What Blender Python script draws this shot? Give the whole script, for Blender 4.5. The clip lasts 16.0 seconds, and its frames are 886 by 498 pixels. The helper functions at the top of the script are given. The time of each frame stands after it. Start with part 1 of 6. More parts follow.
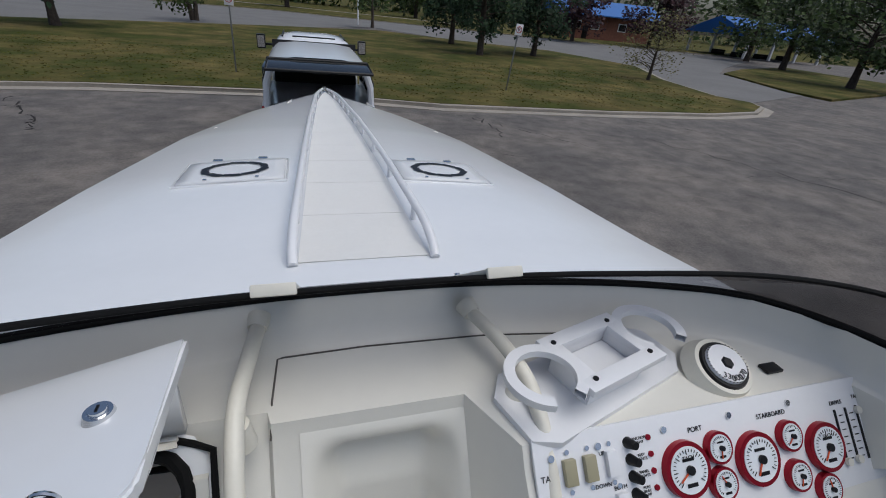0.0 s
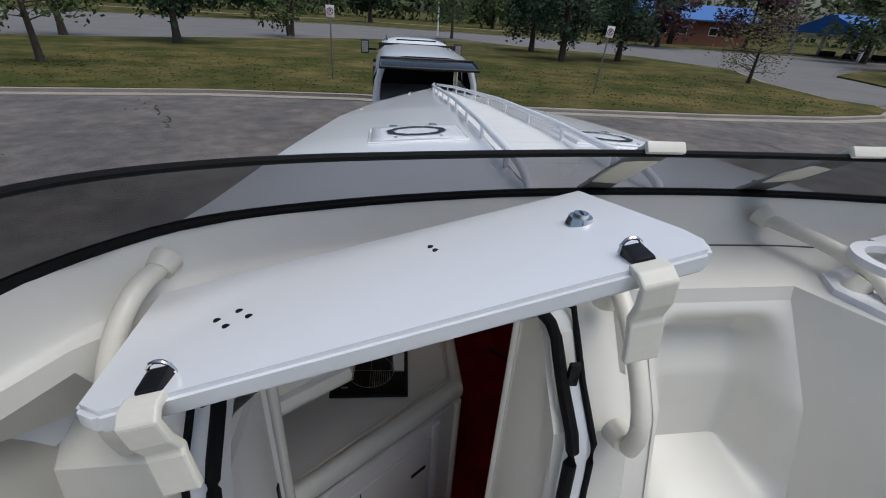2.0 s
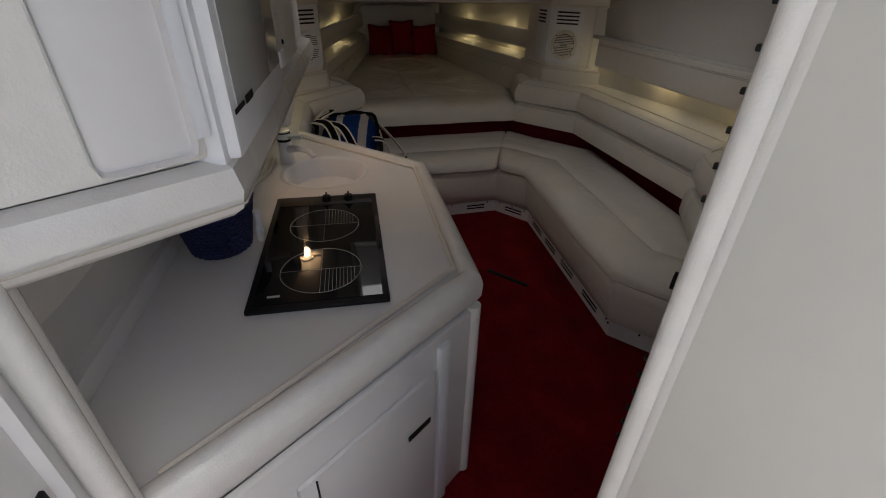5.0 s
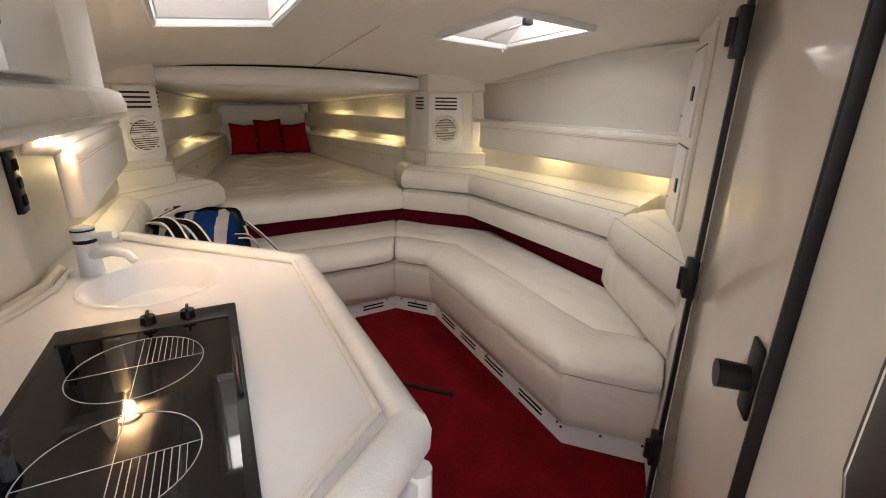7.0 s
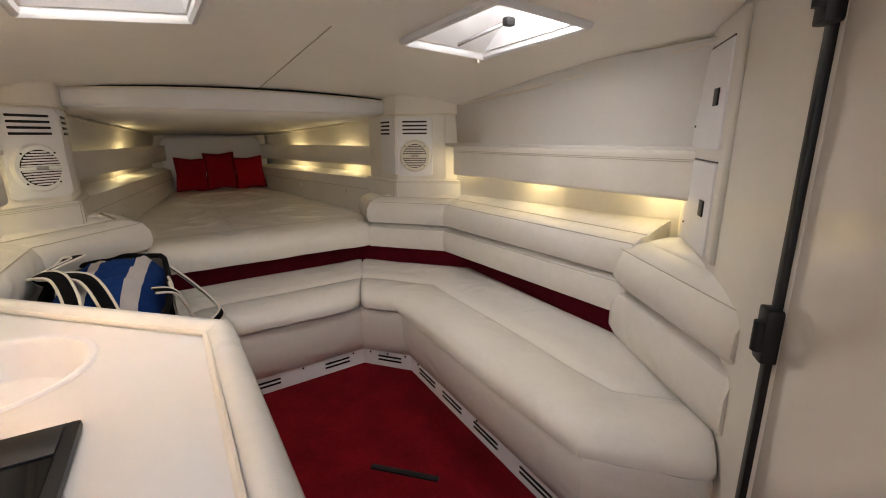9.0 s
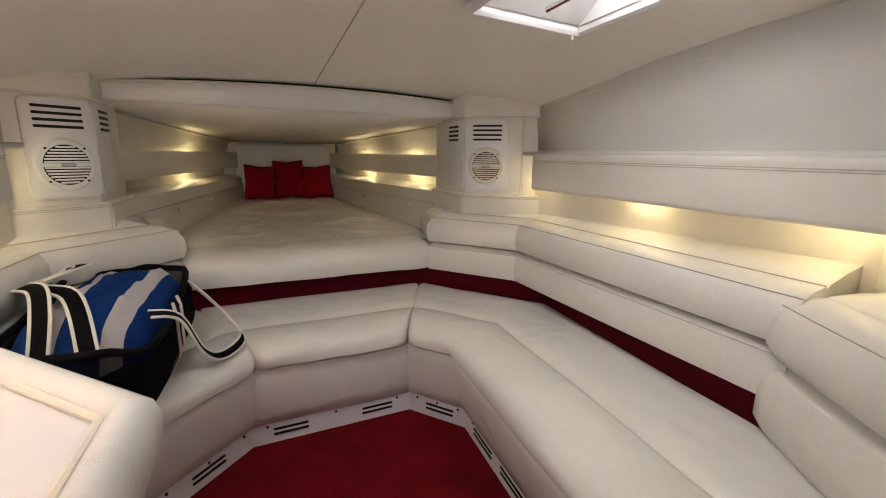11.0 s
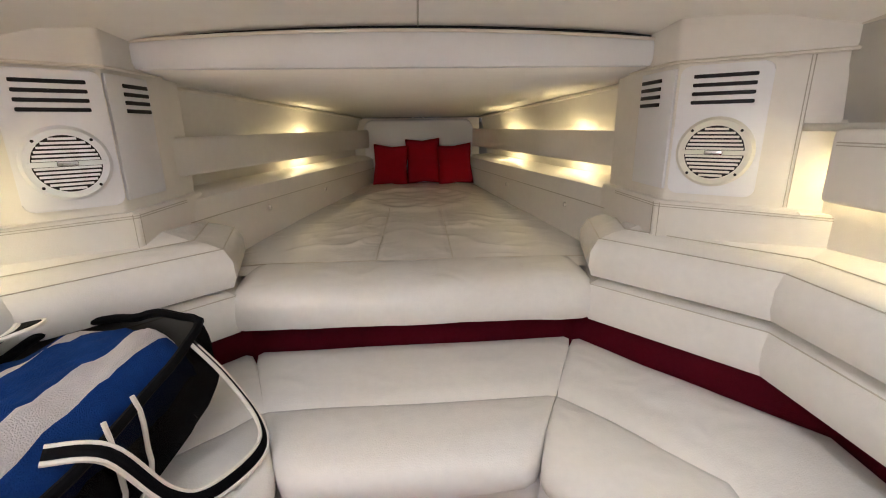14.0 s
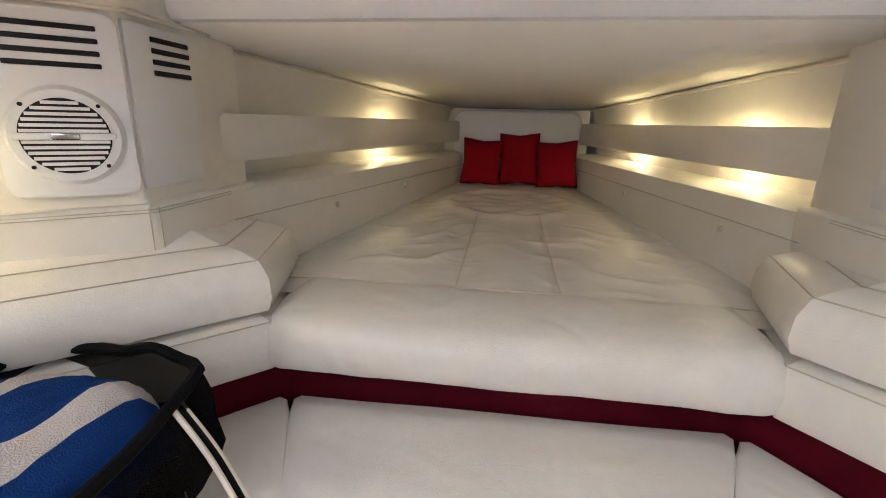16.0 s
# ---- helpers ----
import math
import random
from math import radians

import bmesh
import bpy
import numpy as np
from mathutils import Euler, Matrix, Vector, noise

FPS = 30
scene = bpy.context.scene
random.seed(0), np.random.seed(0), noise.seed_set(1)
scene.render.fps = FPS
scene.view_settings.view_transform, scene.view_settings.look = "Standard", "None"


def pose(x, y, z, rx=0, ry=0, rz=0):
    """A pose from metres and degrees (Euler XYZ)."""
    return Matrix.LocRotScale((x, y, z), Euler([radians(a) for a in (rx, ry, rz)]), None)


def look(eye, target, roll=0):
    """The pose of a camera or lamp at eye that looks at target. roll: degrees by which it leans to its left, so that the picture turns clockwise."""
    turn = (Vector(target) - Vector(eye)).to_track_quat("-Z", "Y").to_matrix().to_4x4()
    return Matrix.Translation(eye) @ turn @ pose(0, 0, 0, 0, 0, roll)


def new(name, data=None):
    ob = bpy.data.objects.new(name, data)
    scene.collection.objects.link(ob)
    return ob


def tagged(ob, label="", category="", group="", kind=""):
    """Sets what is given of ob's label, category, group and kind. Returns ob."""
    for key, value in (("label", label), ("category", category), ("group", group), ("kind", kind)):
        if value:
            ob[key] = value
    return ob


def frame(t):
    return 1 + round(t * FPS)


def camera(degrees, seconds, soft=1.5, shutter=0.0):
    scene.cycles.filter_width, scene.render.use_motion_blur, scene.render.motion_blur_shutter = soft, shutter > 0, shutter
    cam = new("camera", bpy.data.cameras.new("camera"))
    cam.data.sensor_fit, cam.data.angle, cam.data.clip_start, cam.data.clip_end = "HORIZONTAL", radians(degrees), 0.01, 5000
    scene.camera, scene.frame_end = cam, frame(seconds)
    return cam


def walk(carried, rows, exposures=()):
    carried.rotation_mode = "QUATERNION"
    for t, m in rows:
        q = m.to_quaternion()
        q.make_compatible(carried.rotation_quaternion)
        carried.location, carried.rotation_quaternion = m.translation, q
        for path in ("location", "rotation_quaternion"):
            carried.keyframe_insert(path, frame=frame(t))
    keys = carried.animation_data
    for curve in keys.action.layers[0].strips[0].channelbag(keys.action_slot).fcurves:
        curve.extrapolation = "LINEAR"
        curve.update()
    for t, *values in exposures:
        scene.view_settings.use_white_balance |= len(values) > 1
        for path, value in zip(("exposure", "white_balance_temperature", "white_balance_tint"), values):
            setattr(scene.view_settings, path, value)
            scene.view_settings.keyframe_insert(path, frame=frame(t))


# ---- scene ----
cam = camera(90.4, 16.0, soft=1.0)
PATH = [
    (0, (-0.291, -1.22, 2.706), (0.271, 0.44, 1.744), 5.9),
    (0.5, (-0.475, -1.182, 2.762), (0.007, 0.531, 1.85), 6.3),
    (1, (-0.641, -1.197, 2.761), (-0.228, 0.549, 1.878), 5.9),
    (1.5, (-0.769, -1.232, 2.636), (-0.422, 0.524, 1.744), 4.8),
    (2, (-0.866, -1.28, 2.453), (-0.589, 0.46, 1.507), 3.7),
    (2.5, (-0.896, -1.346, 2.304), (-0.663, 0.355, 1.279), 3.7),
    (3, (-0.887, -1.32, 2.156), (-0.666, 0.333, 1.053), 3.6),
    (3.2, (-0.879, -1.267, 2.09), (-0.657, 0.367, 0.959), 3.5),
    (5.3, (-0.833, -0.669, 1.599), (-0.337, 0.993, 0.603), 1.1),
    (5.5, (-0.82, -0.627, 1.588), (-0.269, 1.047, 0.641), 0.9),
    (6, (-0.807, -0.534, 1.534), (-0.099, 1.154, 0.728), 0.6),
    (6.5, (-0.796, -0.43, 1.462), (0.053, 1.237, 0.756), 0.8),
    (7, (-0.776, -0.331, 1.419), (0.177, 1.309, 0.785), 0.9),
    (7.5, (-0.76, -0.225, 1.395), (0.266, 1.393, 0.821), 0.5),
    (8, (-0.718, -0.14, 1.373), (0.355, 1.461, 0.838), 0.1),
    (8.2, (-0.697, -0.118, 1.373), (0.389, 1.476, 0.843), -0.0),
    (10.3, (-0.424, 0.232, 1.304), (0.547, 1.929, 0.879), -0.1),
    (10.5, (-0.401, 0.269, 1.31), (0.53, 1.987, 0.884), 0.2),
    (11, (-0.334, 0.347, 1.291), (0.459, 2.135, 0.872), 0.8),
    (11.5, (-0.251, 0.453, 1.299), (0.385, 2.301, 0.873), 1.2),
    (12, (-0.161, 0.568, 1.332), (0.321, 2.455, 0.874), 1.0),
    (12.5, (-0.08, 0.7, 1.321), (0.266, 2.607, 0.827), 0.5),
    (13, (-0.052, 0.864, 1.309), (0.193, 2.78, 0.793), 0.3),
    (13.5, (-0.033, 1.03, 1.327), (0.129, 2.95, 0.79), -0.3),
    (14, (-0.011, 1.193, 1.321), (0.091, 3.115, 0.778), -0.8),
    (14.5, (0.013, 1.352, 1.307), (0.069, 3.274, 0.756), -1.1),
    (15, (0.023, 1.461, 1.304), (0.053, 3.381, 0.743), -0.9),
    (15.5, (-0.021, 1.553, 1.292), (-0.043, 3.473, 0.735), -0.1),
    (16, (-0.062, 1.636, 1.281), (-0.319, 3.54, 0.726), 1.4),
]
walk(cam, [(t, look(eye, target, roll)) for t, eye, target, roll in PATH],
     [(0, -0.2, 6050, 8), (2.0, 0.0, 6050, 8), (2.6, 0.25, 6050, 9), (3.2, 0.35, 6100, 9), (5.3, 1.5, 6400, 12), (5.5, 1.95, 6500, 12), (6.0, 2.87, 6800, 13), (6.5, 3.1, 6800, 13), (7.0, 3.2, 6650, 13), (8.0, 3.15, 6550, 13),
      (10.5, 3.15, 6450, 14), (11.0, 3.25, 6400, 14), (11.5, 3.4, 6400, 14), (12.5, 3.75, 6300, 15), (13.5, 3.9, 6250, 14), (14.5, 3.9, 5850, 14), (16.0, 3.9, 5900, 14)])

# world, sun and exposure
world = bpy.data.worlds.new("overcast")
world.use_nodes = True
scene.world = world
wt = world.node_tree
sky = wt.nodes.new("ShaderNodeTexSky")
sky.sky_type, sky.sun_disc = "NISHITA", False
sky.sun_elevation, sky.sun_rotation = radians(70), radians(120)
sky.air_density, sky.dust_density, sky.ozone_density = 1.0, 4.0, 1.0
wt.links.new(sky.outputs[0], wt.nodes["Background"].inputs[0])
wt.nodes["Background"].inputs[1].default_value = 0.1


def lamp(name, kind, m, energy, color, **kw):
    d = bpy.data.lights.new(name, kind)
    d.energy, d.color = energy, color
    for k, v in kw.items():
        if k == "size":
            d.size = v
        elif k == "size_y":
            d.shape, d.size_y = "RECTANGLE", v
        elif k == "angle":
            d.angle = v
        elif k == "radius":
            d.shadow_soft_size = v
    o = new(name, d)
    o.matrix_world = m
    return o


lamp("sun", "SUN", look((0, 0, 30), (-9, 6, 0)), 1.5, (1, 0.97, 0.92), angle=radians(50))
WARM = (1.0, 0.8, 0.4)


# materials
def mat(name, color, rough=0.5, metal=0.0, vary=0.0, scale=5.0, bump=0.0, bscale=80.0, coat=0.0, island=0.0, spec=None, second=None, patch=0.2, crease=0.0):
    m = bpy.data.materials.new(name)
    m.use_nodes = True
    n, l = m.node_tree.nodes, m.node_tree.links
    p = n["Principled BSDF"]
    p.inputs["Base Color"].default_value = (*color, 1)
    p.inputs["Roughness"].default_value, p.inputs["Metallic"].default_value = rough, metal
    p.inputs["Coat Weight"].default_value = coat
    if spec is not None:
        p.inputs["Specular IOR Level"].default_value = spec
    tc = n.new("ShaderNodeTexCoord")
    if vary:
        a, b = n.new("ShaderNodeTexNoise"), n.new("ShaderNodeTexNoise")
        a.inputs["Scale"].default_value, b.inputs["Scale"].default_value = scale, scale * 11
        a.inputs["Detail"].default_value = b.inputs["Detail"].default_value = 4
        mixn = n.new("ShaderNodeMix")
        mixn.inputs[0].default_value = 0.4
        l.new(tc.outputs["Object"], a.inputs["Vector"]), l.new(tc.outputs["Object"], b.inputs["Vector"])
        l.new(a.outputs["Fac"], mixn.inputs[2]), l.new(b.outputs["Fac"], mixn.inputs[3])
        r = n.new("ShaderNodeMapRange")
        r.inputs[1].default_value, r.inputs[2].default_value = 0.3, 0.7
        r.inputs[3].default_value, r.inputs[4].default_value = 1 - vary, 1 + vary
        l.new(mixn.outputs[0], r.inputs[0])
        hsv = n.new("ShaderNodeHueSaturation")
        hsv.inputs["Color"].default_value = (*color, 1)
        l.new(r.outputs[0], hsv.inputs["Value"])
        if island:
            g = n.new("ShaderNodeNewGeometry")
            r2 = n.new("ShaderNodeMapRange")
            r2.inputs[3].default_value, r2.inputs[4].default_value = 1 - island, 1 + island
            l.new(g.outputs["Random Per Island"], r2.inputs[0])
            mul = n.new("ShaderNodeMath")
            mul.operation = "MULTIPLY"
            l.new(r.outputs[0], mul.inputs[0]), l.new(r2.outputs[0], mul.inputs[1]), l.new(mul.outputs[0], hsv.inputs["Value"])
        if second:
            pn = n.new("ShaderNodeTexNoise")
            pn.inputs["Scale"].default_value, pn.inputs["Detail"].default_value = patch, 6
            pn.inputs["Roughness"].default_value = 0.65
            l.new(tc.outputs["Object"], pn.inputs["Vector"])
            pr = n.new("ShaderNodeMapRange")
            pr.inputs[1].default_value, pr.inputs[2].default_value = 0.42, 0.68
            l.new(pn.outputs["Fac"], pr.inputs[0])
            pm = n.new("ShaderNodeMix")
            pm.data_type = "RGBA"
            pm.inputs[6].default_value, pm.inputs[7].default_value = (*color, 1), (*second, 1)
            l.new(pr.outputs[0], pm.inputs[0]), l.new(pm.outputs[2], hsv.inputs["Color"])
        l.new(hsv.outputs[0], p.inputs["Base Color"])
    if bump:
        c = n.new("ShaderNodeTexNoise")
        c.inputs["Scale"].default_value, c.inputs["Detail"].default_value = bscale, 5
        l.new(tc.outputs["Object"], c.inputs["Vector"])
        bp = n.new("ShaderNodeBump")
        bp.inputs["Strength"].default_value, bp.inputs["Distance"].default_value = bump, 0.01
        l.new(c.outputs["Fac"], bp.inputs["Height"]), l.new(bp.outputs[0], p.inputs["Normal"])
        if crease:
            d = n.new("ShaderNodeTexNoise")
            d.noise_type = "RIDGED_MULTIFRACTAL"
            d.inputs["Scale"].default_value, d.inputs["Detail"].default_value, d.inputs["Distortion"].default_value = 5.0, 3, 1.2
            l.new(tc.outputs["Object"], d.inputs["Vector"])
            b2 = n.new("ShaderNodeBump")
            b2.inputs["Strength"].default_value, b2.inputs["Distance"].default_value = crease, 0.008
            l.new(d.outputs["Fac"], b2.inputs["Height"]), l.new(b2.outputs[0], bp.inputs["Normal"])
    return m


GEL = mat("white_gelcoat", (0.8, 0.81, 0.82), 0.18, vary=0.02, scale=1.5, coat=0.3)
CREAMGEL = mat("cream_gelcoat", (0.72, 0.7, 0.635), 0.3, vary=0.03, scale=2.0, bump=0.02, bscale=200)
LEATHER = mat("ivory_leather", (0.76, 0.735, 0.685), 0.26, vary=0.05, scale=4, bump=0.14, bscale=260, crease=0.9)
SEAM = mat("leather_seam", (0.5, 0.46, 0.38), 0.6)
PIPING = mat("piping", (0.74, 0.69, 0.6), 0.4)
VINYL = mat("cream_vinyl_wall", (0.76, 0.73, 0.67), 0.45, vary=0.04, scale=3, bump=0.08, bscale=300, crease=0.12)
GREYWALL = mat("grey_white_fabric_panel", (0.7, 0.685, 0.65), 0.7, vary=0.03, scale=3, bump=0.1, bscale=400)
HEADLINER = mat("headliner", (0.86, 0.83, 0.77), 0.5, vary=0.03, scale=2, bump=0.05, bscale=300)
CARPET = mat("red_carpet", (0.2, 0.005, 0.01), 0.95, vary=0.35, scale=7, bump=0.8, bscale=500, spec=0.1)
REDBAND = mat("red_carpet_band", (0.085, 0.003, 0.01), 0.95, vary=0.2, scale=9, bump=0.6, bscale=500, spec=0.1)
WHITEP = mat("white_plastic", (0.78, 0.78, 0.79), 0.32, vary=0.02, scale=6)
LAMIN = mat("white_laminate", (0.74, 0.72, 0.7), 0.35, vary=0.02, scale=5)
CREAMP = mat("aged_cream_plastic", (0.72, 0.69, 0.6), 0.4, vary=0.05, scale=8)
BLACK = mat("black_plastic", (0.007, 0.007, 0.008), 0.4, vary=0.2, scale=20, spec=0.3)
GASKET = mat("black_rubber_gasket", (0.006, 0.006, 0.006), 0.7, bump=0.1, bscale=150, spec=0.15)
GLASSBLK = mat("black_glass", (0.006, 0.006, 0.007), 0.04)
CHROME = mat("chrome", (0.7, 0.7, 0.7), 0.15, metal=1.0)
REDCLOTH = mat("red_velvet", (0.33, 0.005, 0.014), 0.9, vary=0.15, scale=12, bump=0.3, bscale=300, spec=0.15)
ASPHALT = mat("worn_asphalt", (0.105, 0.095, 0.088), 0.9, vary=0.42, scale=2.2, bump=0.8, bscale=60, second=(0.18, 0.158, 0.138), patch=0.45)
CONC = mat("concrete", (0.3, 0.27, 0.23), 0.9, vary=0.2, scale=1.0, bump=0.3, bscale=40)
GRASS = mat("lawn", (0.05, 0.058, 0.014), 0.95, vary=0.4, scale=1.2, bump=0.4, bscale=30, spec=0.1, second=(0.15, 0.115, 0.045), patch=0.28)
TRUCKW = mat("white_car_paint", (0.75, 0.76, 0.78), 0.2, coat=0.5)
DOORGEL = mat("glossy_cream_door", (0.68, 0.64, 0.58), 0.1, vary=0.02, scale=2, coat=0.4)
DARKIN = mat("dark_interior", (0.01, 0.01, 0.011), 0.8)


# mesh helpers
def part(name, bm, material, parent=None, label="", smooth=True, angle=40):
    bmesh.ops.recalc_face_normals(bm, faces=bm.faces)
    me = bpy.data.meshes.new(name)
    bm.to_mesh(me)
    bm.free()
    me.materials.append(material)
    if smooth:
        me.polygons.foreach_set("use_smooth", [True] * len(me.polygons))
        me.set_sharp_from_angle(angle=radians(angle))
    o = new(name, me)
    if parent:
        o.parent = parent
    if label:
        o["label"] = label
    return o


def thing(name, label, category, group="", kind="", loc=(0, 0, 0)):
    o = new(name)
    o.empty_display_size = 0.05
    o.location = loc
    return tagged(o, label, category, group, kind)


def box(bm, c, s, bevel=0.0, m=None, seg=2):
    r = bmesh.ops.create_cube(bm, size=1, matrix=(m or Matrix()) @ Matrix.Translation(c) @ Matrix.Diagonal((*s, 1)))
    if bevel:
        es = list({e for v in r["verts"] for e in v.link_edges})
        bmesh.ops.bevel(bm, geom=es, offset=bevel, segments=seg, affect="EDGES", profile=0.6)
    return bm


def boxed(c, s, bevel=0.0, m=None, seg=2):
    return box(bmesh.new(), c, s, bevel, m, seg)


def cyl(bm, p, q, r, r2=None, seg=16):
    p, q = Vector(p), Vector(q)
    d = q - p
    m = Matrix.Translation((p + q) / 2) @ d.to_track_quat("Z", "Y").to_matrix().to_4x4()
    bmesh.ops.create_cone(bm, cap_ends=True, segments=seg, radius1=r, radius2=r if r2 is None else r2, depth=d.length, matrix=m)
    return bm


def tube(bm, pts, r, seg=10, closed=False):
    """A round tube along points; r a number or one for each point."""
    pts = [Vector(p) for p in pts]
    n, rings = len(pts), []
    up = Vector((0.13, 0.31, 0.94))
    for i, p in enumerate(pts):
        a = pts[(i - 1) % n] if closed or i else p
        b = pts[(i + 1) % n] if closed or i < n - 1 else p
        t = (b - a).normalized()
        u = t.cross(up).normalized()
        v = t.cross(u)
        rr = r[i] if isinstance(r, (list, tuple)) else r
        rings.append([bm.verts.new(p + rr * (math.cos(k * math.tau / seg) * u + math.sin(k * math.tau / seg) * v)) for k in range(seg)])
    for i in range(n if closed else n - 1):
        a, b = rings[i], rings[(i + 1) % n]
        for k in range(seg):
            bm.faces.new((a[k], a[(k + 1) % seg], b[(k + 1) % seg], b[k]))
    if not closed:
        bm.faces.new(rings[0]), bm.faces.new(rings[-1])
    return bm


def prism(bm, poly, z0, z1, bevel=0.0, seg=2, m=None):
    """Upright prism over a plan polygon."""
    lo = [bm.verts.new((x, y, z0)) for x, y in poly]
    hi = [bm.verts.new((x, y, z1)) for x, y in poly]
    n = len(poly)
    fs = [bm.faces.new(lo), bm.faces.new(hi)] + [bm.faces.new((lo[i], lo[(i + 1) % n], hi[(i + 1) % n], hi[i])) for i in range(n)]
    if bevel:
        bmesh.ops.bevel(bm, geom=list({e for f in fs for e in f.edges}), offset=bevel, segments=seg, affect="EDGES", profile=0.6)
    if m:
        bmesh.ops.transform(bm, matrix=m, verts=lo + hi if not bevel else bm.verts)
    return bm


def sweep(bm, path, profile, first=0, last=None, out=1, squeeze0=0.0, squeeze1=0.0):
    """A closed profile of (d, z) carried along a plan path with mitred corners; d counts to the outer side.
    squeeze rounds the two ends by shrinking the profile there."""
    P = [Vector(p).to_2d() for p in path]
    last = len(P) - 1 if last is None else last
    cz = sum(z for _, z in profile) / len(profile)
    cd = sum(d for d, _ in profile) / len(profile)
    rings = []

    def nrm(a, b):
        t = (b - a).normalized()
        return Vector((-t.y, t.x)) * out

    def ring(p, n, f):
        return [bm.verts.new((*(p + n * (cd + (d - cd) * f)), cz + (z - cz) * f)) for d, z in profile]

    for i in range(first, last + 1):
        ns = ([nrm(P[i - 1], P[i])] if i else []) + ([nrm(P[i], P[i + 1])] if i < len(P) - 1 else [])
        m = sum(ns, Vector((0, 0)))
        m = m / m.length
        m = m / m.dot(ns[0])
        if i == first and squeeze0:
            t = (P[i + 1] - P[i]).normalized() * squeeze0
            rings += [ring(P[i], m, 0.8), ring(P[i] + t * 0.3, m, 0.95), ring(P[i] + t, m, 1)]
        elif i == last and squeeze1:
            t = (P[i - 1] - P[i]).normalized() * squeeze1
            rings += [ring(P[i] + t, m, 1), ring(P[i] + t * 0.3, m, 0.95), ring(P[i], m, 0.8)]
        else:
            rings.append(ring(P[i], m, 1))
    n = len(profile)
    for a, b in zip(rings, rings[1:]):
        for k in range(n):
            bm.faces.new((a[k], a[(k + 1) % n], b[(k + 1) % n], b[k]))
    bm.faces.new(rings[0]), bm.faces.new(rings[-1])
    return bm


def grid(bm, rows):
    """A sheet through rows of points."""
    vs = [[bm.verts.new(p) for p in r] for r in rows]
    for a, b in zip(vs, vs[1:]):
        for k in range(len(a) - 1):
            bm.faces.new((a[k], a[k + 1], b[k + 1], b[k]))
    return bm


def thick(o, t, offset=-1):
    m = o.modifiers.new("thickness", "SOLIDIFY")
    m.thickness, m.offset = t, offset
    return o


GROUND = -0.4


def text_mesh(name, body, size, m, material, parent=None):
    cu = bpy.data.curves.new("writing", "FONT")
    cu.body, cu.size, cu.align_x, cu.align_y, cu.extrude = body, size, "CENTER", "CENTER", 0.0004
    o = bpy.data.objects.new("writing", cu)
    scene.collection.objects.link(o)
    bpy.context.view_layer.update()
    me = bpy.data.meshes.new_from_object(o.evaluated_get(bpy.context.evaluated_depsgraph_get()))
    bpy.data.objects.remove(o)
    me.transform(m)
    me.materials.clear()
    me.materials.append(material)
    w = new(name, me)
    w.parent = parent
    return w


def lerp(table, y):
    return float(np.interp(y, [a for a, _ in table], [b for _, b in table]))


def inset(poly, d):
    out = []
    for i, p in enumerate(poly):
        a, b = Vector(poly[i - 1]), Vector(poly[(i + 1) % len(poly)])
        t = (b - a).normalized()
        out.append(tuple(Vector(p) + d * Vector((-t.y, t.x))))
    return out


# ground, road, kerbs, lawns
ROADGREY = mat("pale_road_asphalt", (0.16, 0.155, 0.15), 0.9, vary=0.15, scale=0.3, bump=0.2, bscale=40)
prism(bm := bmesh.new(), [(-600, -400), (600, -400), (600, 1200), (-600, 1200)], GROUND - 0.5, GROUND)
tagged(part("ground", bm, ASPHALT, smooth=False), "worn cracked grey asphalt parking lot", "ground", kind="structure")
prism(bm := bmesh.new(), [(-90, 24), (-22, 33), (-3.5, 46), (8, 60), (16, 48), (26, 38), (22, 17.5), (32, 22), (36, 33), (44, 40), (60, 52), (60, 62), (45, 66), (18, 76), (-5, 84), (-42, 75), (-90, 62)],
      GROUND - 0.05, GROUND + 0.02)
tagged(part("road", bm, ROADGREY, smooth=False), "pale grey asphalt park road", "road", kind="structure")

ISLAND = [(-60, 9.5), (-30, 12.2), (-12.4, 14.0), (-6.6, 15.05), (-1.6, 15.2), (4.2, 13.85), (11, 13.7), (16.5, 14.0), (19.8, 14.8), (21.7, 16.1), (22.4, 17.4), (21.6, 18.9),
          (23, 25), (27, 33), (24, 43), (16, 47), (8, 53), (-3.4, 46.5), (-20.4, 33.4), (-60, 22)]
part_k = prism(bmesh.new(), inset(ISLAND, -0.45), GROUND - 0.1, GROUND + 0.025, 0.01)
tagged(part("gutter", part_k, CONC), "pale concrete gutter pan along the kerb", "gutter", kind="structure")
tagged(part("kerb", prism(bmesh.new(), ISLAND, GROUND - 0.1, GROUND + 0.13, 0.03), CONC), "weathered concrete kerb round the lawn", "kerb", kind="structure")
tagged(part("lawn", prism(bmesh.new(), inset(ISLAND, 0.2), GROUND, GROUND + 0.15), GRASS), "mown green lawn with dry patches inside the kerb", "lawn", kind="structure")
FAR = [(-600, 130), (-90, 63), (-42, 75.5), (-5, 84.5), (18, 76.5), (45, 66.5), (62, 63), (300, 70), (600, 90), (600, 1150), (-600, 1150)]
tagged(part("far_kerb", prism(bmesh.new(), inset(FAR, -0.3), GROUND, GROUND + 0.12), CONC), "concrete kerb of the far lawn", "kerb", kind="structure")
tagged(part("far_lawn", prism(bmesh.new(), FAR, GROUND, GROUND + 0.15), GRASS), "distant park lawn beyond the road", "lawn", kind="structure")
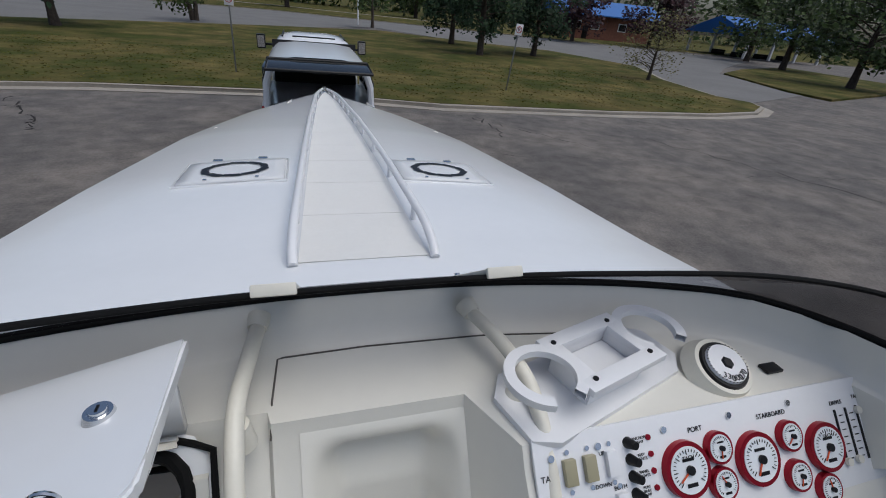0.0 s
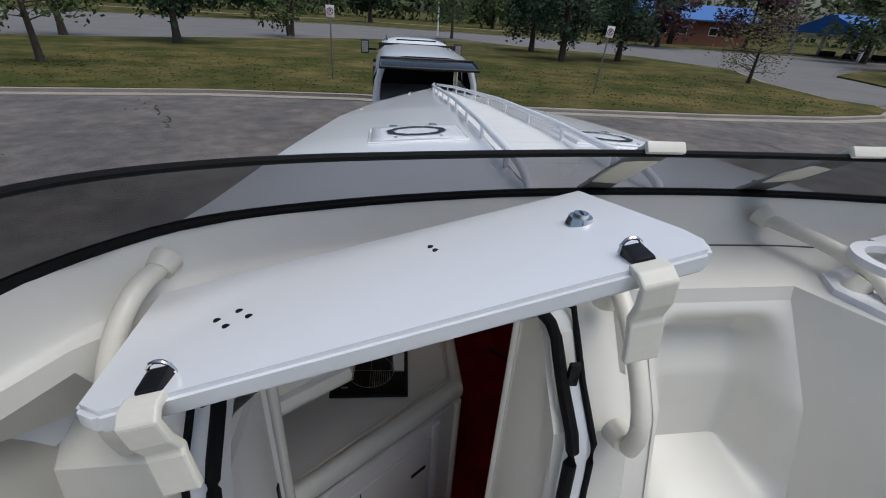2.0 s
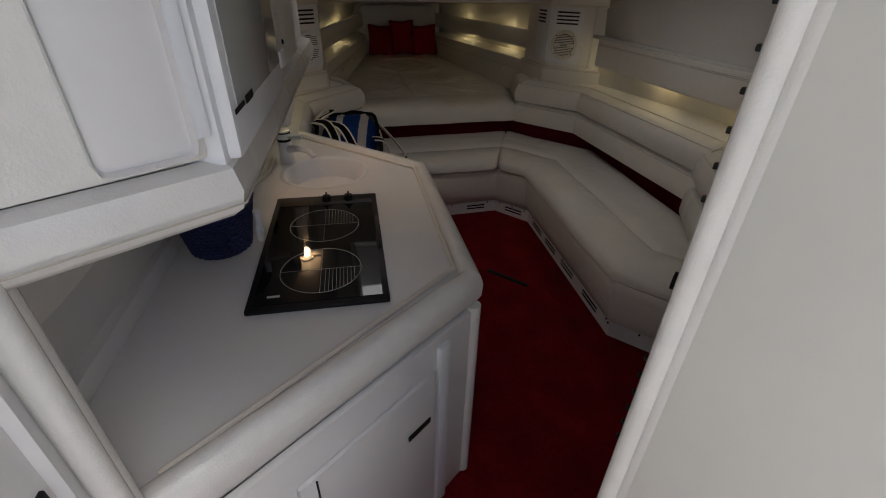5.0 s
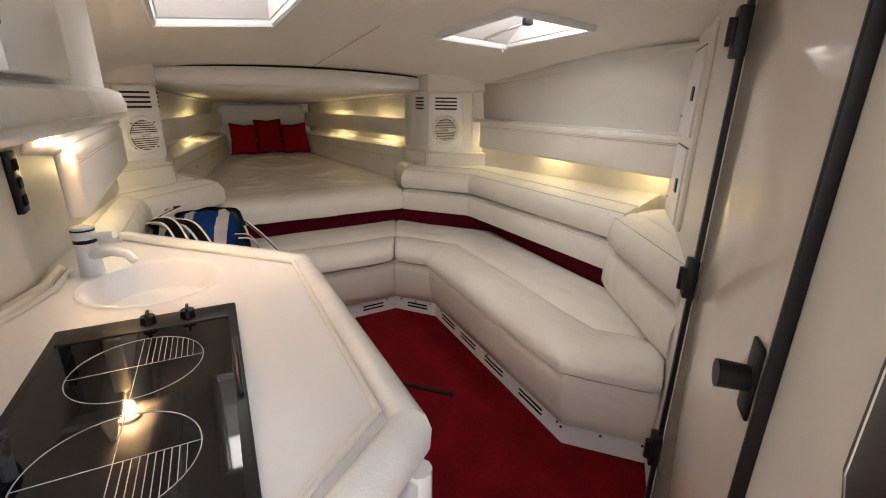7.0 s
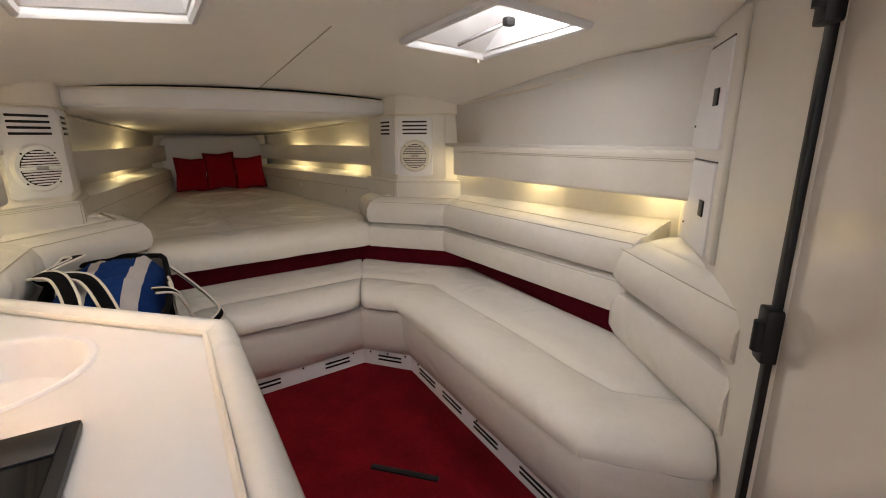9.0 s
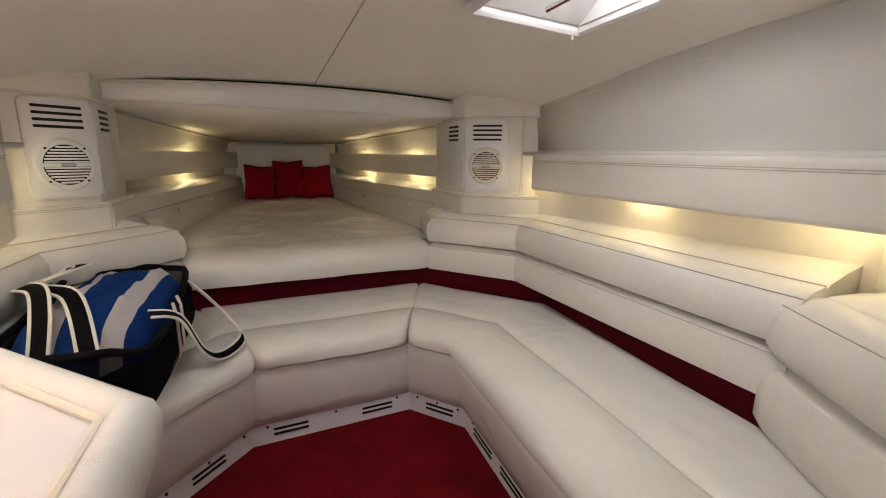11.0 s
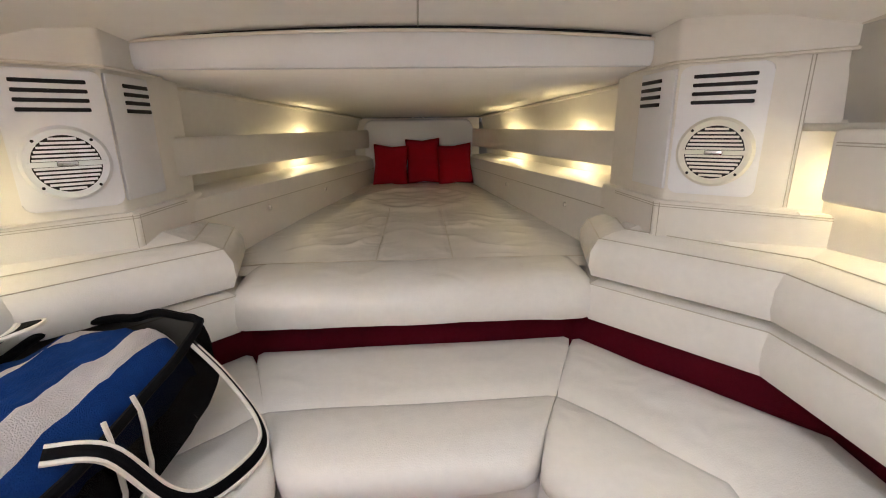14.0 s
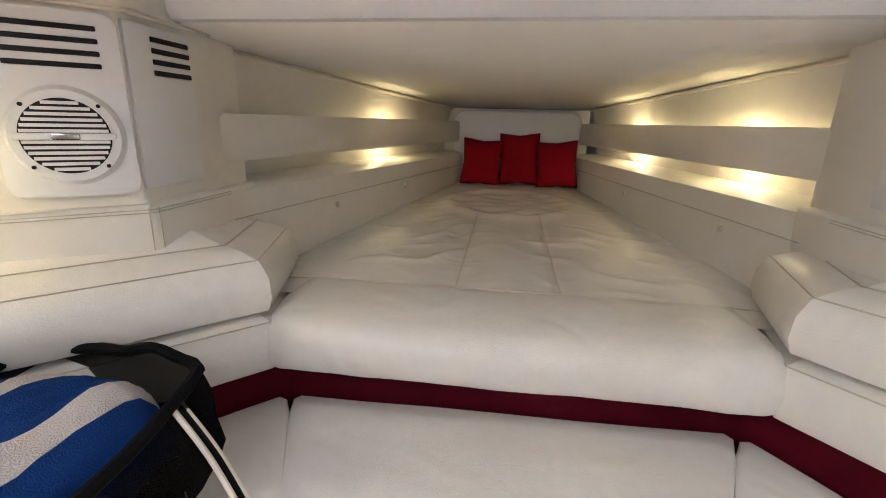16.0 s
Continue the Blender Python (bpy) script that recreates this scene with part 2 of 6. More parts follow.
prism(bm := bmesh.new(), [(-300, 165), (-60, 105), (-5, 108), (40, 92), (40, 94), (-5, 110.5), (-60, 107.5), (-300, 169)], GROUND, GROUND + 0.17)
tagged(part("footpath", bm, CONC), "pale concrete footpath across the far lawn", "path", kind="structure")
prism(bm := bmesh.new(), [(32, 20), (60, 30), (60, 46), (44, 38), (36, 32.5), (32, 23)], GROUND, GROUND + 0.14)
tagged(part("side_lawn", bm, GRASS), "lawn corner beside the road", "lawn", kind="structure")

# cracks in the asphalt
CRACK = mat("crack_filler", (0.02, 0.018, 0.016), 0.95)
rnd = random.Random(4)
bm = bmesh.new()
for p, q in (((-8.1, 13.9), (-6.2, 10.9)), ((-7.0, 12.4), (-7.9, 12.2)), ((4.6, 13.0), (7.6, 9.2)), ((11.5, 12.8), (16, 9)), ((-16, 11), (-8, 8)), ((-12, 8.5), (-10, 5)), ((8, 7), (16, 6.5)), ((10, 10.5), (13, 4.5)), ((3, 8.8), (9, 8.2)), ((-14, 6), (-9, 9.4)), ((5.2, 13), (5.1, 10.2)), ((-6.3, 11.1), (-5.9, 10.2))):
    p, q = Vector(p), Vector(q)
    n = 14
    w0 = 0.045 if p.x == -8.1 else 0.022
    L, R = [], []
    for i in range(n + 1):
        c = p.lerp(q, i / n) + Vector((rnd.uniform(-0.14, 0.14), rnd.uniform(-0.14, 0.14)))
        w = w0 * rnd.uniform(0.4, 1.6)
        L.append((c.x - w, c.y, GROUND + 0.004)), R.append((c.x + w, c.y, GROUND + 0.004))
    grid(bm, [L, R])
tagged(part("asphalt_cracks", bm, CRACK, smooth=False), "dark irregular cracks in the asphalt", "cracks", kind="stuff")

# grass blades near the kerb, clumps
bm = bmesh.new()
for _ in range(5000):
    x, y = rnd.uniform(-16, 20), rnd.uniform(14.5, 27)
    if y < lerp([(-16, 13.9), (-6.6, 15.4), (-1.6, 15.5), (4.2, 14.2), (16.5, 14.4), (20, 16)], x) + 0.1:
        continue
    h, a = rnd.uniform(0.015, 0.035), rnd.uniform(0, math.tau)
    dx, dy = 0.04 * math.cos(a), 0.04 * math.sin(a)
    z = GROUND + 0.15
    v = [bm.verts.new(c) for c in ((x - dx, y - dy, z), (x + dx, y + dy, z), (x + dx * 1.3, y + dy + 0.03, z + h), (x - dx * 1.3, y - dy, z + h * 0.8))]
    bm.faces.new(v)
GRASSB = mat("grass_tufts", (0.06, 0.065, 0.016), 0.9, vary=0.3, scale=0.4, island=0.5, spec=0.1, second=(0.16, 0.12, 0.045), patch=0.28)
tagged(part("grass_tufts", bm, GRASSB, smooth=False), "uneven green grass tufts on the lawn", "grass", kind="stuff")

# trees
BARK = mat("bark", (0.06, 0.045, 0.035), 0.95, vary=0.4, scale=6, bump=0.8, bscale=25)
LEAFS = {
    "green": mat("green_leaves", (0.045, 0.07, 0.018), 0.6, vary=0.3, scale=0.8, island=0.5, spec=0.2),
    "pine": mat("pine_needles", (0.022, 0.042, 0.02), 0.7, vary=0.3, scale=0.8, island=0.5, spec=0.15),
    "purple": mat("purple_leaves", (0.035, 0.012, 0.016), 0.6, vary=0.3, scale=0.8, island=0.5, spec=0.2),
    "yellow": mat("yellowing_leaves", (0.10, 0.09, 0.028), 0.6, vary=0.3, scale=0.8, island=0.5, spec=0.2),
}


def leaf_cloud(bm, c, r, n, size, flat=1.0):
    for _ in range(n):
        d = Vector((rnd.gauss(0, 1), rnd.gauss(0, 1), rnd.gauss(0, 1) * flat))
        p = Vector(c) + d.normalized() * r * rnd.random() ** 0.45 * Vector((1, 1, flat)).length / 1.7
        u = Vector((rnd.gauss(0, 1), rnd.gauss(0, 1), rnd.gauss(0, 1))).normalized()
        w = u.orthogonal().normalized()
        s = size * rnd.uniform(0.5, 1.4)
        bm.faces.new([bm.verts.new(p + q) for q in (-u * s, w * s * 0.55, u * s, -w * s * 0.55)])


def tree(x, y, h, crown, leaf, trunk=0.16, base=0.45, clumps=26, leaves=70, size=0.14, lean=0.0, stems=1, label=""):
    t = thing("tree", label, "tree", "park trees", loc=(x, y, GROUND + 0.13))
    tb, cb = bmesh.new(), bmesh.new()
    for s in range(stems):
        ang = rnd.uniform(0, math.tau)
        off = Vector((math.cos(ang), math.sin(ang), 0)) * (0.35 if stems > 1 else 0)
        spine = [off * 0.4 + Vector((lean * h * k * k + off.x * k * 2 + rnd.uniform(-0.06, 0.06) * h * k * 0.4, off.y * k * 2 + rnd.uniform(-0.05, 0.05) * h * k * 0.4, h * 0.85 * k)) for k in (0, 0.12, 0.3, 0.5, 0.75, 1)]
        tube(tb, spine, [trunk * q for q in (1.25, 0.95, 0.8, 0.6, 0.35, 0.1)], 8)
        per = max(3, clumps // stems)
        for i in range(per):
            k = base + (1 - base) * (i + rnd.random()) / per
            j = min(4, int(k * 5))
            b0 = spine[j].lerp(spine[j + 1], min(1, max(0, k * 5 - j)))
            a = rnd.uniform(0, math.tau)
            shape = math.sin(math.pi * (0.18 + 0.78 * (k - base) / (1 - base + 1e-6))) ** 0.7
            reach = crown * shape * rnd.uniform(0.45, 1.0)
            tip = b0 + Vector((math.cos(a) * reach, math.sin(a) * reach, reach * rnd.uniform(-0.1, 0.45)))
            mid = b0.lerp(tip, 0.5) + Vector((0, 0, reach * 0.08))
            tube(tb, [b0, mid, tip], [trunk * 0.22, trunk * 0.13, trunk * 0.04], 5)
            rr = crown * rnd.uniform(0.22, 0.4)
            leaf_cloud(cb, tip, rr, leaves, size, 0.7)
            leaf_cloud(cb, mid, rr * 0.8, leaves // 3, size, 0.7)
    part("trunk", tb, BARK, t)
    part("crown", cb, LEAFS[leaf], t, smooth=False)
    return t


G1 = "park tree with a dark trunk and green leaves on the lawn"
tree(-14.5, 20.0, 5.5, 2.4, "green", 0.14, 0.4, 18, 30, 0.11, 0.02, label="small sparse tree with pale bark beside the kerb")
tree(-21.5, 33.9, 7, 3.4, "green", 0.22, 0.38, 24, 60, 0.16, label=G1)
tree(-13.8, 32.1, 7, 3.8, "pine", 0.24, 0.36, 30, 80, 0.16, label="low spreading dark pine on the lawn")
tree(-9.0, 45.5, 7, 3.2, "green", 0.2, 0.2, 26, 45, 0.16, stems=2, label="shrubby park tree with suckers round its base")
tree(-2.7, 104, 13, 6, "pine", 0.45, 0.3, 30, 70, 0.4, label=G1)
tree(7.8, 57, 7, 3.0, "green", 0.18, 0.35, 22, 45, 0.16, label=G1)
tree(12.9, 41.5, 8, 3.4, "pine", 0.24, 0.3, 34, 90, 0.17, label="dense blue-green pine on the lawn")
tree(12.5, 32.6, 8, 3.0, "pine", 0.2, 0.32, 40, 90, 0.15, stems=2, label="twin-stemmed blue-green pine on the lawn")
tree(18.3, 35.4, 8, 3.4, "pine", 0.22, 0.3, 38, 90, 0.17, label="dense blue-green pine on the lawn")
tree(40, 66, 11, 5, "purple", 0.3, 0.25, 34, 90, 0.28, label="purple-leaved tree beside the brick building")
tree(56, 68, 11, 5.5, "purple", 0.3, 0.25, 36, 90, 0.28, label="purple-leaved tree beside the brick building")
tree(21.0, 24.1, 4.2, 2.3, "yellow", 0.11, 0.22, 34, 40, 0.075, 0.03, label="small sparse yellowing tree near the kerb")
tree(60.5, 52.4, 11, 5.5, "green", 0.35, 0.3, 34, 80, 0.3, label=G1)
tree(54, 41.5, 11, 5.5, "green", 0.35, 0.3, 34, 80, 0.28, label=G1)
tree(44, 27, 10, 5.0, "green", 0.3, 0.3, 30, 80, 0.26, label=G1)
tree(-35, 92, 12, 6, "green", 0.4, 0.3, 26, 60, 0.4, label=G1)
tree(-22, 86, 11, 5, "pine", 0.35, 0.3, 26, 60, 0.36, label=G1)
tree(25, 110, 13, 6, "green", 0.4, 0.2, 26, 60, 0.45, label=G1)
bm = bmesh.new()
for i in range(260):
    x = -260 + i * 2.1 + rnd.uniform(-2, 2)
    y = 150 + rnd.uniform(-12, 25) - (max(0, x - 40) * 0.25)
    for k in range(6):
        leaf_cloud(bm, (x + rnd.uniform(-3, 3), y, GROUND + 1.5 + k * 4 + rnd.uniform(0, 3)), 4.4, 26, 1.0)
tagged(part("far_woods", bm, LEAFS["green"], smooth=False), "dense dark green woods beyond the park", "woods", kind="stuff")
bm = bmesh.new()
cyl(bm, (6.9, 64, GROUND), (6.9, 64, 9), 0.11, 0.07)
box(bm, (6.5, 64, 9), (1.0, 0.25, 0.12), 0.03)
tagged(part("street_lamp", bm, WHITEP), "tall pale street lamp pole beside the road", "street lamp")


# no-parking signs
REDPAINT = mat("red_sign_paint", (0.4, 0.01, 0.015), 0.5)
GALV = mat("galvanised_steel", (0.2, 0.2, 0.19), 0.5, metal=0.6, vary=0.2, scale=10)


def sign(x, y, top, lean):
    s = thing("parking_sign", "white no-parking sign on a grey steel post", "sign", "no-parking signs", loc=(x, y, GROUND + 0.13))
    m = Matrix.Rotation(lean, 4, "Y")
    part("post", box(bmesh.new(), (0, 0, top / 2), (0.055, 0.035, top), 0.006, m), GALV, s)
    plate = part("plate", box(bmesh.new(), (0, -0.03, top - 0.2), (0.32, 0.008, 0.42), 0.003, m), WHITEP, s)
    bm = bmesh.new()
    tube(bm, [m @ Vector((0.115 * math.cos(a), -0.037, top - 0.2 + 0.115 * math.sin(a))) for a in np.linspace(0, math.tau, 24, endpoint=False)], 0.013, 6, True)
    tube(bm, [m @ Vector((-0.08, -0.036, top - 0.12)), m @ Vector((0.08, -0.036, top - 0.28))], 0.009, 6)
    part("ring", bm, REDPAINT, plate, "red prohibition ring")
    text_mesh("letter", "P", 0.22, m @ Matrix.Translation((0, -0.036, top - 0.2)) @ Matrix.Rotation(radians(90), 4, "X"), BLACK, plate)


sign(-2.8, 18.55, 2.72, 0.02)
sign(8.15, 17.4, 2.62, 0.07)

# park building and shelter
BRICK = mat("red_brick", (0.22, 0.09, 0.06), 0.9, vary=0.25, scale=2)
BLUE = mat("blue_metal_roof", (0.03, 0.14, 0.42), 0.45, vary=0.08, scale=1)
bld = thing("park_building", "low brick park building with a blue metal roof", "building", loc=(54, 84, GROUND + 0.1))
part("wall", boxed((2, 0, 2), (20, 7, 4)), BRICK, bld)
prism(bm := bmesh.new(), [(-9.5, -4.6), (13.5, -4.6), (13.5, 4.6), (-9.5, 4.6)], 4, 4.2)
vs = [bm.verts.new(p) for p in ((-9.5, -4.6, 4.2), (13.5, -4.6, 4.2), (13.5, 4.6, 4.2), (-9.5, 4.6, 4.2), (-9.5, 0, 6.6), (13.5, 0, 6.6))]
for f in ((0, 1, 5, 4), (2, 3, 4, 5), (0, 4, 3), (1, 2, 5)):
    bm.faces.new([vs[i] for i in f])
part("roof", bm, BLUE, bld, "blue metal roof", smooth=False)
for x in (-5, -1, 5):
    w = part("window", boxed((x, -3.52, 2.4), (1.8, 0.1, 1.4), 0.02), WHITEP, bld)
    part("pane", boxed((x, -3.58, 2.4), (1.5, 0.04, 1.1)), GLASSBLK, w)
part("door", boxed((-3, -3.53, 1.1), (1.1, 0.1, 2.2), 0.02), BLACK, bld)
shl = thing("picnic_shelter", "open picnic shelter with blue metal roof on posts", "shelter", loc=(74, 64, GROUND + 0.1))
bm = bmesh.new()
vs = [bm.verts.new(p) for p in ((-9, -7, 3.4), (9, -7, 3.4), (9, 7, 3.4), (-9, 7, 3.4), (-9, 0, 5.8), (9, 0, 5.8), (-9, -7, 3.2), (9, -7, 3.2), (9, 7, 3.2), (-9, 7, 3.2))]
for f in ((0, 1, 5, 4), (2, 3, 4, 5), (0, 4, 3), (1, 2, 5), (6, 7, 1, 0), (7, 8, 2, 1), (8, 9, 3, 2), (9, 6, 0, 3), (9, 8, 7, 6)):
    bm.faces.new([vs[i] for i in f])
part("roof", bm, BLUE, shl, "blue metal roof", smooth=False)
for x in (-8, -2.7, 2.7, 8):
    for y in (-6, 6):
        part("post", boxed((x, y, 1.6), (0.35, 0.35, 3.2), 0.03), WHITEP, shl)
for i, (x, y) in enumerate(((-6, -3), (-1, -3), (4, -3), (-4, 3), (2, 3))):
    t = thing("picnic_table", "dark picnic table under the shelter", "table", "picnic tables", loc=(74 + x, 64 + y, GROUND + 0.15))
    part("tabletop", boxed((0, 0, 0.74), (1.9, 0.8, 0.05), 0.01), BLACK, t)
    for d in (-0.75, 0.75):
        part("bench", boxed((0, d, 0.45), (1.9, 0.28, 0.05), 0.01), BLACK, t)
        part("leg", boxed((d, 0, 0.37), (0.08, 1.4, 0.72), 0.01), BLACK, t)

# pickup truck
TAIL = mat("tail_light_red", (0.35, 0.01, 0.015), 0.2, coat=0.5)
SMOKE = mat("smoked_glass", (0.012, 0.014, 0.016), 0.05)
truck = thing("pickup_truck", "white pickup truck with cap, its rear glass raised", "truck", loc=(-0.03, 7.15, GROUND))


def shell_box(bm, rings):
    """Loft of rounded rectangles (y, half width, z0, z1, top inset)."""
    vs = []
    for y, w, z0, z1, ins in rings:
        pts = [(-w, z0), (-w, z0 + (z1 - z0) * 0.55), (-w + ins * 0.6, z1 - 0.12), (-w + ins + 0.06, z1 - 0.02), (-w * 0.4, z1 + 0.02), (w * 0.4, z1 + 0.02), (w - ins - 0.06, z1 - 0.02), (w - ins * 0.6, z1 - 0.12), (w, z0 + (z1 - z0) * 0.55), (w, z0)]
        vs.append([bm.verts.new((x, y, z)) for x, z in pts])
    n = len(vs[0])
    for a, b in zip(vs, vs[1:]):
        for k in range(n):
            bm.faces.new((a[k], a[(k + 1) % n], b[(k + 1) % n], b[k]))
    return vs


bm = bmesh.new()
for s in (-1, 1):
    box(bm, (s * 0.93, 1.2, 1.0), (0.1, 2.4, 0.75), 0.04)
    box(bm, (s * 0.98, 1.25, 1.0), (0.06, 1.2, 0.12), 0.03)
box(bm, (0, 2.3, 1.0), (1.8, 0.08, 0.75), 0.02)
box(bm, (0, 1.2, 0.68), (1.8, 2.3, 0.06))
part("truck_bed", bm, TRUCKW, truck)
part("bumper", boxed((0, -0.1, 0.62), (1.9, 0.18, 0.2), 0.05), CHROME, truck)
bm = bmesh.new()
vs = shell_box(bm, [(0.0, 0.94, 1.37, 2.12, 0.17), (0.5, 0.95, 1.37, 2.15, 0.17), (2.4, 0.95, 1.37, 2.17, 0.17)])
part("cap", bm, TRUCKW, truck, angle=60)
for s in (-1, 1):
    part("rear_pillar", tube(bmesh.new(), [(s * 0.9, -0.02, 1.3), (s * 0.875, -0.02, 1.7), (s * 0.76, -0.02, 2.05)], 0.06, 8), TRUCKW, truck)
    part("tail_light", boxed((s * 0.94, -0.03, 1.15), (0.09, 0.06, 0.36), 0.02), TAIL, truck)
    part("side_window", boxed((s * 0.93, 1.2, 1.72), (0.04, 1.5, 0.36), 0.05), SMOKE, truck)
part("cap_lining", boxed((0, 2.25, 1.55), (1.7, 0.04, 1.3)), DARKIN, truck)
part("bed_liner", boxed((0, 1.2, 0.74), (1.74, 2.2, 0.03)), DARKIN, truck)
glass = part("rear_glass", box(bmesh.new(), (0, -0.29, 0), (1.62, 0.62, 0.012), 0.004, Matrix.Translation((0, 0.0, 2.10)) @ Matrix.Rotation(radians(9), 4, "X")), SMOKE, truck)
part("glass_frame", tube(bmesh.new(), [Matrix.Translation((0, 0, 2.10)) @ Matrix.Rotation(radians(9), 4, "X") @ Vector(p) for p in ((-0.82, 0, 0), (-0.84, -0.6, 0), (0.84, -0.6, 0), (0.82, 0, 0))], 0.025, 8, True), BLACK, glass)
part("latch", boxed((0, -0.55, 1.99), (0.26, 0.05, 0.04), 0.01), BLACK, glass)
bm = bmesh.new()
shell_box(bm, [(2.5, 0.9, 0.6, 2.1, 0.2), (2.6, 0.93, 0.6, 2.22, 0.2), (4.0, 0.93, 0.6, 2.24, 0.22), (4.6, 0.92, 0.6, 2.1, 0.25)])
part("cab", bm, TRUCKW, truck, angle=60)
for s in (-1, 1):
    part("roof_rail", tube(bmesh.new(), [(s * 0.66, 2.7, 2.24), (s * 0.66, 4.0, 2.26)], 0.018, 8), BLACK, truck)
part("roof_marker", boxed((0, 2.66, 2.25), (0.9, 0.05, 0.03), 0.01), BLACK, truck)
part("hood", boxed((0, 5.2, 1.05), (1.9, 1.5, 0.75), 0.12), TRUCKW, truck)
for s in (-1, 1):
    mi = part("mirror", boxed((s * 1.2, 4.1, 1.98), (0.2, 0.12, 0.32), 0.03), BLACK, truck)
    part("mirror_glass", boxed((s * 1.2, 4.035, 1.98), (0.16, 0.01, 0.26)), CHROME, mi)
    part("mirror_arm", boxed((s * 1.03, 4.12, 1.92), (0.25, 0.06, 0.05), 0.01), BLACK, mi)
    for y in (1.2, 5.0):
        wh = part("wheel", cyl(bmesh.new(), (s * 0.78, y, 0.4), (s * 1.0, y, 0.4), 0.4, seg=24), GASKET, truck)
        part("rim", cyl(bmesh.new(), (s * 0.9, y, 0.4), (s * 1.01, y, 0.4), 0.24, seg=20), CHROME, wh)


# boat: foredeck and hull
def axis(y):
    return -0.122 + 0.021 * y


BEAM = [(-0.7, 1.46), (0, 1.4), (0.7, 1.325), (1.6, 1.23), (2.6, 1.12), (3.4, 1.01), (4.4, 0.85), (5.2, 0.66), (5.7, 0.46), (6.05, 0.26), (6.3, 0.02)]
CREST = [(-0.7, 2.0), (-0.32, 1.96), (0.3, 1.905), (1.2, 1.86), (2.5, 1.76), (4, 1.6), (5.2, 1.47), (6.3, 1.36)]


def deck_z(x, y):
    u = min(1, abs(x - axis(y)) / max(lerp(BEAM, y), 0.02))
    return lerp(CREST, y) - 0.11 * u ** 2.4


HATCH = [(-0.665, 1.215), (0.445, 1.175)]
SHAFT = (0.2, 0.17)


def in_shaft(x, y):
    return any(abs(x - hx) < SHAFT[0] and abs(y - hy) < SHAFT[1] for hx, hy in HATCH)


boat = thing("boat_hull", "white gelcoat powerboat hull with long foredeck", "boat")
ys = sorted({*np.linspace(-0.36, 6.3, 62).round(4), *[hy + d * SHAFT[1] for _, hy in HATCH for d in (-1, 1)]})
bm = bmesh.new()
for a, b in zip(ys, ys[1:]):
    xs = sorted({*np.linspace(-1, 1, 45).round(4)})
    def row(y):
        w = lerp(BEAM, y)
        out = [axis(y) + w * u for u in xs]
        return out
    ra, rb = row(a), row(b)
    for k in range(len(xs) - 1):
        cx, cy = (ra[k] + ra[k + 1]) / 2, (a + b) / 2
        if in_shaft(cx, cy):
            continue
        bm.faces.new([bm.verts.new((x, y, deck_z(x, y))) for x, y in ((ra[k], a), (ra[k + 1], a), (rb[k + 1], b), (rb[k], b))])
bmesh.ops.remove_doubles(bm, verts=bm.verts, dist=0.0005)
part("foredeck", bm, GEL, boat)
for s in (-1, 1):
    bm = grid(bmesh.new(), [[(axis(y) + s * b * k, y, lerp(CREST, max(y, -0.7)) - 0.11 + dz) for k, dz in ((1, 0.0), (1.012, -0.02), (1.0, -0.3), (0.98, -0.9), (0.8, -1.75), (0.02, -2.25 + max(0, y - 3) * 0.3))]
                             for y in np.linspace(-4.5, 6.3, 70) for b in (lerp(BEAM, max(y, -0.7)),)])
    part("hull_side", bm, GEL, boat)

NAVY = mat("black_decal", (0.008, 0.008, 0.012), 0.4)
TRANSL = mat("translucent_hatch_fibreglass", (0.8, 0.81, 0.82), 0.35)
p_ = TRANSL.node_tree.nodes["Principled BSDF"]
tr_ = TRANSL.node_tree.nodes.new("ShaderNodeBsdfTranslucent")
tr_.inputs[0].default_value = (0.9, 0.9, 0.88, 1)
mx_ = TRANSL.node_tree.nodes.new("ShaderNodeMixShader")
mx_.inputs[0].default_value = 0.12
TRANSL.node_tree.links.new(p_.outputs[0], mx_.inputs[1]), TRANSL.node_tree.links.new(tr_.outputs[0], mx_.inputs[2])
TRANSL.node_tree.links.new(mx_.outputs[0], TRANSL.node_tree.nodes["Material Output"].inputs[0])
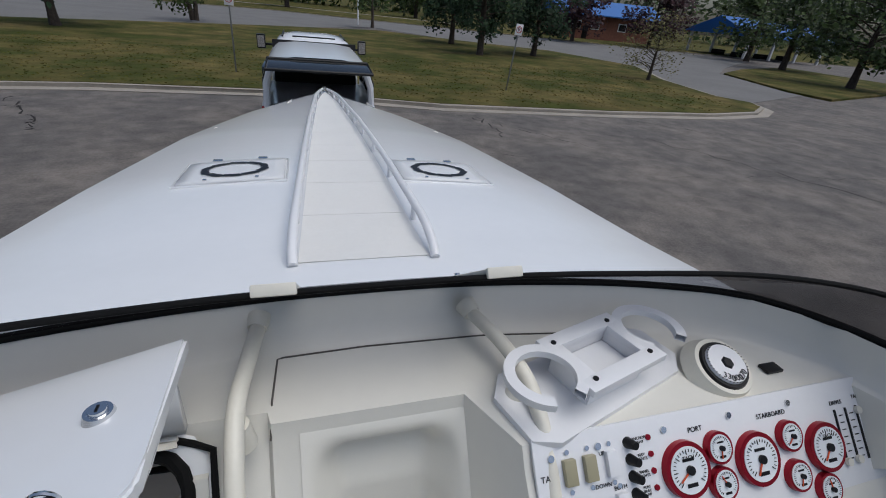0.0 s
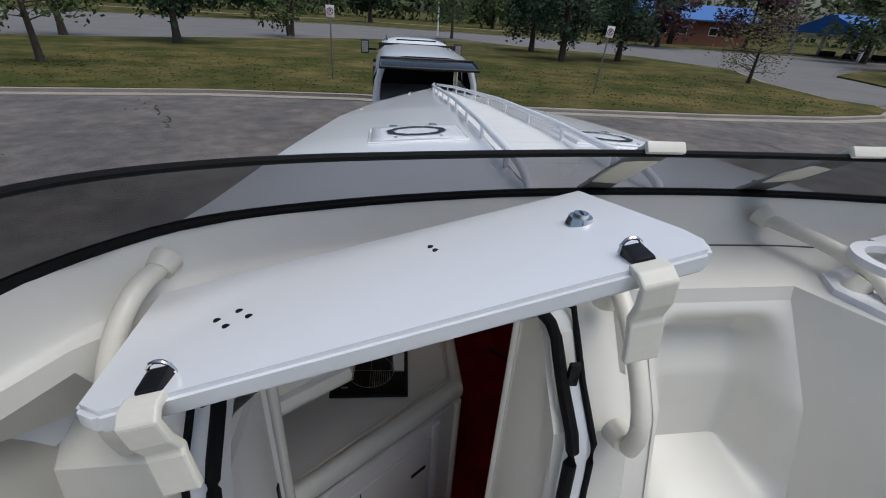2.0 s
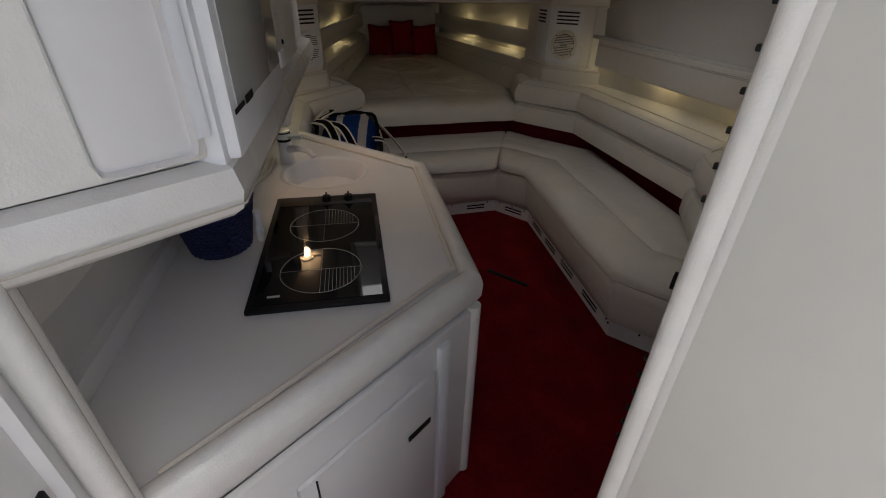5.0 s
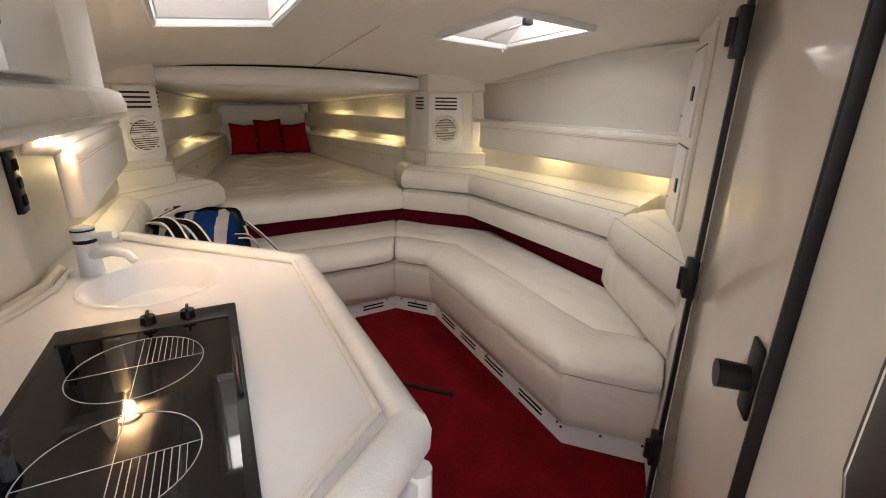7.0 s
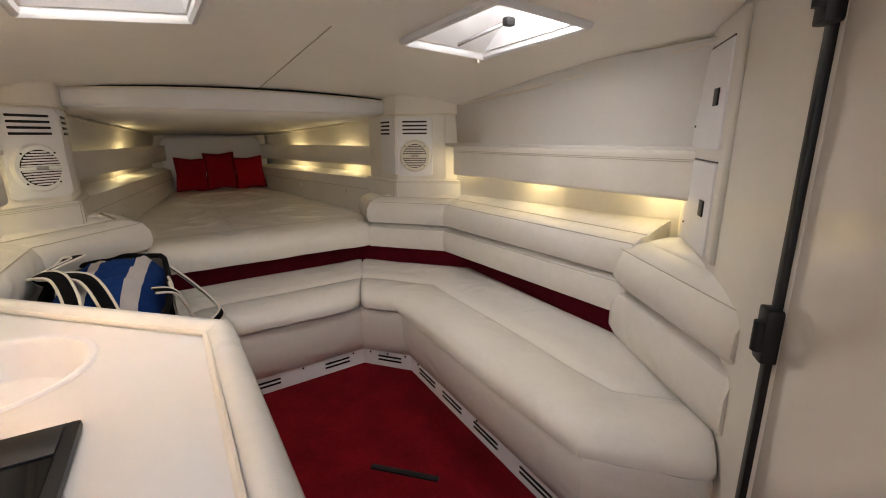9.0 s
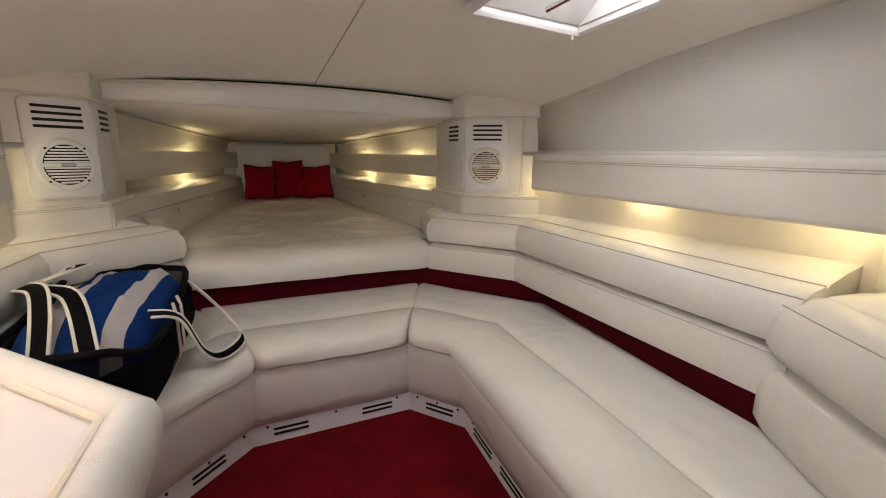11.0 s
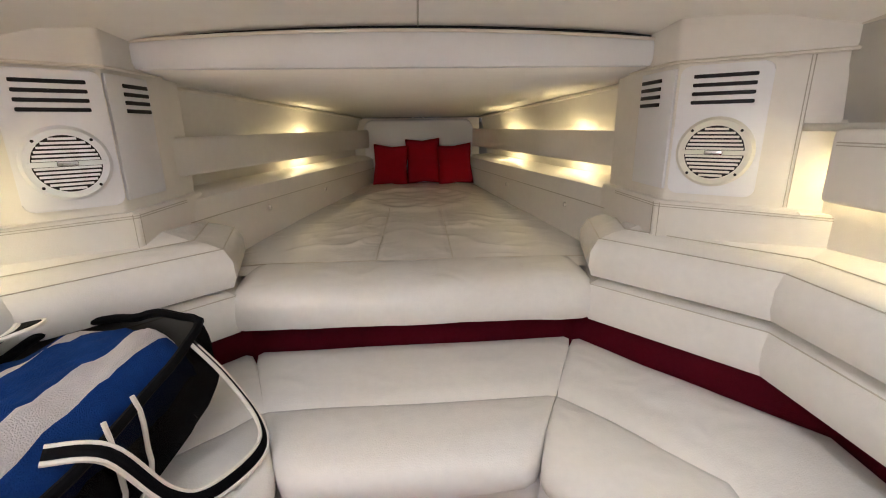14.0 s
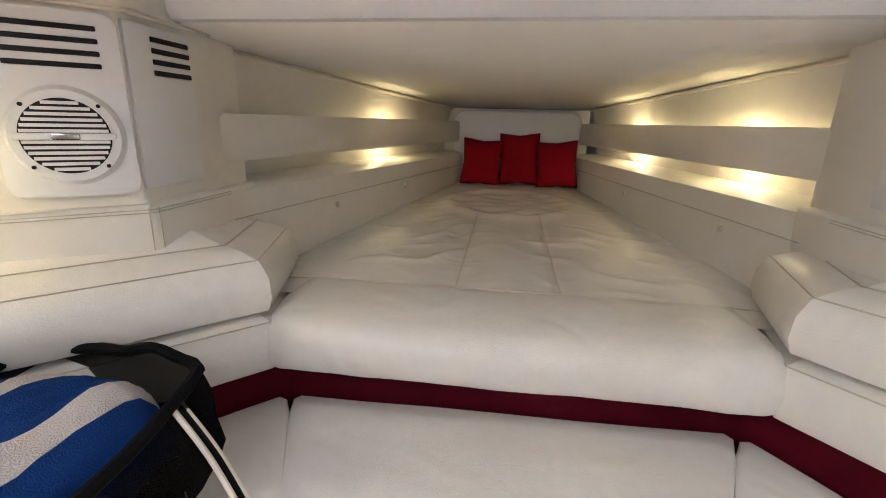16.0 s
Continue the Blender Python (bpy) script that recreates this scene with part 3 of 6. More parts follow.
for hx, hy in HATCH:
    h = thing("deck_hatch", "white square deck hatch lid with a black ring decal", "hatch", "deck hatches")
    def dz(x, y, up=0.0):
        return (x, y, deck_z(x, y) + up)
    n = 9
    us = np.linspace(-1, 1, n)
    bm = grid(bmesh.new(), [[dz(hx + 0.25 * u, hy + 0.2 * v, 0.014) for u in us] for v in us])
    thick(part("lid", bm, TRANSL, h), 0.012)
    bm = bmesh.new()
    tube(bm, [dz(hx + 0.262 * a, hy + 0.212 * b, 0.004) for a, b in ((-1, -1), (1, -1), (1, 1), (-1, 1))], 0.008, 6, True)
    part("gasket_frame", bm, GEL, h)
    bm = bmesh.new()
    for i in range(10):
        a0, a1 = i * math.tau / 10, (i + 1.12) * math.tau / 10
        L = []
        for k in range(5):
            a = a0 + (a1 - a0) * k / 4
            w = 0.022 if k < 4 else 0.002
            L.append((a, 0.13 - w * (1 - 0.3 * k / 4), 0.13 + w * (0.5 + 0.5 * k / 4)))
        grid(bm, [[dz(hx + r * 1.15 * math.cos(a), hy + r * 0.95 * math.sin(a), 0.019) for a, r, _ in L], [dz(hx + r * 1.15 * math.cos(a), hy + r * 0.95 * math.sin(a), 0.019) for a, _, r in L]])
    part("ring_decal", bm, NAVY, h, "black swirling ring decal", smooth=False)
    for x in (-0.12, 0.12):
        part("hinge", boxed(dz(hx + x, hy + 0.235, 0.008), (0.05, 0.035, 0.014), 0.004), CHROME, h)
        part("fastener", cyl(bmesh.new(), dz(hx + x, hy - 0.17, 0.014), dz(hx + x, hy - 0.17, 0.02), 0.01), CHROME, h)

# walkway pads and side rails
PAD = mat("nonskid_deck_pad", (0.78, 0.77, 0.74), 0.55, vary=0.03, scale=4, bump=0.3, bscale=400)
HALF = [(0.07, 0.245), (1.75, 0.21), (4.7, 0.14), (5.6, 0.08), (6.15, 0.02)]
deckway = thing("deck_walkway", "white nonskid walkway pads along the foredeck", "walkway")
y = 0.09
while y < 6.0:
    y2 = min(y + 0.43, 6.1)
    bm = bmesh.new()
    rows = []
    for v in np.linspace(y + 0.0015, y2 - 0.0015, 4):
        w = lerp(HALF, v) - 0.02
        rows.append([(axis(v) + w * u, v, deck_z(axis(v), v) + 0.0035) for u in (-1, -0.5, 0, 0.5, 1)])
    thick(part("pad", grid(bm, rows), PAD, deckway, smooth=False), 0.002)
    y = y2
for s in (-1, 1):
    rail = thing("deck_rail", "white tubular toe rail beside the walkway", "rail", "foredeck rails")
    pts = [(axis(0.07) + s * 0.24, 0.07, deck_z(0, 0.07) + 0.004), (axis(0.12) + s * 0.242, 0.12, deck_z(0, 0.12) + 0.035), (axis(0.2) + s * 0.241, 0.2, deck_z(0, 0.2) + 0.06)]
    for v in np.linspace(0.32, 6.05, 24):
        pts.append((axis(v) + s * lerp(HALF, v), v, deck_z(axis(v), v) + 0.075 - 0.02 * max(0, v - 5)))
    part("tube", tube(bmesh.new(), pts, 0.017, 10), WHITEP, rail)
    for v in np.arange(0.45, 5.9, 0.6):
        x = axis(v) + s * lerp(HALF, v)
        b = part("standoff", cyl(bmesh.new(), (x, v, deck_z(x, v) - 0.01), (x, v, deck_z(x, v) + 0.07), 0.011), WHITEP, rail)
bm = cyl(bmesh.new(), (axis(6.24), 6.2, 1.36), (axis(6.24), 6.2, 1.45), 0.03, 0.02)
box(bm, (axis(6.2), 6.2, 1.37), (0.07, 0.14, 0.03), 0.01)
tagged(part("bow_light", bm, CHROME), "small chrome bow light at the stem", "bow light")

# windscreen
TINT = bpy.data.materials.new("tinted_acrylic")
TINT.use_nodes = True
tp = TINT.node_tree.nodes["Principled BSDF"]
tp.inputs["Base Color"].default_value, tp.inputs["Roughness"].default_value = (0.006, 0.007, 0.008, 1), 0.04
tt = TINT.node_tree.nodes.new("ShaderNodeBsdfTransparent")
tt.inputs[0].default_value = (0.45, 0.45, 0.47, 1)
tm = TINT.node_tree.nodes.new("ShaderNodeMixShader")
tm.inputs[0].default_value = 0.62
TINT.node_tree.links.new(tt.outputs[0], tm.inputs[2]), TINT.node_tree.links.new(tp.outputs[0], tm.inputs[1])
TINT.node_tree.links.new(tm.outputs[0], TINT.node_tree.nodes["Material Output"].inputs[0])
BASE = [(0, -0.335), (0.3, -0.345), (0.6, -0.385), (0.85, -0.445), (1.02, -0.51), (1.13, -0.62), (1.2, -0.74), (1.27, -1.0), (1.32, -1.4), (1.36, -1.9)]
TOP = [(0, -0.55), (0.3, -0.555), (0.6, -0.59), (0.8, -0.62), (0.95, -0.665), (1.06, -0.725), (1.12, -0.8), (1.2, -1.08), (1.26, -1.45), (1.3, -1.92)]
WSX = -0.19


def mirrored(pts, z):
    line = [Vector((WSX - x, y, z)) for x, y in pts[::-1]] + [Vector((WSX + x, y, z)) for x, y in pts[1:]]
    for _ in range(2):
        line = [line[0]] + [p.lerp(q, t) for p, q in zip(line, line[1:]) for t in (0.25, 0.75)] + [line[-1]]
    return [tuple(p) for p in line]


screen = thing("windscreen", "low wraparound tinted windscreen with black trim", "windscreen")
lo, hi = mirrored(BASE, 2.095), mirrored(TOP, 2.25)
g = part("glass", grid(bmesh.new(), [lo, [tuple(Vector(a).lerp(Vector(b), 0.5) + Vector((0, 0.015, 0.006))) for a, b in zip(lo, hi)], hi]), TINT, screen)
part("top_trim", tube(bmesh.new(), hi, 0.0065, 8), GASKET, screen)
part("base_trim", tube(bmesh.new(), lo, 0.010, 8), GASKET, screen)
rows = [[(x, y - 0.004, 2.09), (x, y + 0.03, 1.8)] for x, y, _ in lo]
part("coaming", grid(bmesh.new(), rows), GEL, screen)
for x in (-0.36, 0.065):
    b = thing("windscreen_bracket", "cream plastic bracket clipped over the windscreen", "bracket", "windscreen brackets")
    m = Matrix.Translation((x, -0.448, 2.172)) @ Matrix.Rotation(radians(-36), 4, "X")
    part("arm", box(bmesh.new(), (0, 0, 0.012), (0.075, 0.285, 0.01), 0.003, m), CREAMP, b)
    part("hook", box(bmesh.new(), (0, -0.142, 0.008), (0.075, 0.012, 0.022), 0.004, m), CREAMP, b)
    for d in (-0.02, 0.02):
        part("screw", cyl(bmesh.new(), m @ Vector((d, 0.1, 0.018)), m @ Vector((d, 0.1, 0.024)), 0.007), CHROME, b)

# cockpit moulding
FACE = [(0.3, -0.90), (1.37, -0.845), (1.77, -0.755), (1.84, -0.675), (1.965, -0.575), (2.02, -0.55)]


def face_y(z):
    return lerp(FACE, z)


def base_y(x):
    return lerp([(a, b) for a, b in BASE], abs(x - WSX))


def lower_y(x, z):
    """The moulding's face below the dash edge: the door block, the recess beside it, the helm console."""
    under = -0.66
    helm = min(1, max(0, x / 0.07))
    if x < -0.393:
        return face_y(z)
    mid = lerp([(1.55, -0.80), (1.77, -0.735), (1.96, -0.60)], z) if z > 1.52 else under
    con = lerp([(1.52, -0.94), (1.56, -0.965), (1.77, -0.955), (1.95, -0.77)], z) if z > 1.52 else under
    return mid * (1 - helm) + con * helm


def section(x):
    """The moulding's line from the windscreen base aft and down, at one station x."""
    b = base_y(x)
    helm = min(1, max(0, x / 0.07))
    edge = -0.57 if x < -0.393 else -0.60 * (1 - helm) - 0.745 * helm
    edge = min(edge, b - 0.1)
    pts = [(b - 0.005, 2.092), (b - 0.04, 2.03), (b - 0.065, 1.997), (b - 0.085, 1.99), ((b - 0.085 + edge) / 2, 1.987), (edge, 1.985)]
    pts += [(min(lower_y(x, z), edge - 0.008) if z > 1.9 else lower_y(x, z), z) for z in (1.95, 1.84, 1.77, 1.60, 1.55, 1.53, 1.51, 0.95, 0.42, 0.3)]
    return pts


XS = [-1.4, -1.32, -1.25, -1.19, -1.15, -1.0, -0.85, -0.7, -0.55, -0.5, -0.44, -0.396, -0.388, -0.335, -0.25, -0.1, 0.0, 0.035, 0.07, 0.2, 0.35, 0.5, 0.65, 0.8, 0.95, 1.05, 1.12]
rows = [[(x, y, z) for y, z in section(x)] for x in XS]
bm = bmesh.new()
vs = [[bm.verts.new(p) for p in r] for r in rows]
for i in range(len(XS) - 1):
    for k in range(len(rows[0]) - 1):
        xm, zm = (XS[i] + XS[i + 1]) / 2, (rows[i][k][2] + rows[i][k + 1][2]) / 2
        if -1.15 < xm < -0.55 and 0.42 < zm < 1.96 and k >= 6:
            continue
        if -0.335 < xm < 0.0 and 1.55 < zm < 1.97 and k >= 6:
            continue
        bm.faces.new((vs[i][k], vs[i + 1][k], vs[i + 1][k + 1], vs[i][k + 1]))
mould = thing("cockpit_moulding", "cream gelcoat cockpit moulding with companionway", "dashboard", kind="structure")
part("moulding_skin", bm, CREAMGEL, mould, angle=35)
# centre recess, dished into the face
def sm(t):
    t = min(1, max(0, t))
    return t * t * (3 - 2 * t)


rows = []
for z in np.linspace(1.955, 1.55, 34):
    r = []
    for x in np.linspace(-0.338, 0.003, 30):
        d = sm((x + 0.338) / 0.09) * sm((0.003 - x) / 0.09) * sm((1.945 - z) / 0.1) * sm((z - 1.55) / 0.05)
        r.append((x, lower_y(-0.2, z) - 0.003 + (0.1 + 0.12 * (1.955 - z)) * d, z))
    rows.append(r)
part("recess", grid(bmesh.new(), rows), CREAMGEL, mould)
part("helm_box", boxed((0.55, -0.88, 0.695), (0.87, 0.46, 0.79), 0.02), CREAMGEL, mould)
part("helm_box_lid", boxed((0.56, -0.885, 1.094), (0.84, 0.44, 0.012), 0.005), CREAMGEL, mould)
for s in (-1, 1):
    bm = grid(bmesh.new(), [[(-0.14 + s * (1.27 + d), y, z) for d, z in ((0.06 + 0.1 * k, 2.1), (0.0 + 0.1 * k, 1.98), (-0.04 + 0.1 * k, 1.6), (-0.1 + 0.1 * k, 0.3))] for k, y in ((0, -0.72), (0.6, -1.4), (1, -3.5))])
    thick(tagged(part("cockpit_side", bm, CREAMGEL), "cream moulded cockpit side", "cockpit side", kind="structure"), 0.03, 1)
tagged(part("cockpit_floor", boxed((-0.14, -2.4, 0.27), (2.9, 3.2, 0.06)), CREAMGEL), "cream moulded cockpit sole", "floor", kind="structure")
tagged(part("cockpit_aft", boxed((-0.14, -3.6, 1.1), (2.9, 0.08, 1.7), 0.02), CREAMGEL), "cream cockpit aft wall", "wall", kind="structure")
# side bolster cushion at port
bol = thing("cockpit_bolster", "white vinyl side bolster with stitched edge", "cushion")
part("pad", box(bmesh.new(), (-1.415, -1.25, 1.55), (0.1, 0.75, 0.62), 0.04, seg=3), LEATHER, bol)
part("pocket", boxed((-1.357, -1.35, 1.45), (0.02, 0.36, 0.3), 0.03), VINYL, bol)

# companionway flange and gaskets
OUTER = [(-1.19, 1.962), (-0.574, 1.985), (-0.49, 1.955), (-0.482, 1.77), (-0.50, 1.52), (-0.512, 1.2), (-0.525, 0.4), (-1.165, 0.4), (-1.184, 1.29), (-1.187, 1.547), (-1.189, 1.77)]
INNERO = [(-1.146, 1.885), (-1.122, 1.915), (-1.05, 1.93), (-0.85, 1.953), (-0.61, 1.963), (-0.565, 1.957), (-0.533, 1.925), (-0.522, 1.778), (-0.535, 1.61), (-0.575, 1.218), (-0.585, 0.47), (-1.12, 0.47), (-1.142, 1.288), (-1.147, 1.635), (-1.143, 1.785)]


def skin_y(x, z):
    """Where the moulding's face lies at station x and height z."""
    return face_y(z)


def on_face(x, z, d=0.0):
    return (x, skin_y(x, z) - d, z)


def resample(poly, n):
    P = [Vector((*p, 0)) for p in poly]
    L = [0]
    for a, b in zip(P, P[1:] + P[:1]):
        L.append(L[-1] + (b - a).length)
    out = []
    for i in range(n):
        t = L[-1] * i / n
        k = next(j for j in range(len(P)) if L[j + 1] >= t - 1e-9)
        f = (t - L[k]) / (L[k + 1] - L[k])
        out.append(tuple(P[k].lerp(P[(k + 1) % len(P)], f))[:2])
    return out


comp = thing("companionway_frame", "white companionway frame with two black rubber gaskets", "door frame", kind="structure")
N = 96
cx, cz = -0.85, 1.3
ang = lambda p: math.atan2(p[1] - cz, p[0] - cx)
ro = sorted(resample(OUTER, 400), key=ang)
ri = sorted(resample(INNERO, 400), key=ang)


def at_angle(pts, a):
    return min(pts, key=lambda p: abs(ang(p) - a))


rows = [[], [], [], []]
for i in range(N + 1):
    a = -math.pi + math.tau * i / N
    o, q = at_angle(ro, a), at_angle(ri, a)
    rows[0].append((o[0], skin_y(*o) - 0.01, o[1]))
    rows[1].append((o[0] * 0.9 + q[0] * 0.1, skin_y(*o) - 0.026, o[1] * 0.9 + q[1] * 0.1))
    rows[2].append((q[0], skin_y(*q) - 0.022, q[1]))
    k = 0.975
    rows[3].append((cx + (q[0] - cx) * k, face_y(q[1]) + 0.035, cz + (q[1] - cz) * k))
part("flange", grid(bmesh.new(), rows), GEL, comp, angle=50)
part("outer_gasket", tube(bmesh.new(), [on_face(x, z, 0.026) for x, z in resample(OUTER, 120)], 0.0065, 8, True), GASKET, comp)
part("inner_gasket", tube(bmesh.new(), [on_face(x, z, 0.028) for x, z in resample(INNERO, 160)], 0.0125, 8, True), GASKET, comp)
for x in (-1.17, -0.507):
    part("latch_pad", box(bmesh.new(), (x, face_y(1.853) - 0.032, 1.853), (0.022, 0.012, 0.07), 0.004), BLACK, comp)
bm = box(bmesh.new(), (-0.815, face_y(1.94) - 0.042, 1.938), (0.05, 0.012, 0.04), 0.003, None)
part("strut_bracket", bm, CHROME, comp)
for dx in (-0.017, 0.017):
    part("screw", cyl(bmesh.new(), (-0.815 + dx, face_y(1.94) - 0.047, 1.938), (-0.815 + dx, face_y(1.94) - 0.053, 1.938), 0.006), CHROME, comp)
cat = thing("door_catch", "small chrome door catch beside the companionway", "catch")
part("catch_plate", box(bmesh.new(), (-0.437, face_y(1.374) - 0.012, 1.374), (0.035, 0.02, 0.05), 0.006), CHROME, cat)
part("catch_pin", cyl(bmesh.new(), (-0.437, face_y(1.374) - 0.02, 1.385), (-0.437, face_y(1.374) - 0.045, 1.385), 0.008), CHROME, cat)

# raised hatch lid over the companionway
LIDP = [(-1.245, -0.60), (-0.504, -0.558), (-0.489, -0.823), (-0.485, -0.865), (-0.50, -0.895), (-1.15, -0.938), (-1.187, -0.912)]


def lid_z(x, y):
    return 2.182 + 0.25 * (x + 0.504) - 0.166 * (y + 0.558)


lid = thing("companionway_hatch", "raised white companionway hatch lid with chrome lock", "hatch lid")
bm = bmesh.new()
lo = [bm.verts.new((x, y, lid_z(x, y) - 0.03)) for x, y in LIDP]
hi = [bm.verts.new((x, y, lid_z(x, y))) for x, y in LIDP]
fs = [bm.faces.new(lo), bm.faces.new(hi)] + [bm.faces.new((lo[i], lo[(i + 1) % 7], hi[(i + 1) % 7], hi[i])) for i in range(7)]
bmesh.ops.bevel(bm, geom=list({e for f in fs for e in f.edges}), offset=0.006, segments=2, affect="EDGES")
part("panel", bm, GEL, lid)
bm = grid(bmesh.new(), [[(-1.17, -0.605, 1.99), (-1.18, -0.6, lid_z(-1.18, -0.6) - 0.02)], [(-0.53, -0.59, 1.995), (-0.525, -0.597, lid_z(-0.525, -0.6) - 0.02)]])
thick(part("hinge_lip", bm, GEL, lid), 0.02, 0)
hg = part("piano_hinge", boxed((-0.85, -0.612, 1.992), (0.62, 0.012, 0.022), 0.003), CHROME, lid)
for i in range(9):
    part("screw", cyl(bmesh.new(), (-1.11 + i * 0.065, -0.617, 1.994), (-1.11 + i * 0.065, -0.622, 1.994), 0.006, seg=8), BLACK, hg)
z = lid_z(-0.575, -0.72)
bm = cyl(bmesh.new(), (-0.575, -0.72, z - 0.002), (-0.575, -0.72, z + 0.010), 0.021, 0.017, 24)
cyl(bm, (-0.575, -0.72, z + 0.01), (-0.575, -0.72, z + 0.015), 0.012, 0.011, 20)
lk = part("lock", bm, CHROME, lid, "round chrome key lock")
part("keyhole", boxed((-0.575, -0.72, z + 0.0155), (0.003, 0.011, 0.001)), BLACK, lk)
for x, y in ((-0.79, -0.68), (-0.785, -0.70), (-1.085, -0.775), (-1.065, -0.80), (-1.06, -0.76), (-1.04, -0.785)):
    part("bolt_hole", cyl(bmesh.new(), (x, y, lid_z(x, y) - 0.001), (x, y, lid_z(x, y) + 0.001), 0.005, seg=10), BLACK, lid)
for x, y in ((-0.571, -0.872), (-1.1, -0.906)):
    z = lid_z(x, y) - 0.012
    m = Matrix.Translation((x, y, z)) @ Matrix.Rotation(radians(-13), 4, "Y")
    c = part("clamp", box(bmesh.new(), (0, 0.0, 0.012), (0.026, 0.036, 0.02), 0.005, m), BLACK, lid, "black strap clamp")
    part("clamp_ring", tube(bmesh.new(), [m @ Vector((0.014 * math.cos(a), 0.016, 0.014 + 0.016 * math.sin(a))) for a in np.linspace(0, math.tau, 12, endpoint=False)], 0.0025, 6, True), CHROME, c)
    st = [(-0.018, 0.014), (-0.036, 0.014), (-0.047, 0.006), (-0.046, -0.02), (-0.038, -0.042), (-0.042, -0.05), (-0.05, -0.095)]
    sg = 0 if x < -1 else -0.8
    bm = grid(bmesh.new(), [[m @ Vector((u * 0.021 + sg * 0.25 * max(0, -b), a, b)) for u in (-1, 0, 1)] for a, b in st])
    sp_ = thick(part("strap", bm, CREAMP, lid, "worn cream rubber hold-down strap", smooth=False), 0.011, 0)
    bv = sp_.modifiers.new("edge", "BEVEL")
    bv.width, bv.segments = 0.003, 2
strut = part("gas_strut", tube(bmesh.new(), [(-0.795, -0.64, 1.95), (-0.772, -0.71, 2.04)], 0.011, 10), BLACK, lid)
part("rod", tube(bmesh.new(), [(-0.772, -0.71, 2.04), (-0.752, -0.78, 2.105)], 0.005, 8), BLACK, strut)
part("rod_end", boxed((-0.75, -0.785, 2.1), (0.03, 0.03, 0.04), 0.006), BLACK, strut)
part("bracket", boxed((-0.765, -0.79, 2.11), (0.03, 0.02, 0.03), 0.003), CHROME, strut)

# side-hinged companionway door leaf, open at port
leaf = thing("companionway_door", "white companionway door leaf standing open", "door")
m = Matrix.Translation((-1.205, -0.81, 0)) @ Matrix.Rotation(radians(-12), 4, "Z")
part("leaf_panel", box(bmesh.new(), (0, -0.26, 1.15), (0.035, 0.5, 1.2), 0.008, m), GEL, leaf)
la = part("door_latch", box(bmesh.new(), (0.024, -0.095, 1.69), (0.02, 0.03, 0.05), 0.005, m), CHROME, leaf)
part("latch_knob", cyl(bmesh.new(), m @ Vector((0.028, -0.095, 1.695)), m @ Vector((0.052, -0.095, 1.695)), 0.01), CHROME, la)
hn = part("hinge", box(bmesh.new(), (0.022, -0.06, 1.42), (0.012, 0.05, 0.1), 0.003, m), CHROME, leaf)
part("hinge_pin", cyl(bmesh.new(), m @ Vector((0.03, -0.03, 1.37)), m @ Vector((0.03, -0.03, 1.47)), 0.007), CHROME, hn)


# grab rails
def grab(pts, feet, label):
    g = thing("grab_rail", label, "rail", "cockpit grab rails")
    P = [Vector(p) for p in pts]
    fine = []
    n = len(P)
    for i in range(n - 1):
        a, b, c, d = P[max(0, i - 1)], P[i], P[i + 1], P[min(n - 1, i + 2)]
        for k in range(6):
            t = k / 6
            fine.append(0.5 * ((2 * b) + (c - a) * t + (2 * a - 5 * b + 4 * c - d) * t * t + (3 * b - a - 3 * c + d) * t ** 3))
    fine.append(P[-1])
    part("tube", tube(bmesh.new(), fine, 0.0165, 12), CREAMP, g)
    for a, b in feet:
        part("foot", cyl(bmesh.new(), a, b, 0.027, 0.021, 20), CREAMP, g)


grab([(-0.419, -0.371, 2.047), (-0.43, -0.49, 2.052), (-0.44, -0.61, 2.048), (-0.438, -0.71, 1.995), (-0.434, -0.785, 1.91), (-0.434, -0.818, 1.845), (-0.436, -0.812, 1.79)],
     [((-0.417, -0.355, 2.056), (-0.421, -0.385, 2.046)), ((-0.436, -0.625, 1.975), (-0.439, -0.628, 2.03)), ((-0.437, -0.765, 1.785), (-0.436, -0.8, 1.79))], "cream tubular grab rail beside the companionway")
grab([(0.069, -0.40, 2.052), (0.105, -0.52, 2.05), (0.125, -0.63, 2.035), (0.125, -0.73, 1.985), (0.12, -0.82, 1.90), (0.115, -0.92, 1.79)],
     [((0.064, -0.385, 2.06), (0.074, -0.415, 2.05)), ((0.105, -0.63, 1.985), (0.12, -0.635, 2.02))], "cream tubular grab rail beside the helm tray")
grab([(-1.239, -0.575, 2.043), (-1.253, -0.65, 2.035), (-1.266, -0.72, 1.98), (-1.273, -0.765, 1.89), (-1.271, -0.75, 1.81)],
     [((-1.236, -0.56, 2.05), (-1.241, -0.588, 2.04)), ((-1.268, -0.715, 1.8), (-1.271, -0.745, 1.81))], "cream tubular grab rail port of the companionway")

# dash panel seam, drink tray, compass, gauges
SEAMD = mat("panel_joint", (0.1, 0.09, 0.08), 0.8)
tagged(part("dash_seam", tube(bmesh.new(), [(x, base_y(x) - 0.086, 1.991) for x in np.linspace(0.3, -0.37, 16)] + [(-0.382, -0.43, 1.99), (-0.388, -0.55, 1.988), (-0.39, -0.612, 1.953)], 0.0022, 5), SEAMD), "thin dark joint across the dash", "joint", kind="structure")
tray = thing("drink_tray", "white plastic drink holder tray on the dash", "tray")
c, u = Vector((0.308, -0.612, 1.993)), Vector((0.34, 0.1, 0)).normalized()
m = Matrix.Translation(c) @ Matrix.Rotation(math.atan2(u.y, u.x), 4, "Z")


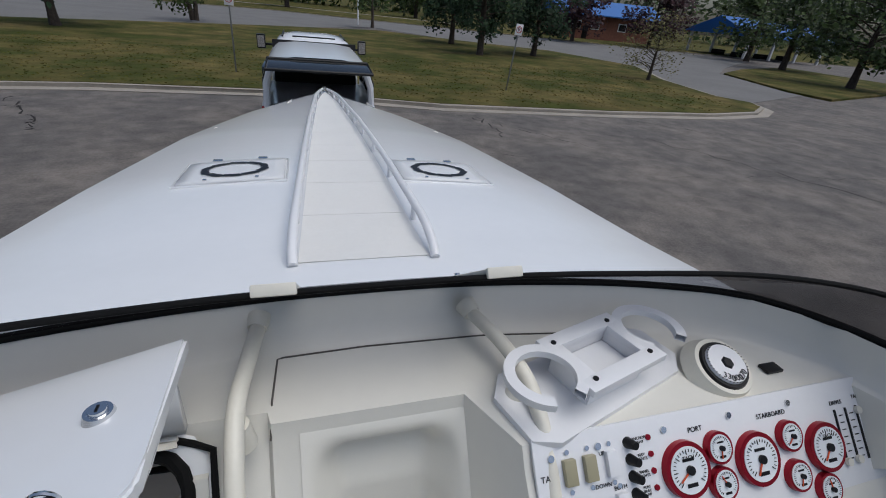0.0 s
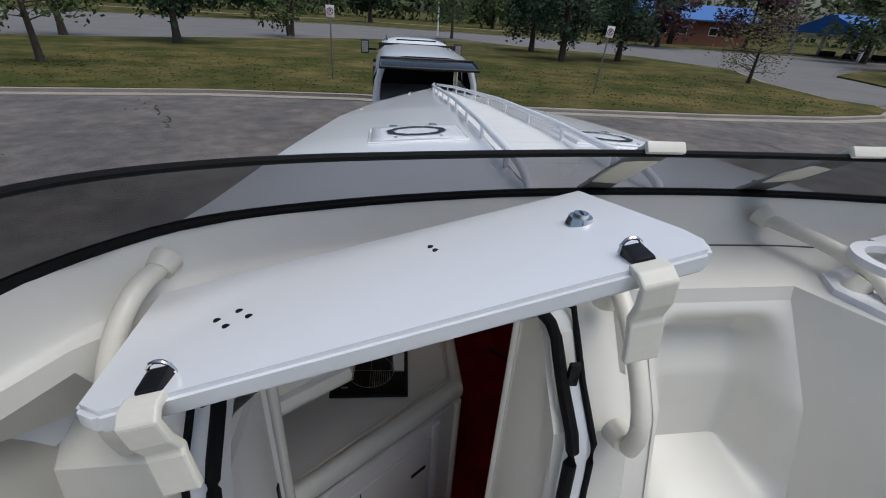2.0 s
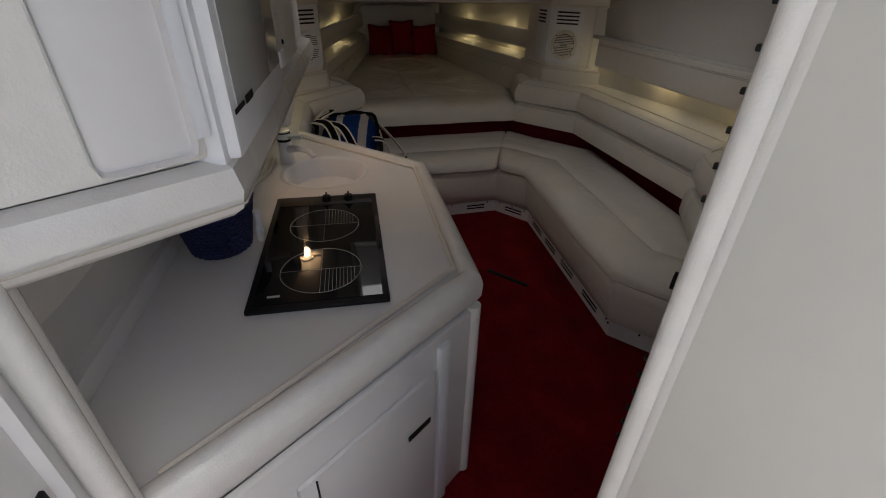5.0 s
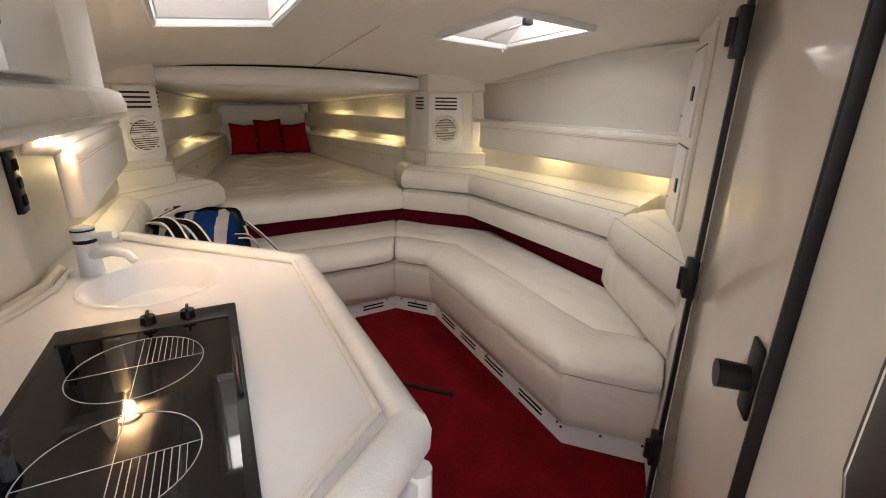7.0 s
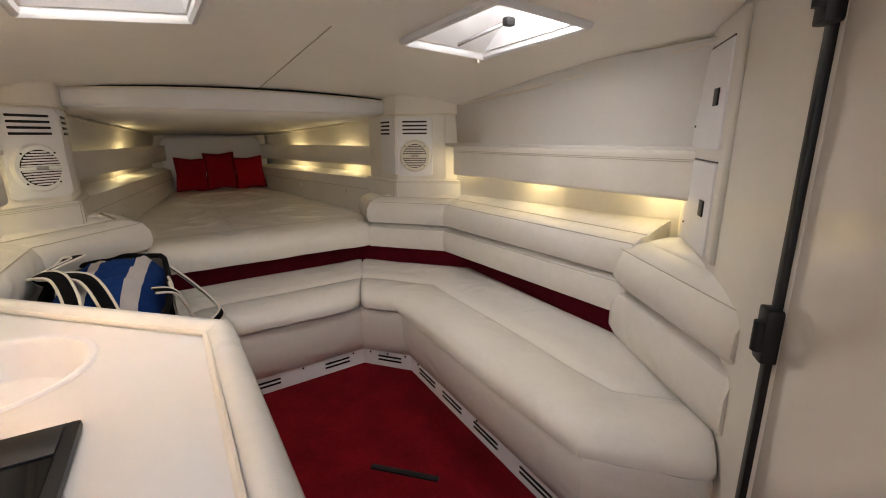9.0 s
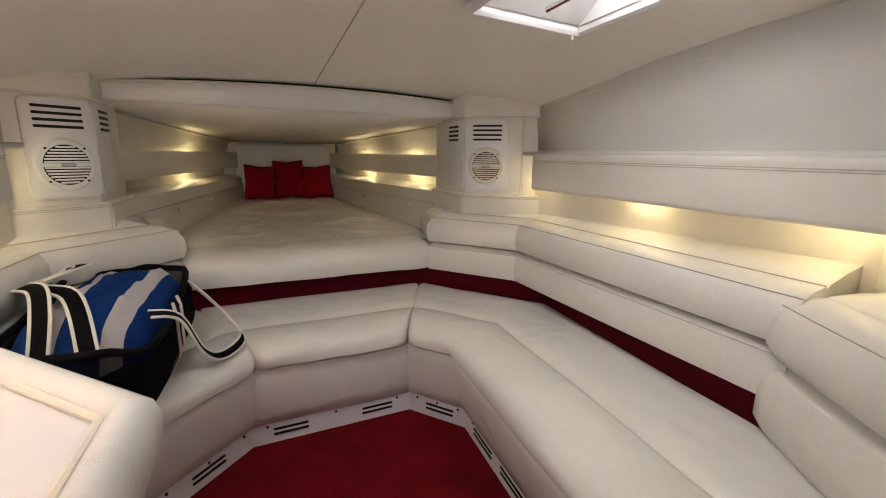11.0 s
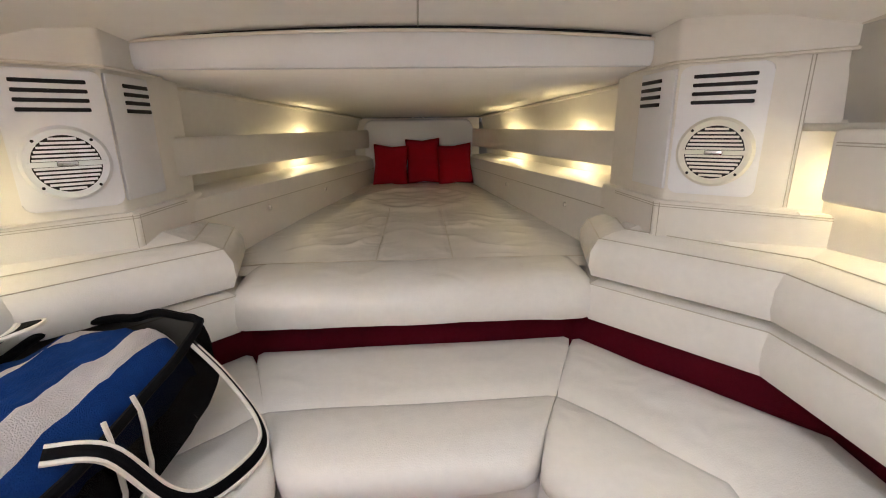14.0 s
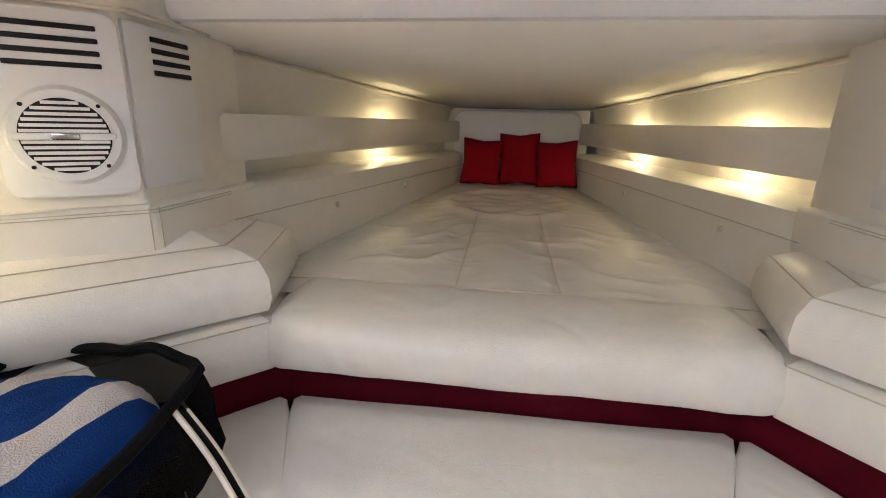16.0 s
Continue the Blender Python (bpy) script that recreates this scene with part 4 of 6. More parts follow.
def ring_strip(outer, inner, z, h, m):
    bm = bmesh.new()
    for zz in (z, z + h):
        grid(bm, [[m @ Vector((*p, zz)) for p in outer], [m @ Vector((*p, zz)) for p in inner]])
    for line in (outer, inner):
        grid(bm, [[m @ Vector((*p, z)) for p in line], [m @ Vector((*p, z + h)) for p in line]])
    bmesh.ops.remove_doubles(bm, verts=bm.verts, dist=0.0004)
    return bm


for s in (-1, 1):
    a = np.linspace(-math.pi / 2 + 0.35, 1.5 * math.pi - 0.5, 34) if s < 0 else np.linspace(-math.pi / 2 + 0.6, 1.5 * math.pi - 0.75, 34)
    part("cup_ring", ring_strip([(s * 0.17 + 0.088 * math.cos(t), 0.085 * math.sin(t)) for t in a], [(s * 0.17 + 0.064 * math.cos(t), 0.062 * math.sin(t)) for t in a], 0.07, 0.016, m), WHITEP, tray)
for y in (-0.066, 0.066):
    part("tray_rail", box(bmesh.new(), (0, y, 0.0775), (0.24, 0.038, 0.017), 0.003, m), WHITEP, tray)
for x in (-0.09, 0.09):
    part("tray_bridge", box(bmesh.new(), (x, 0, 0.0775), (0.03, 0.1, 0.0165), 0.003, m), WHITEP, tray)
part("tray_box", box(bmesh.new(), (0, 0, 0.035), (0.16, 0.1, 0.006), 0, m), WHITEP, tray)
bm = bmesh.new()
for y in (-0.055, 0.055):
    box(bm, (0, y, 0.035), (0.17, 0.006, 0.07), 0, m)
for x in (-0.085, 0.085):
    box(bm, (x, 0, 0.035), (0.006, 0.11, 0.07), 0, m)
part("tray_wall", bm, WHITEP, tray)
bm = bmesh.new()
prism(bm, [(-0.25, -0.07), (-0.2, -0.1), (0.2, -0.09), (0.25, -0.05), (0.25, 0.05), (0.2, 0.09), (-0.2, 0.1), (-0.25, 0.05)], -0.008, 0.006, m=m)
part("tray_base", bm, WHITEP, tray)
for x, y in ((-0.09, -0.06), (0.09, -0.06), (-0.09, 0.06), (0.09, 0.06)):
    part("screw", cyl(bmesh.new(), m @ Vector((x, y, 0.085)), m @ Vector((x, y, 0.089)), 0.006), BLACK, tray)

com = thing("compass", "white-dial compass in a cream domed housing", "compass")
c = Vector((0.625, -0.655, 1.99))
m = Matrix.Translation(c) @ Matrix.Rotation(radians(22), 4, "X")
bm = bmesh.new()
cyl(bm, m @ Vector((0, 0, 0)), m @ Vector((0, 0, 0.035)), 0.085, 0.07, 32)
part("housing", bm, CREAMP, com)
bm = cyl(bmesh.new(), m @ Vector((0, 0, 0.03)), m @ Vector((0, 0, 0.042)), 0.062, 0.057, 32)
part("bezel", bm, BLACK, com)
dial = part("dial", cyl(bmesh.new(), m @ Vector((0, 0, 0.04)), m @ Vector((0, 0, 0.05)), 0.05, 0.047, 32), WHITEP, com)
part("dial_centre", cyl(bmesh.new(), m @ Vector((0, 0, 0.05)), m @ Vector((0, 0, 0.054)), 0.016, 0.012, 6), BLACK, dial)
for k, txt in ((-0.55, "330"), (0, "300"), (0.55, "270")):
    text_mesh("dial_number", txt, 0.02, m @ Matrix.Translation((0.038 * math.sin(k), -0.038 * math.cos(k), 0.0515)) @ Matrix.Rotation(k, 4, "Z"), BLACK, dial)
bm = bmesh.new()
for k in range(36):
    a = k * math.tau / 36
    box(bm, (0.049 * math.cos(a), 0.049 * math.sin(a), 0.0505), (0.004, 0.0015, 0.001), 0, m @ Matrix.Rotation(0, 4, "Z"))
part("dial_scale", bm, BLACK, dial)
tagged(part("dash_badge", boxed((0.785, -0.675, 1.992), (0.05, 0.03, 0.008), 0.002), BLACK), "small black plate on the dash", "plate")

hp = thing("helm_panel", "white helm instrument panel with red-ringed gauges", "instrument panel")
PT, PV = Vector((0.0, -0.752, 1.978)), Vector((0, -0.66, -0.75)).normalized()
PN = Vector((0, -0.75, 0.66)).normalized()
PM = Matrix(((1, 0, 0, PT.x), (0, -PV.y, PN.y, PT.y), (0, -PV.z, PN.z, PT.z), (0, 0, 0, 1)))
part("plate", box(bmesh.new(), (0.56, -0.11, 0.004), (0.95, 0.26, 0.01), 0.003, PM), WHITEP, hp)
REDRIM = mat("anodised_red", (0.3, 0.006, 0.02), 0.3, metal=0.6)
DIALW = mat("gauge_face", (0.75, 0.78, 0.8), 0.4)
NEEDLE = mat("orange_needle", (0.6, 0.08, 0.02), 0.5)


def gauge(x, v, r, a):
    g = part("gauge", cyl(bmesh.new(), PM @ Vector((x, -v, 0.006)), PM @ Vector((x, -v, 0.022)), r, r * 0.97, 32), REDRIM, hp, "red-ringed gauge with pale dial")
    part("dial", cyl(bmesh.new(), PM @ Vector((x, -v, 0.02)), PM @ Vector((x, -v, 0.0235)), r * 0.8, seg=32), DIALW, g)
    bm = bmesh.new()
    for k in range(25):
        t = radians(225 - k * 11)
        q = r * (0.66 if k % 4 else 0.62)
        box(bm, (q, 0, 0.0245), (r * (0.1 if k % 4 else 0.18), r * 0.025, 0.001), 0, PM @ Matrix.Translation((x, -v, 0)) @ Matrix.Rotation(t, 4, "Z"))
    box(bm, (0, r * 0.35, 0.0245), (r * 0.5, r * 0.1, 0.001), 0, PM @ Matrix.Translation((x, -v, 0)))
    box(bm, (0, -r * 0.5, 0.0245), (r * 0.45, r * 0.13, 0.001), 0, PM @ Matrix.Translation((x, -v, 0)))
    part("scale", bm, BLACK, g)
    part("needle", box(bmesh.new(), (r * 0.3, 0, 0.026), (r * 0.6, r * 0.05, 0.002), 0, PM @ Matrix.Translation((x, -v, 0)) @ Matrix.Rotation(radians(a), 4, "Z")), NEEDLE, g)
    part("hub", cyl(bmesh.new(), PM @ Vector((x, -v, 0.024)), PM @ Vector((x, -v, 0.03)), r * 0.16, seg=16), BLACK, g)


for x, v, r, a in ((0.42, 0.092, 0.057, 215), (0.51, 0.065, 0.034, 260), (0.61, 0.105, 0.057, 240), (0.712, 0.075, 0.034, 220), (0.812, 0.115, 0.055, 230), (0.505, 0.135, 0.034, 120), (0.711, 0.158, 0.034, 250), (0.79, 0.2, 0.034, 100)):
    gauge(x, v, r, a)
for x, v in ((0.12, 0.02), (0.225, 0.015), (0.385, 0.01), (0.56, 0.008), (0.735, 0.008), (0.98, 0.01), (0.12, 0.2)):
    part("screw", cyl(bmesh.new(), PM @ Vector((x, -v, 0.008)), PM @ Vector((x, -v, 0.013)), 0.007, seg=10), CHROME, hp)
BRASSW = mat("yellowed_rocker", (0.34, 0.31, 0.2), 0.4)
for x, mm in ((0.155, BRASSW), (0.2, BRASSW), (0.25, WHITEP), (0.26, WHITEP)):
    v = 0.05 if x < 0.26 else 0.13
    sw = part("rocker_switch", box(bmesh.new(), (x, -v, 0.014), (0.026, 0.048, 0.014), 0.003, PM), mm, hp)
    for d in (-0.036, 0.036):
        part("stud", cyl(bmesh.new(), PM @ Vector((x, -v + d, 0.008)), PM @ Vector((x, -v + d, 0.012)), 0.005, seg=8), CHROME, sw)
for k in range(5):
    v = 0.02 + k * 0.032
    tg = part("toggle_switch", cyl(bmesh.new(), PM @ Vector((0.295, -v, 0.006)), PM @ Vector((0.3, -v - 0.004, 0.03)), 0.012, 0.008, 12), BLACK, hp)
    part("pilot_light", cyl(bmesh.new(), PM @ Vector((0.345, -v + 0.002, 0.006)), PM @ Vector((0.345, -v + 0.002, 0.012)), 0.006, seg=10), REDRIM, tg)
for txt, x, v, s in (("TABS", 0.112, 0.055, 0.016), ("UP", 0.232, 0.03, 0.011), ("DOWN", 0.225, 0.088, 0.011), ("BOTH", 0.262, 0.098, 0.011), ("IN", 0.21, 0.118, 0.011), ("PORT", 0.465, 0.022, 0.015), ("STARBOARD", 0.68, 0.025, 0.015), ("DRIVES", 0.885, 0.03, 0.013), ("TABS", 0.955, 0.025, 0.013), ("ANCHOR\nLIGHT", 0.322, 0.02, 0.008), ("NAV\nLIGHTS", 0.322, 0.052, 0.008), ("PANEL\nLIGHTS", 0.322, 0.084, 0.008), ("PORT\nBILGE\nPUMP", 0.322, 0.116, 0.007), ("TACH", 0.42, 0.068, 0.011), ("TACH", 0.812, 0.09, 0.011)):
    text_mesh("panel_writing", txt, s, PM @ Matrix.Translation((x, -v, 0.0262 if txt == "TACH" else 0.0102)), BLACK, hp)
for k in range(4):
    x = 0.875 + k * 0.036
    sl = part("trim_slider", box(bmesh.new(), (x, -0.105, 0.01), (0.005, 0.12, 0.003), 0, PM), BLACK, hp)
    part("slider_knob", cyl(bmesh.new(), PM @ Vector((x, -0.16 if k < 2 else -0.055, 0.01)), PM @ Vector((x, -0.16 if k < 2 else -0.055, 0.018)), 0.009, seg=12), CREAMP, sl)
    for j in range(7):
        part("slider_mark", box(bmesh.new(), (x + 0.018, -0.06 - j * 0.016, 0.0097), (0.012, 0.002, 0.001), 0, PM), BLACK, sl)

# cabin shell
CX = -0.03
STITCH = mat("white_stitching", (0.78, 0.74, 0.66), 0.6)
GAPSHADE = mat("gap_shade", (0.02, 0.018, 0.016), 0.9)
SOLE = 0.11
prism(bm := bmesh.new(), [(-1.35, -0.95), (1.15, -0.95), (1.05, 1.0), (0.9, 2.6), (-1.0, 2.6), (-1.28, 1.0)], SOLE - 0.06, SOLE)
tagged(part("floor", bm, CARPET, smooth=False), "dark red cut-pile carpet on the cabin sole", "carpet", kind="structure")
bar = Matrix.Translation((0.065, 1.25, SOLE + 0.003)) @ Matrix.Rotation(math.atan2(-0.19, 0.165), 4, "Z")
tagged(part("floor_slot", box(bmesh.new(), (0, 0, 0), (0.27, 0.025, 0.008), 0.003, bar), BLACK), "black lift slot set in the carpet", "slot")

# headliner with two hatch wells
def roof_z(x, y):
    return lerp([(-0.8, 1.97), (-0.55, 1.93), (0.2, 1.74), (1.0, 1.735), (1.55, 1.715), (2.2, 1.66), (2.75, 1.612)], y) - 0.055 * (x / 1.1) ** 2 - 0.1 * (x / 1.1) ** 8


LIM = [(-0.6, 1.4), (0.4, 1.3), (1.0, 1.24), (2.0, 1.14), (2.75, 1.05)]


def clamp(x, y):
    w = lerp(LIM, y)
    return min(w - 0.06, max(-w - 0.06, x))


WELL = [(-0.61, 0.18, 1.05, 1.585), (0.4825, 0.175, 1.05, 1.55)]  # centre, half width, aft and forward edge
gx = sorted({*np.linspace(-1.45, 1.3, 23).round(3), *[c + d * w for c, w, _, _ in WELL for d in (-1, 1)]})
gy = sorted({*np.linspace(-0.6, 2.75, 24).round(3), 1.05, 1.55, 1.585})
bm = bmesh.new()
for a, b in zip(gy, gy[1:]):
    for c, d in zip(gx, gx[1:]):
        if any(abs((c + d) / 2 - wx) < ww and y0 <= (a + b) / 2 <= y1 for wx, ww, y0, y1 in WELL):
            continue
        bm.faces.new([bm.verts.new((clamp(x, y), y, roof_z(clamp(x, y), y))) for x, y in ((c, a), (d, a), (d, b), (c, b))])
bmesh.ops.remove_doubles(bm, verts=bm.verts, dist=0.0005)
bmesh.ops.dissolve_degenerate(bm, edges=bm.edges, dist=0.0005)
tagged(part("ceiling", bm, HEADLINER), "beige padded cabin headliner", "ceiling", kind="structure")
for (hx, hy), (wx, ww, y0, y1) in zip(HATCH, WELL):
    w = thing("hatch_well", "white moulded skylight well with cream rim", "skylight", "cabin skylights")
    lo = [(wx + a * ww, y) for a, y in ((-1, y0), (1, y0), (1, y1), (-1, y1))]
    hi = [(hx + a * SHAFT[0], hy + b * SHAFT[1]) for a, b in ((-1, -1), (1, -1), (1, 1), (-1, 1))]
    bm = bmesh.new()
    for i in range(4):
        p, q, r, s_ = lo[i], lo[(i + 1) % 4], hi[(i + 1) % 4], hi[i]
        bm.faces.new([bm.verts.new((x, y, z)) for (x, y), z in ((p, roof_z(*p)), (q, roof_z(*q)), (r, deck_z(*r)), (s_, deck_z(*s_)))])
    part("well_lining", bm, WHITEP, w, smooth=False)
    rim = [(x, y, roof_z(x, y) - 0.006) for x, y in [(wx - ww - 0.02, y0 - 0.02), (wx + ww + 0.02, y0 - 0.02), (wx + ww + 0.02, y1 + 0.02), (wx - ww - 0.02, y1 + 0.02)]]
    part("rim", tube(bmesh.new(), rim, 0.018, 8, True), WHITEP, w)
    for x in (-0.1, 0.1):
        part("screw", cyl(bmesh.new(), (wx + x, y1 + 0.045, roof_z(wx, y1 + 0.045) - 0.001), (wx + x, y1 + 0.045, roof_z(wx, y1 + 0.045) - 0.008), 0.007, seg=10), CHROME, w)
    if hx > 0:
        arm = part("hatch_arm", tube(bmesh.new(), [(hx + 0.02, 1.46, 1.69), (hx + 0.1, 1.3, 1.74)], 0.008, 8), CHROME, w)
        part("arm_knob", boxed((hx + 0.11, 1.28, 1.745), (0.04, 0.03, 0.03), 0.008), BLACK, arm)
        part("latch", boxed((hx - 0.05, 1.35, 1.76), (0.05, 0.03, 0.02), 0.006), BLACK, arm)
        part("pull_cord", tube(bmesh.new(), [(wx + 0.16, 1.56, roof_z(wx, 1.56)), (wx + 0.162, 1.57, 1.69), (wx + 0.168, 1.57, 1.655)], 0.004, 6), STITCH, w)
    lamp("skylight", "AREA", look((hx, hy, deck_z(hx, hy) - 0.03), (hx, hy + 0.0, 0)), 0.45, (1, 0.97, 0.93), size=0.37, size_y=0.31)
part_s = tube(bmesh.new(), [(0.0, y, roof_z(0, y) - 0.0005) for y in np.linspace(1.55, 2.72, 8)], 0.003, 6)
tagged(part("ceiling_seam", part_s, SEAM), "stitched seam along the headliner", "seam", kind="structure")
for s in (-1, 1):
    pts = [(s * x, y, z) for x, y, z in ((1.05, 2.3, 1.54), (1.012, 1.65, 1.571), (0.99, 1.28, 1.598), (0.972, 1.03, 1.614), (0.952, 0.84, 1.628), (0.93, 0.62, 1.64))]
    tagged(part("ceiling_piping", tube(bmesh.new(), pts, 0.008, 8), PIPING), "cream piping along the headliner edge", "piping", kind="structure")

lamp("companionway_daylight", "AREA", look((-0.85, -0.73, 1.45), (-0.6, 0.6, 0.95)), 0.26, (0.93, 0.96, 1.0), size=0.52, size_y=0.8)

# settee
FRONT = [(-0.86, 1.52), (-0.62, 1.79), (-0.36, 2.045), (0.262, 2.06), (0.405, 1.875), (0.315, 0.655), (0.535, 0.40)]
SEAT = [(0.03, 0.468), (-0.008, 0.472), (-0.03, 0.49), (-0.034, 0.515), (-0.022, 0.545), (0.015, 0.568), (0.07, 0.578), (0.15, 0.574), (0.215, 0.563), (0.238, 0.554), (0.243, 0.549), (0.248, 0.554),
        (0.28, 0.566), (0.4, 0.576), (0.52, 0.58), (0.555, 0.572), (0.565, 0.54), (0.565, 0.468)]
sofa = thing("settee", "ivory leather wraparound settee with vented plinth", "sofa")
PD = 0.064
part("plinth", sweep(bmesh.new(), FRONT, [(PD, SOLE - 0.01), (PD, 0.2), (0.1, 0.2), (0.1, SOLE - 0.01)]), WHITEP, sofa)
RISER = [(0.062, 0.201), (0.046, 0.215), (0.026, 0.27), (0.012, 0.34), (0.004, 0.41), (0.006, 0.445), (0.022, 0.466), (0.09, 0.47), (0.14, 0.47), (0.14, 0.201)]
for i in range(6):
    part("riser", sweep(bmesh.new(), FRONT, RISER, i, i + 1), LEATHER, sofa)
part("seat_board", sweep(bmesh.new(), FRONT, [(0.06, 0.38), (0.06, 0.466), (0.6, 0.466), (0.6, 0.38)]), VINYL, sofa)
part("red_band", sweep(bmesh.new(), FRONT, [(0.575, 0.38), (0.575, 0.7), (0.605, 0.7), (0.605, 0.38)]), REDBAND, sofa, "dark red carpeted strip")
# plinth vents
def plinth_at(i, t):
    """A point of the plinth's face on stretch i, and the direction along it."""
    p, q = Vector(FRONT[i]), Vector(FRONT[i + 1])
    d = (q - p).normalized()
    return p.lerp(q, t) + Vector((-d.y, d.x)) * (PD - 0.001), d


for i, ts in ((1, (0.5,)), (2, (0.2, 0.8)), (3, (0.55,)), (4, (0.13, 0.33, 0.55, 0.8))):
    for t in ts:
        c, d = plinth_at(i, t)
        for z in (0.148, 0.17):
            m = Matrix.Translation((c.x, c.y, z)) @ Matrix.Rotation(math.atan2(d.y, d.x), 4, "Z")
            part("vent_slot", box(bmesh.new(), (0, 0, 0), (0.14 if i != 4 else 0.17, 0.006, 0.01), 0.003, m), BLACK, sofa)
for i in range(1, 6):
    for t in (0.05, 0.5, 0.95):
        c, d = plinth_at(i, t)
        part("plinth_screw", cyl(bmesh.new(), (c.x, c.y - 0.003, 0.187), (c.x, c.y + 0.003, 0.187), 0.005, seg=8), BLACK, sofa)


def wrinkle(o, amp=0.004, scale=9.0):
    """Soft folds in a leather sheet."""
    me = o.data
    for v in me.vertices:
        n = noise.noise(Vector((v.co.x * scale, v.co.y * scale * 0.7, v.co.z * scale)))
        v.co += v.normal * (n * amp)
    return o


def dense(bm, cuts=5, longer=0.12):
    es = [e for e in bm.edges if e.calc_length() > longer]
    bmesh.ops.subdivide_edges(bm, edges=es, cuts=cuts, use_grid_fill=True)
    return bm


for a, b, txt in ((0, 2, "ivory leather seat cushion under the mesh bag"), (2, 3, "ivory leather centre seat cushion with rolled front"), (3, 6, "long ivory leather seat cushion with rolled front")):
    cu = part("seat_cushion", dense(sweep(bmesh.new(), FRONT, SEAT, a, b, squeeze0=0.03, squeeze1=0.03)), LEATHER)
    tagged(wrinkle(wrinkle(cu, 0.006, 7), 0.004, 16), txt, "cushion", "settee seat cushions")

# back rolls
LO = [(0.02, 0.655), (-0.012, 0.665), (-0.026, 0.70), (-0.026, 0.75), (-0.012, 0.795), (0.02, 0.812), (0.16, 0.812), (0.16, 0.655)]
HI = [(0.015, 0.813), (-0.014, 0.825), (-0.026, 0.86), (-0.022, 0.91), (0.0, 0.948), (0.05, 0.968), (0.09, 0.975), (0.1, 0.968), (0.11, 0.978), (0.18, 1.0), (0.31, 1.03), (0.31, 0.813)]
RIGHT = [(0.665, 2.9), (0.578, 2.575), (0.895, 2.185), (0.905, 0.935)]
LEFT = [(-0.725, 2.9), (-0.632, 2.57), (-0.985, 2.2), (-1.02, 1.5)]
for s, path in ((1, RIGHT), (-1, LEFT)):
    for i in range(len(path) - 1):
        part("lower_roll", sweep(bmesh.new(), path, LO, i, i + 1, out=s), LEATHER, sofa)
        part("upper_roll", sweep(bmesh.new(), path, HI, i, i + 1, out=s), LEATHER, sofa)
    for d, z in ((0.003, 0.9515), (-0.014, 0.793), (0.09, 0.9765)):
        part("stitching", sweep(bmesh.new(), path, [(d - 0.0012, z - 0.001), (d - 0.0012, z + 0.0018), (d + 0.0012, z + 0.0018), (d + 0.0012, z - 0.001)], out=s), SEAM, sofa)
# deeper padded end of the backrest against the bulkhead
ENDP = [(0.93, 0.975), (0.86, 0.86), (0.585, 0.385)]
LO2 = [(0.03, 0.565), (-0.035, 0.578), (-0.056, 0.615), (-0.056, 0.7), (-0.04, 0.75), (0.0, 0.772), (0.16, 0.772), (0.16, 0.565)]
HI2 = [(0.015, 0.774), (-0.036, 0.788), (-0.058, 0.82), (-0.054, 0.88), (-0.03, 0.928), (0.02, 0.95), (0.06, 0.955), (0.07, 0.947), (0.08, 0.958), (0.15, 0.972), (0.31, 0.985), (0.31, 0.774)]
part("end_lower_roll", sweep(bmesh.new(), ENDP, LO2, squeeze0=0.05), LEATHER, sofa)
part("end_upper_roll", sweep(bmesh.new(), ENDP, HI2, squeeze0=0.05), LEATHER, sofa)
part("end_stitching", sweep(bmesh.new(), ENDP, [(-0.0312, 0.9265), (-0.0312, 0.9295), (-0.0288, 0.9295), (-0.0288, 0.9265)]), SEAM, sofa)

# cabin sides with light coves
for s in (1, -1):
    y0, y1 = (0.62, 2.225) if s == 1 else (1.05, 2.16)
    wall = thing("cabin_side", "upholstered cabin side with padded board and light cove", "wall", kind="structure")
    xo = 0.0 if s == 1 else 0.03
    K = [(s * (x + xo), y) for x, y in ((1.18, y0), (1.12, 1.5), (1.05, 2.3), (1.065, 2.3), (1.135, 1.5), (1.2, y0))]
    part("cove_back", prism(bmesh.new(), K, 0.9, 1.32), VINYL, wall)
    part("padded_board", box(bmesh.new(), (s * (1.0 + xo), (y0 + y1) / 2, 1.212), (0.045, y1 - y0, 0.175), 0.018, seg=3), VINYL, wall)
    for z in (1.262, 1.269):
        part("stitch_line", tube(bmesh.new(), [(s * (1.0 + xo) - s * 0.0235, y0 + 0.02, z), (s * (1.0 + xo) - s * 0.0235, y1 - 0.02, z)], 0.0015, 5), SEAM, wall)
    bm = grid(bmesh.new(), [[(s * (1.0 + xo), y, 1.293), (s * (1.07 + xo - 0.02 * k), y, 1.297), (s * (1.07 + xo - 0.06 * k), y, 1.45), (s * (1.07 + xo - 0.12 * k), y, 1.65)] for y in np.linspace(y0 - 0.1, 2.36, 5) for k in ((2.42 - y) / 1.7,)])
    thick(part("fabric_panel", bm, GREYWALL, wall), 0.02)
    for y in ((0.95, 1.6, 2.2) if s == 1 else (1.75, 2.2)):
        fx = part("cove_lamp", boxed((s * (1.04 + xo), y, 1.215), (0.03, 0.05, 0.03), 0.006), WHITEP, wall)
        lamp("cove_light", "POINT", Matrix.Translation((s * (1.055 + xo), y, 1.18)), 0.095, WARM, radius=0.02)

# speaker columns
def slot(bm, c, w, h, m):
    box(bm, c, (w, 0.008, h), h * 0.45, m)


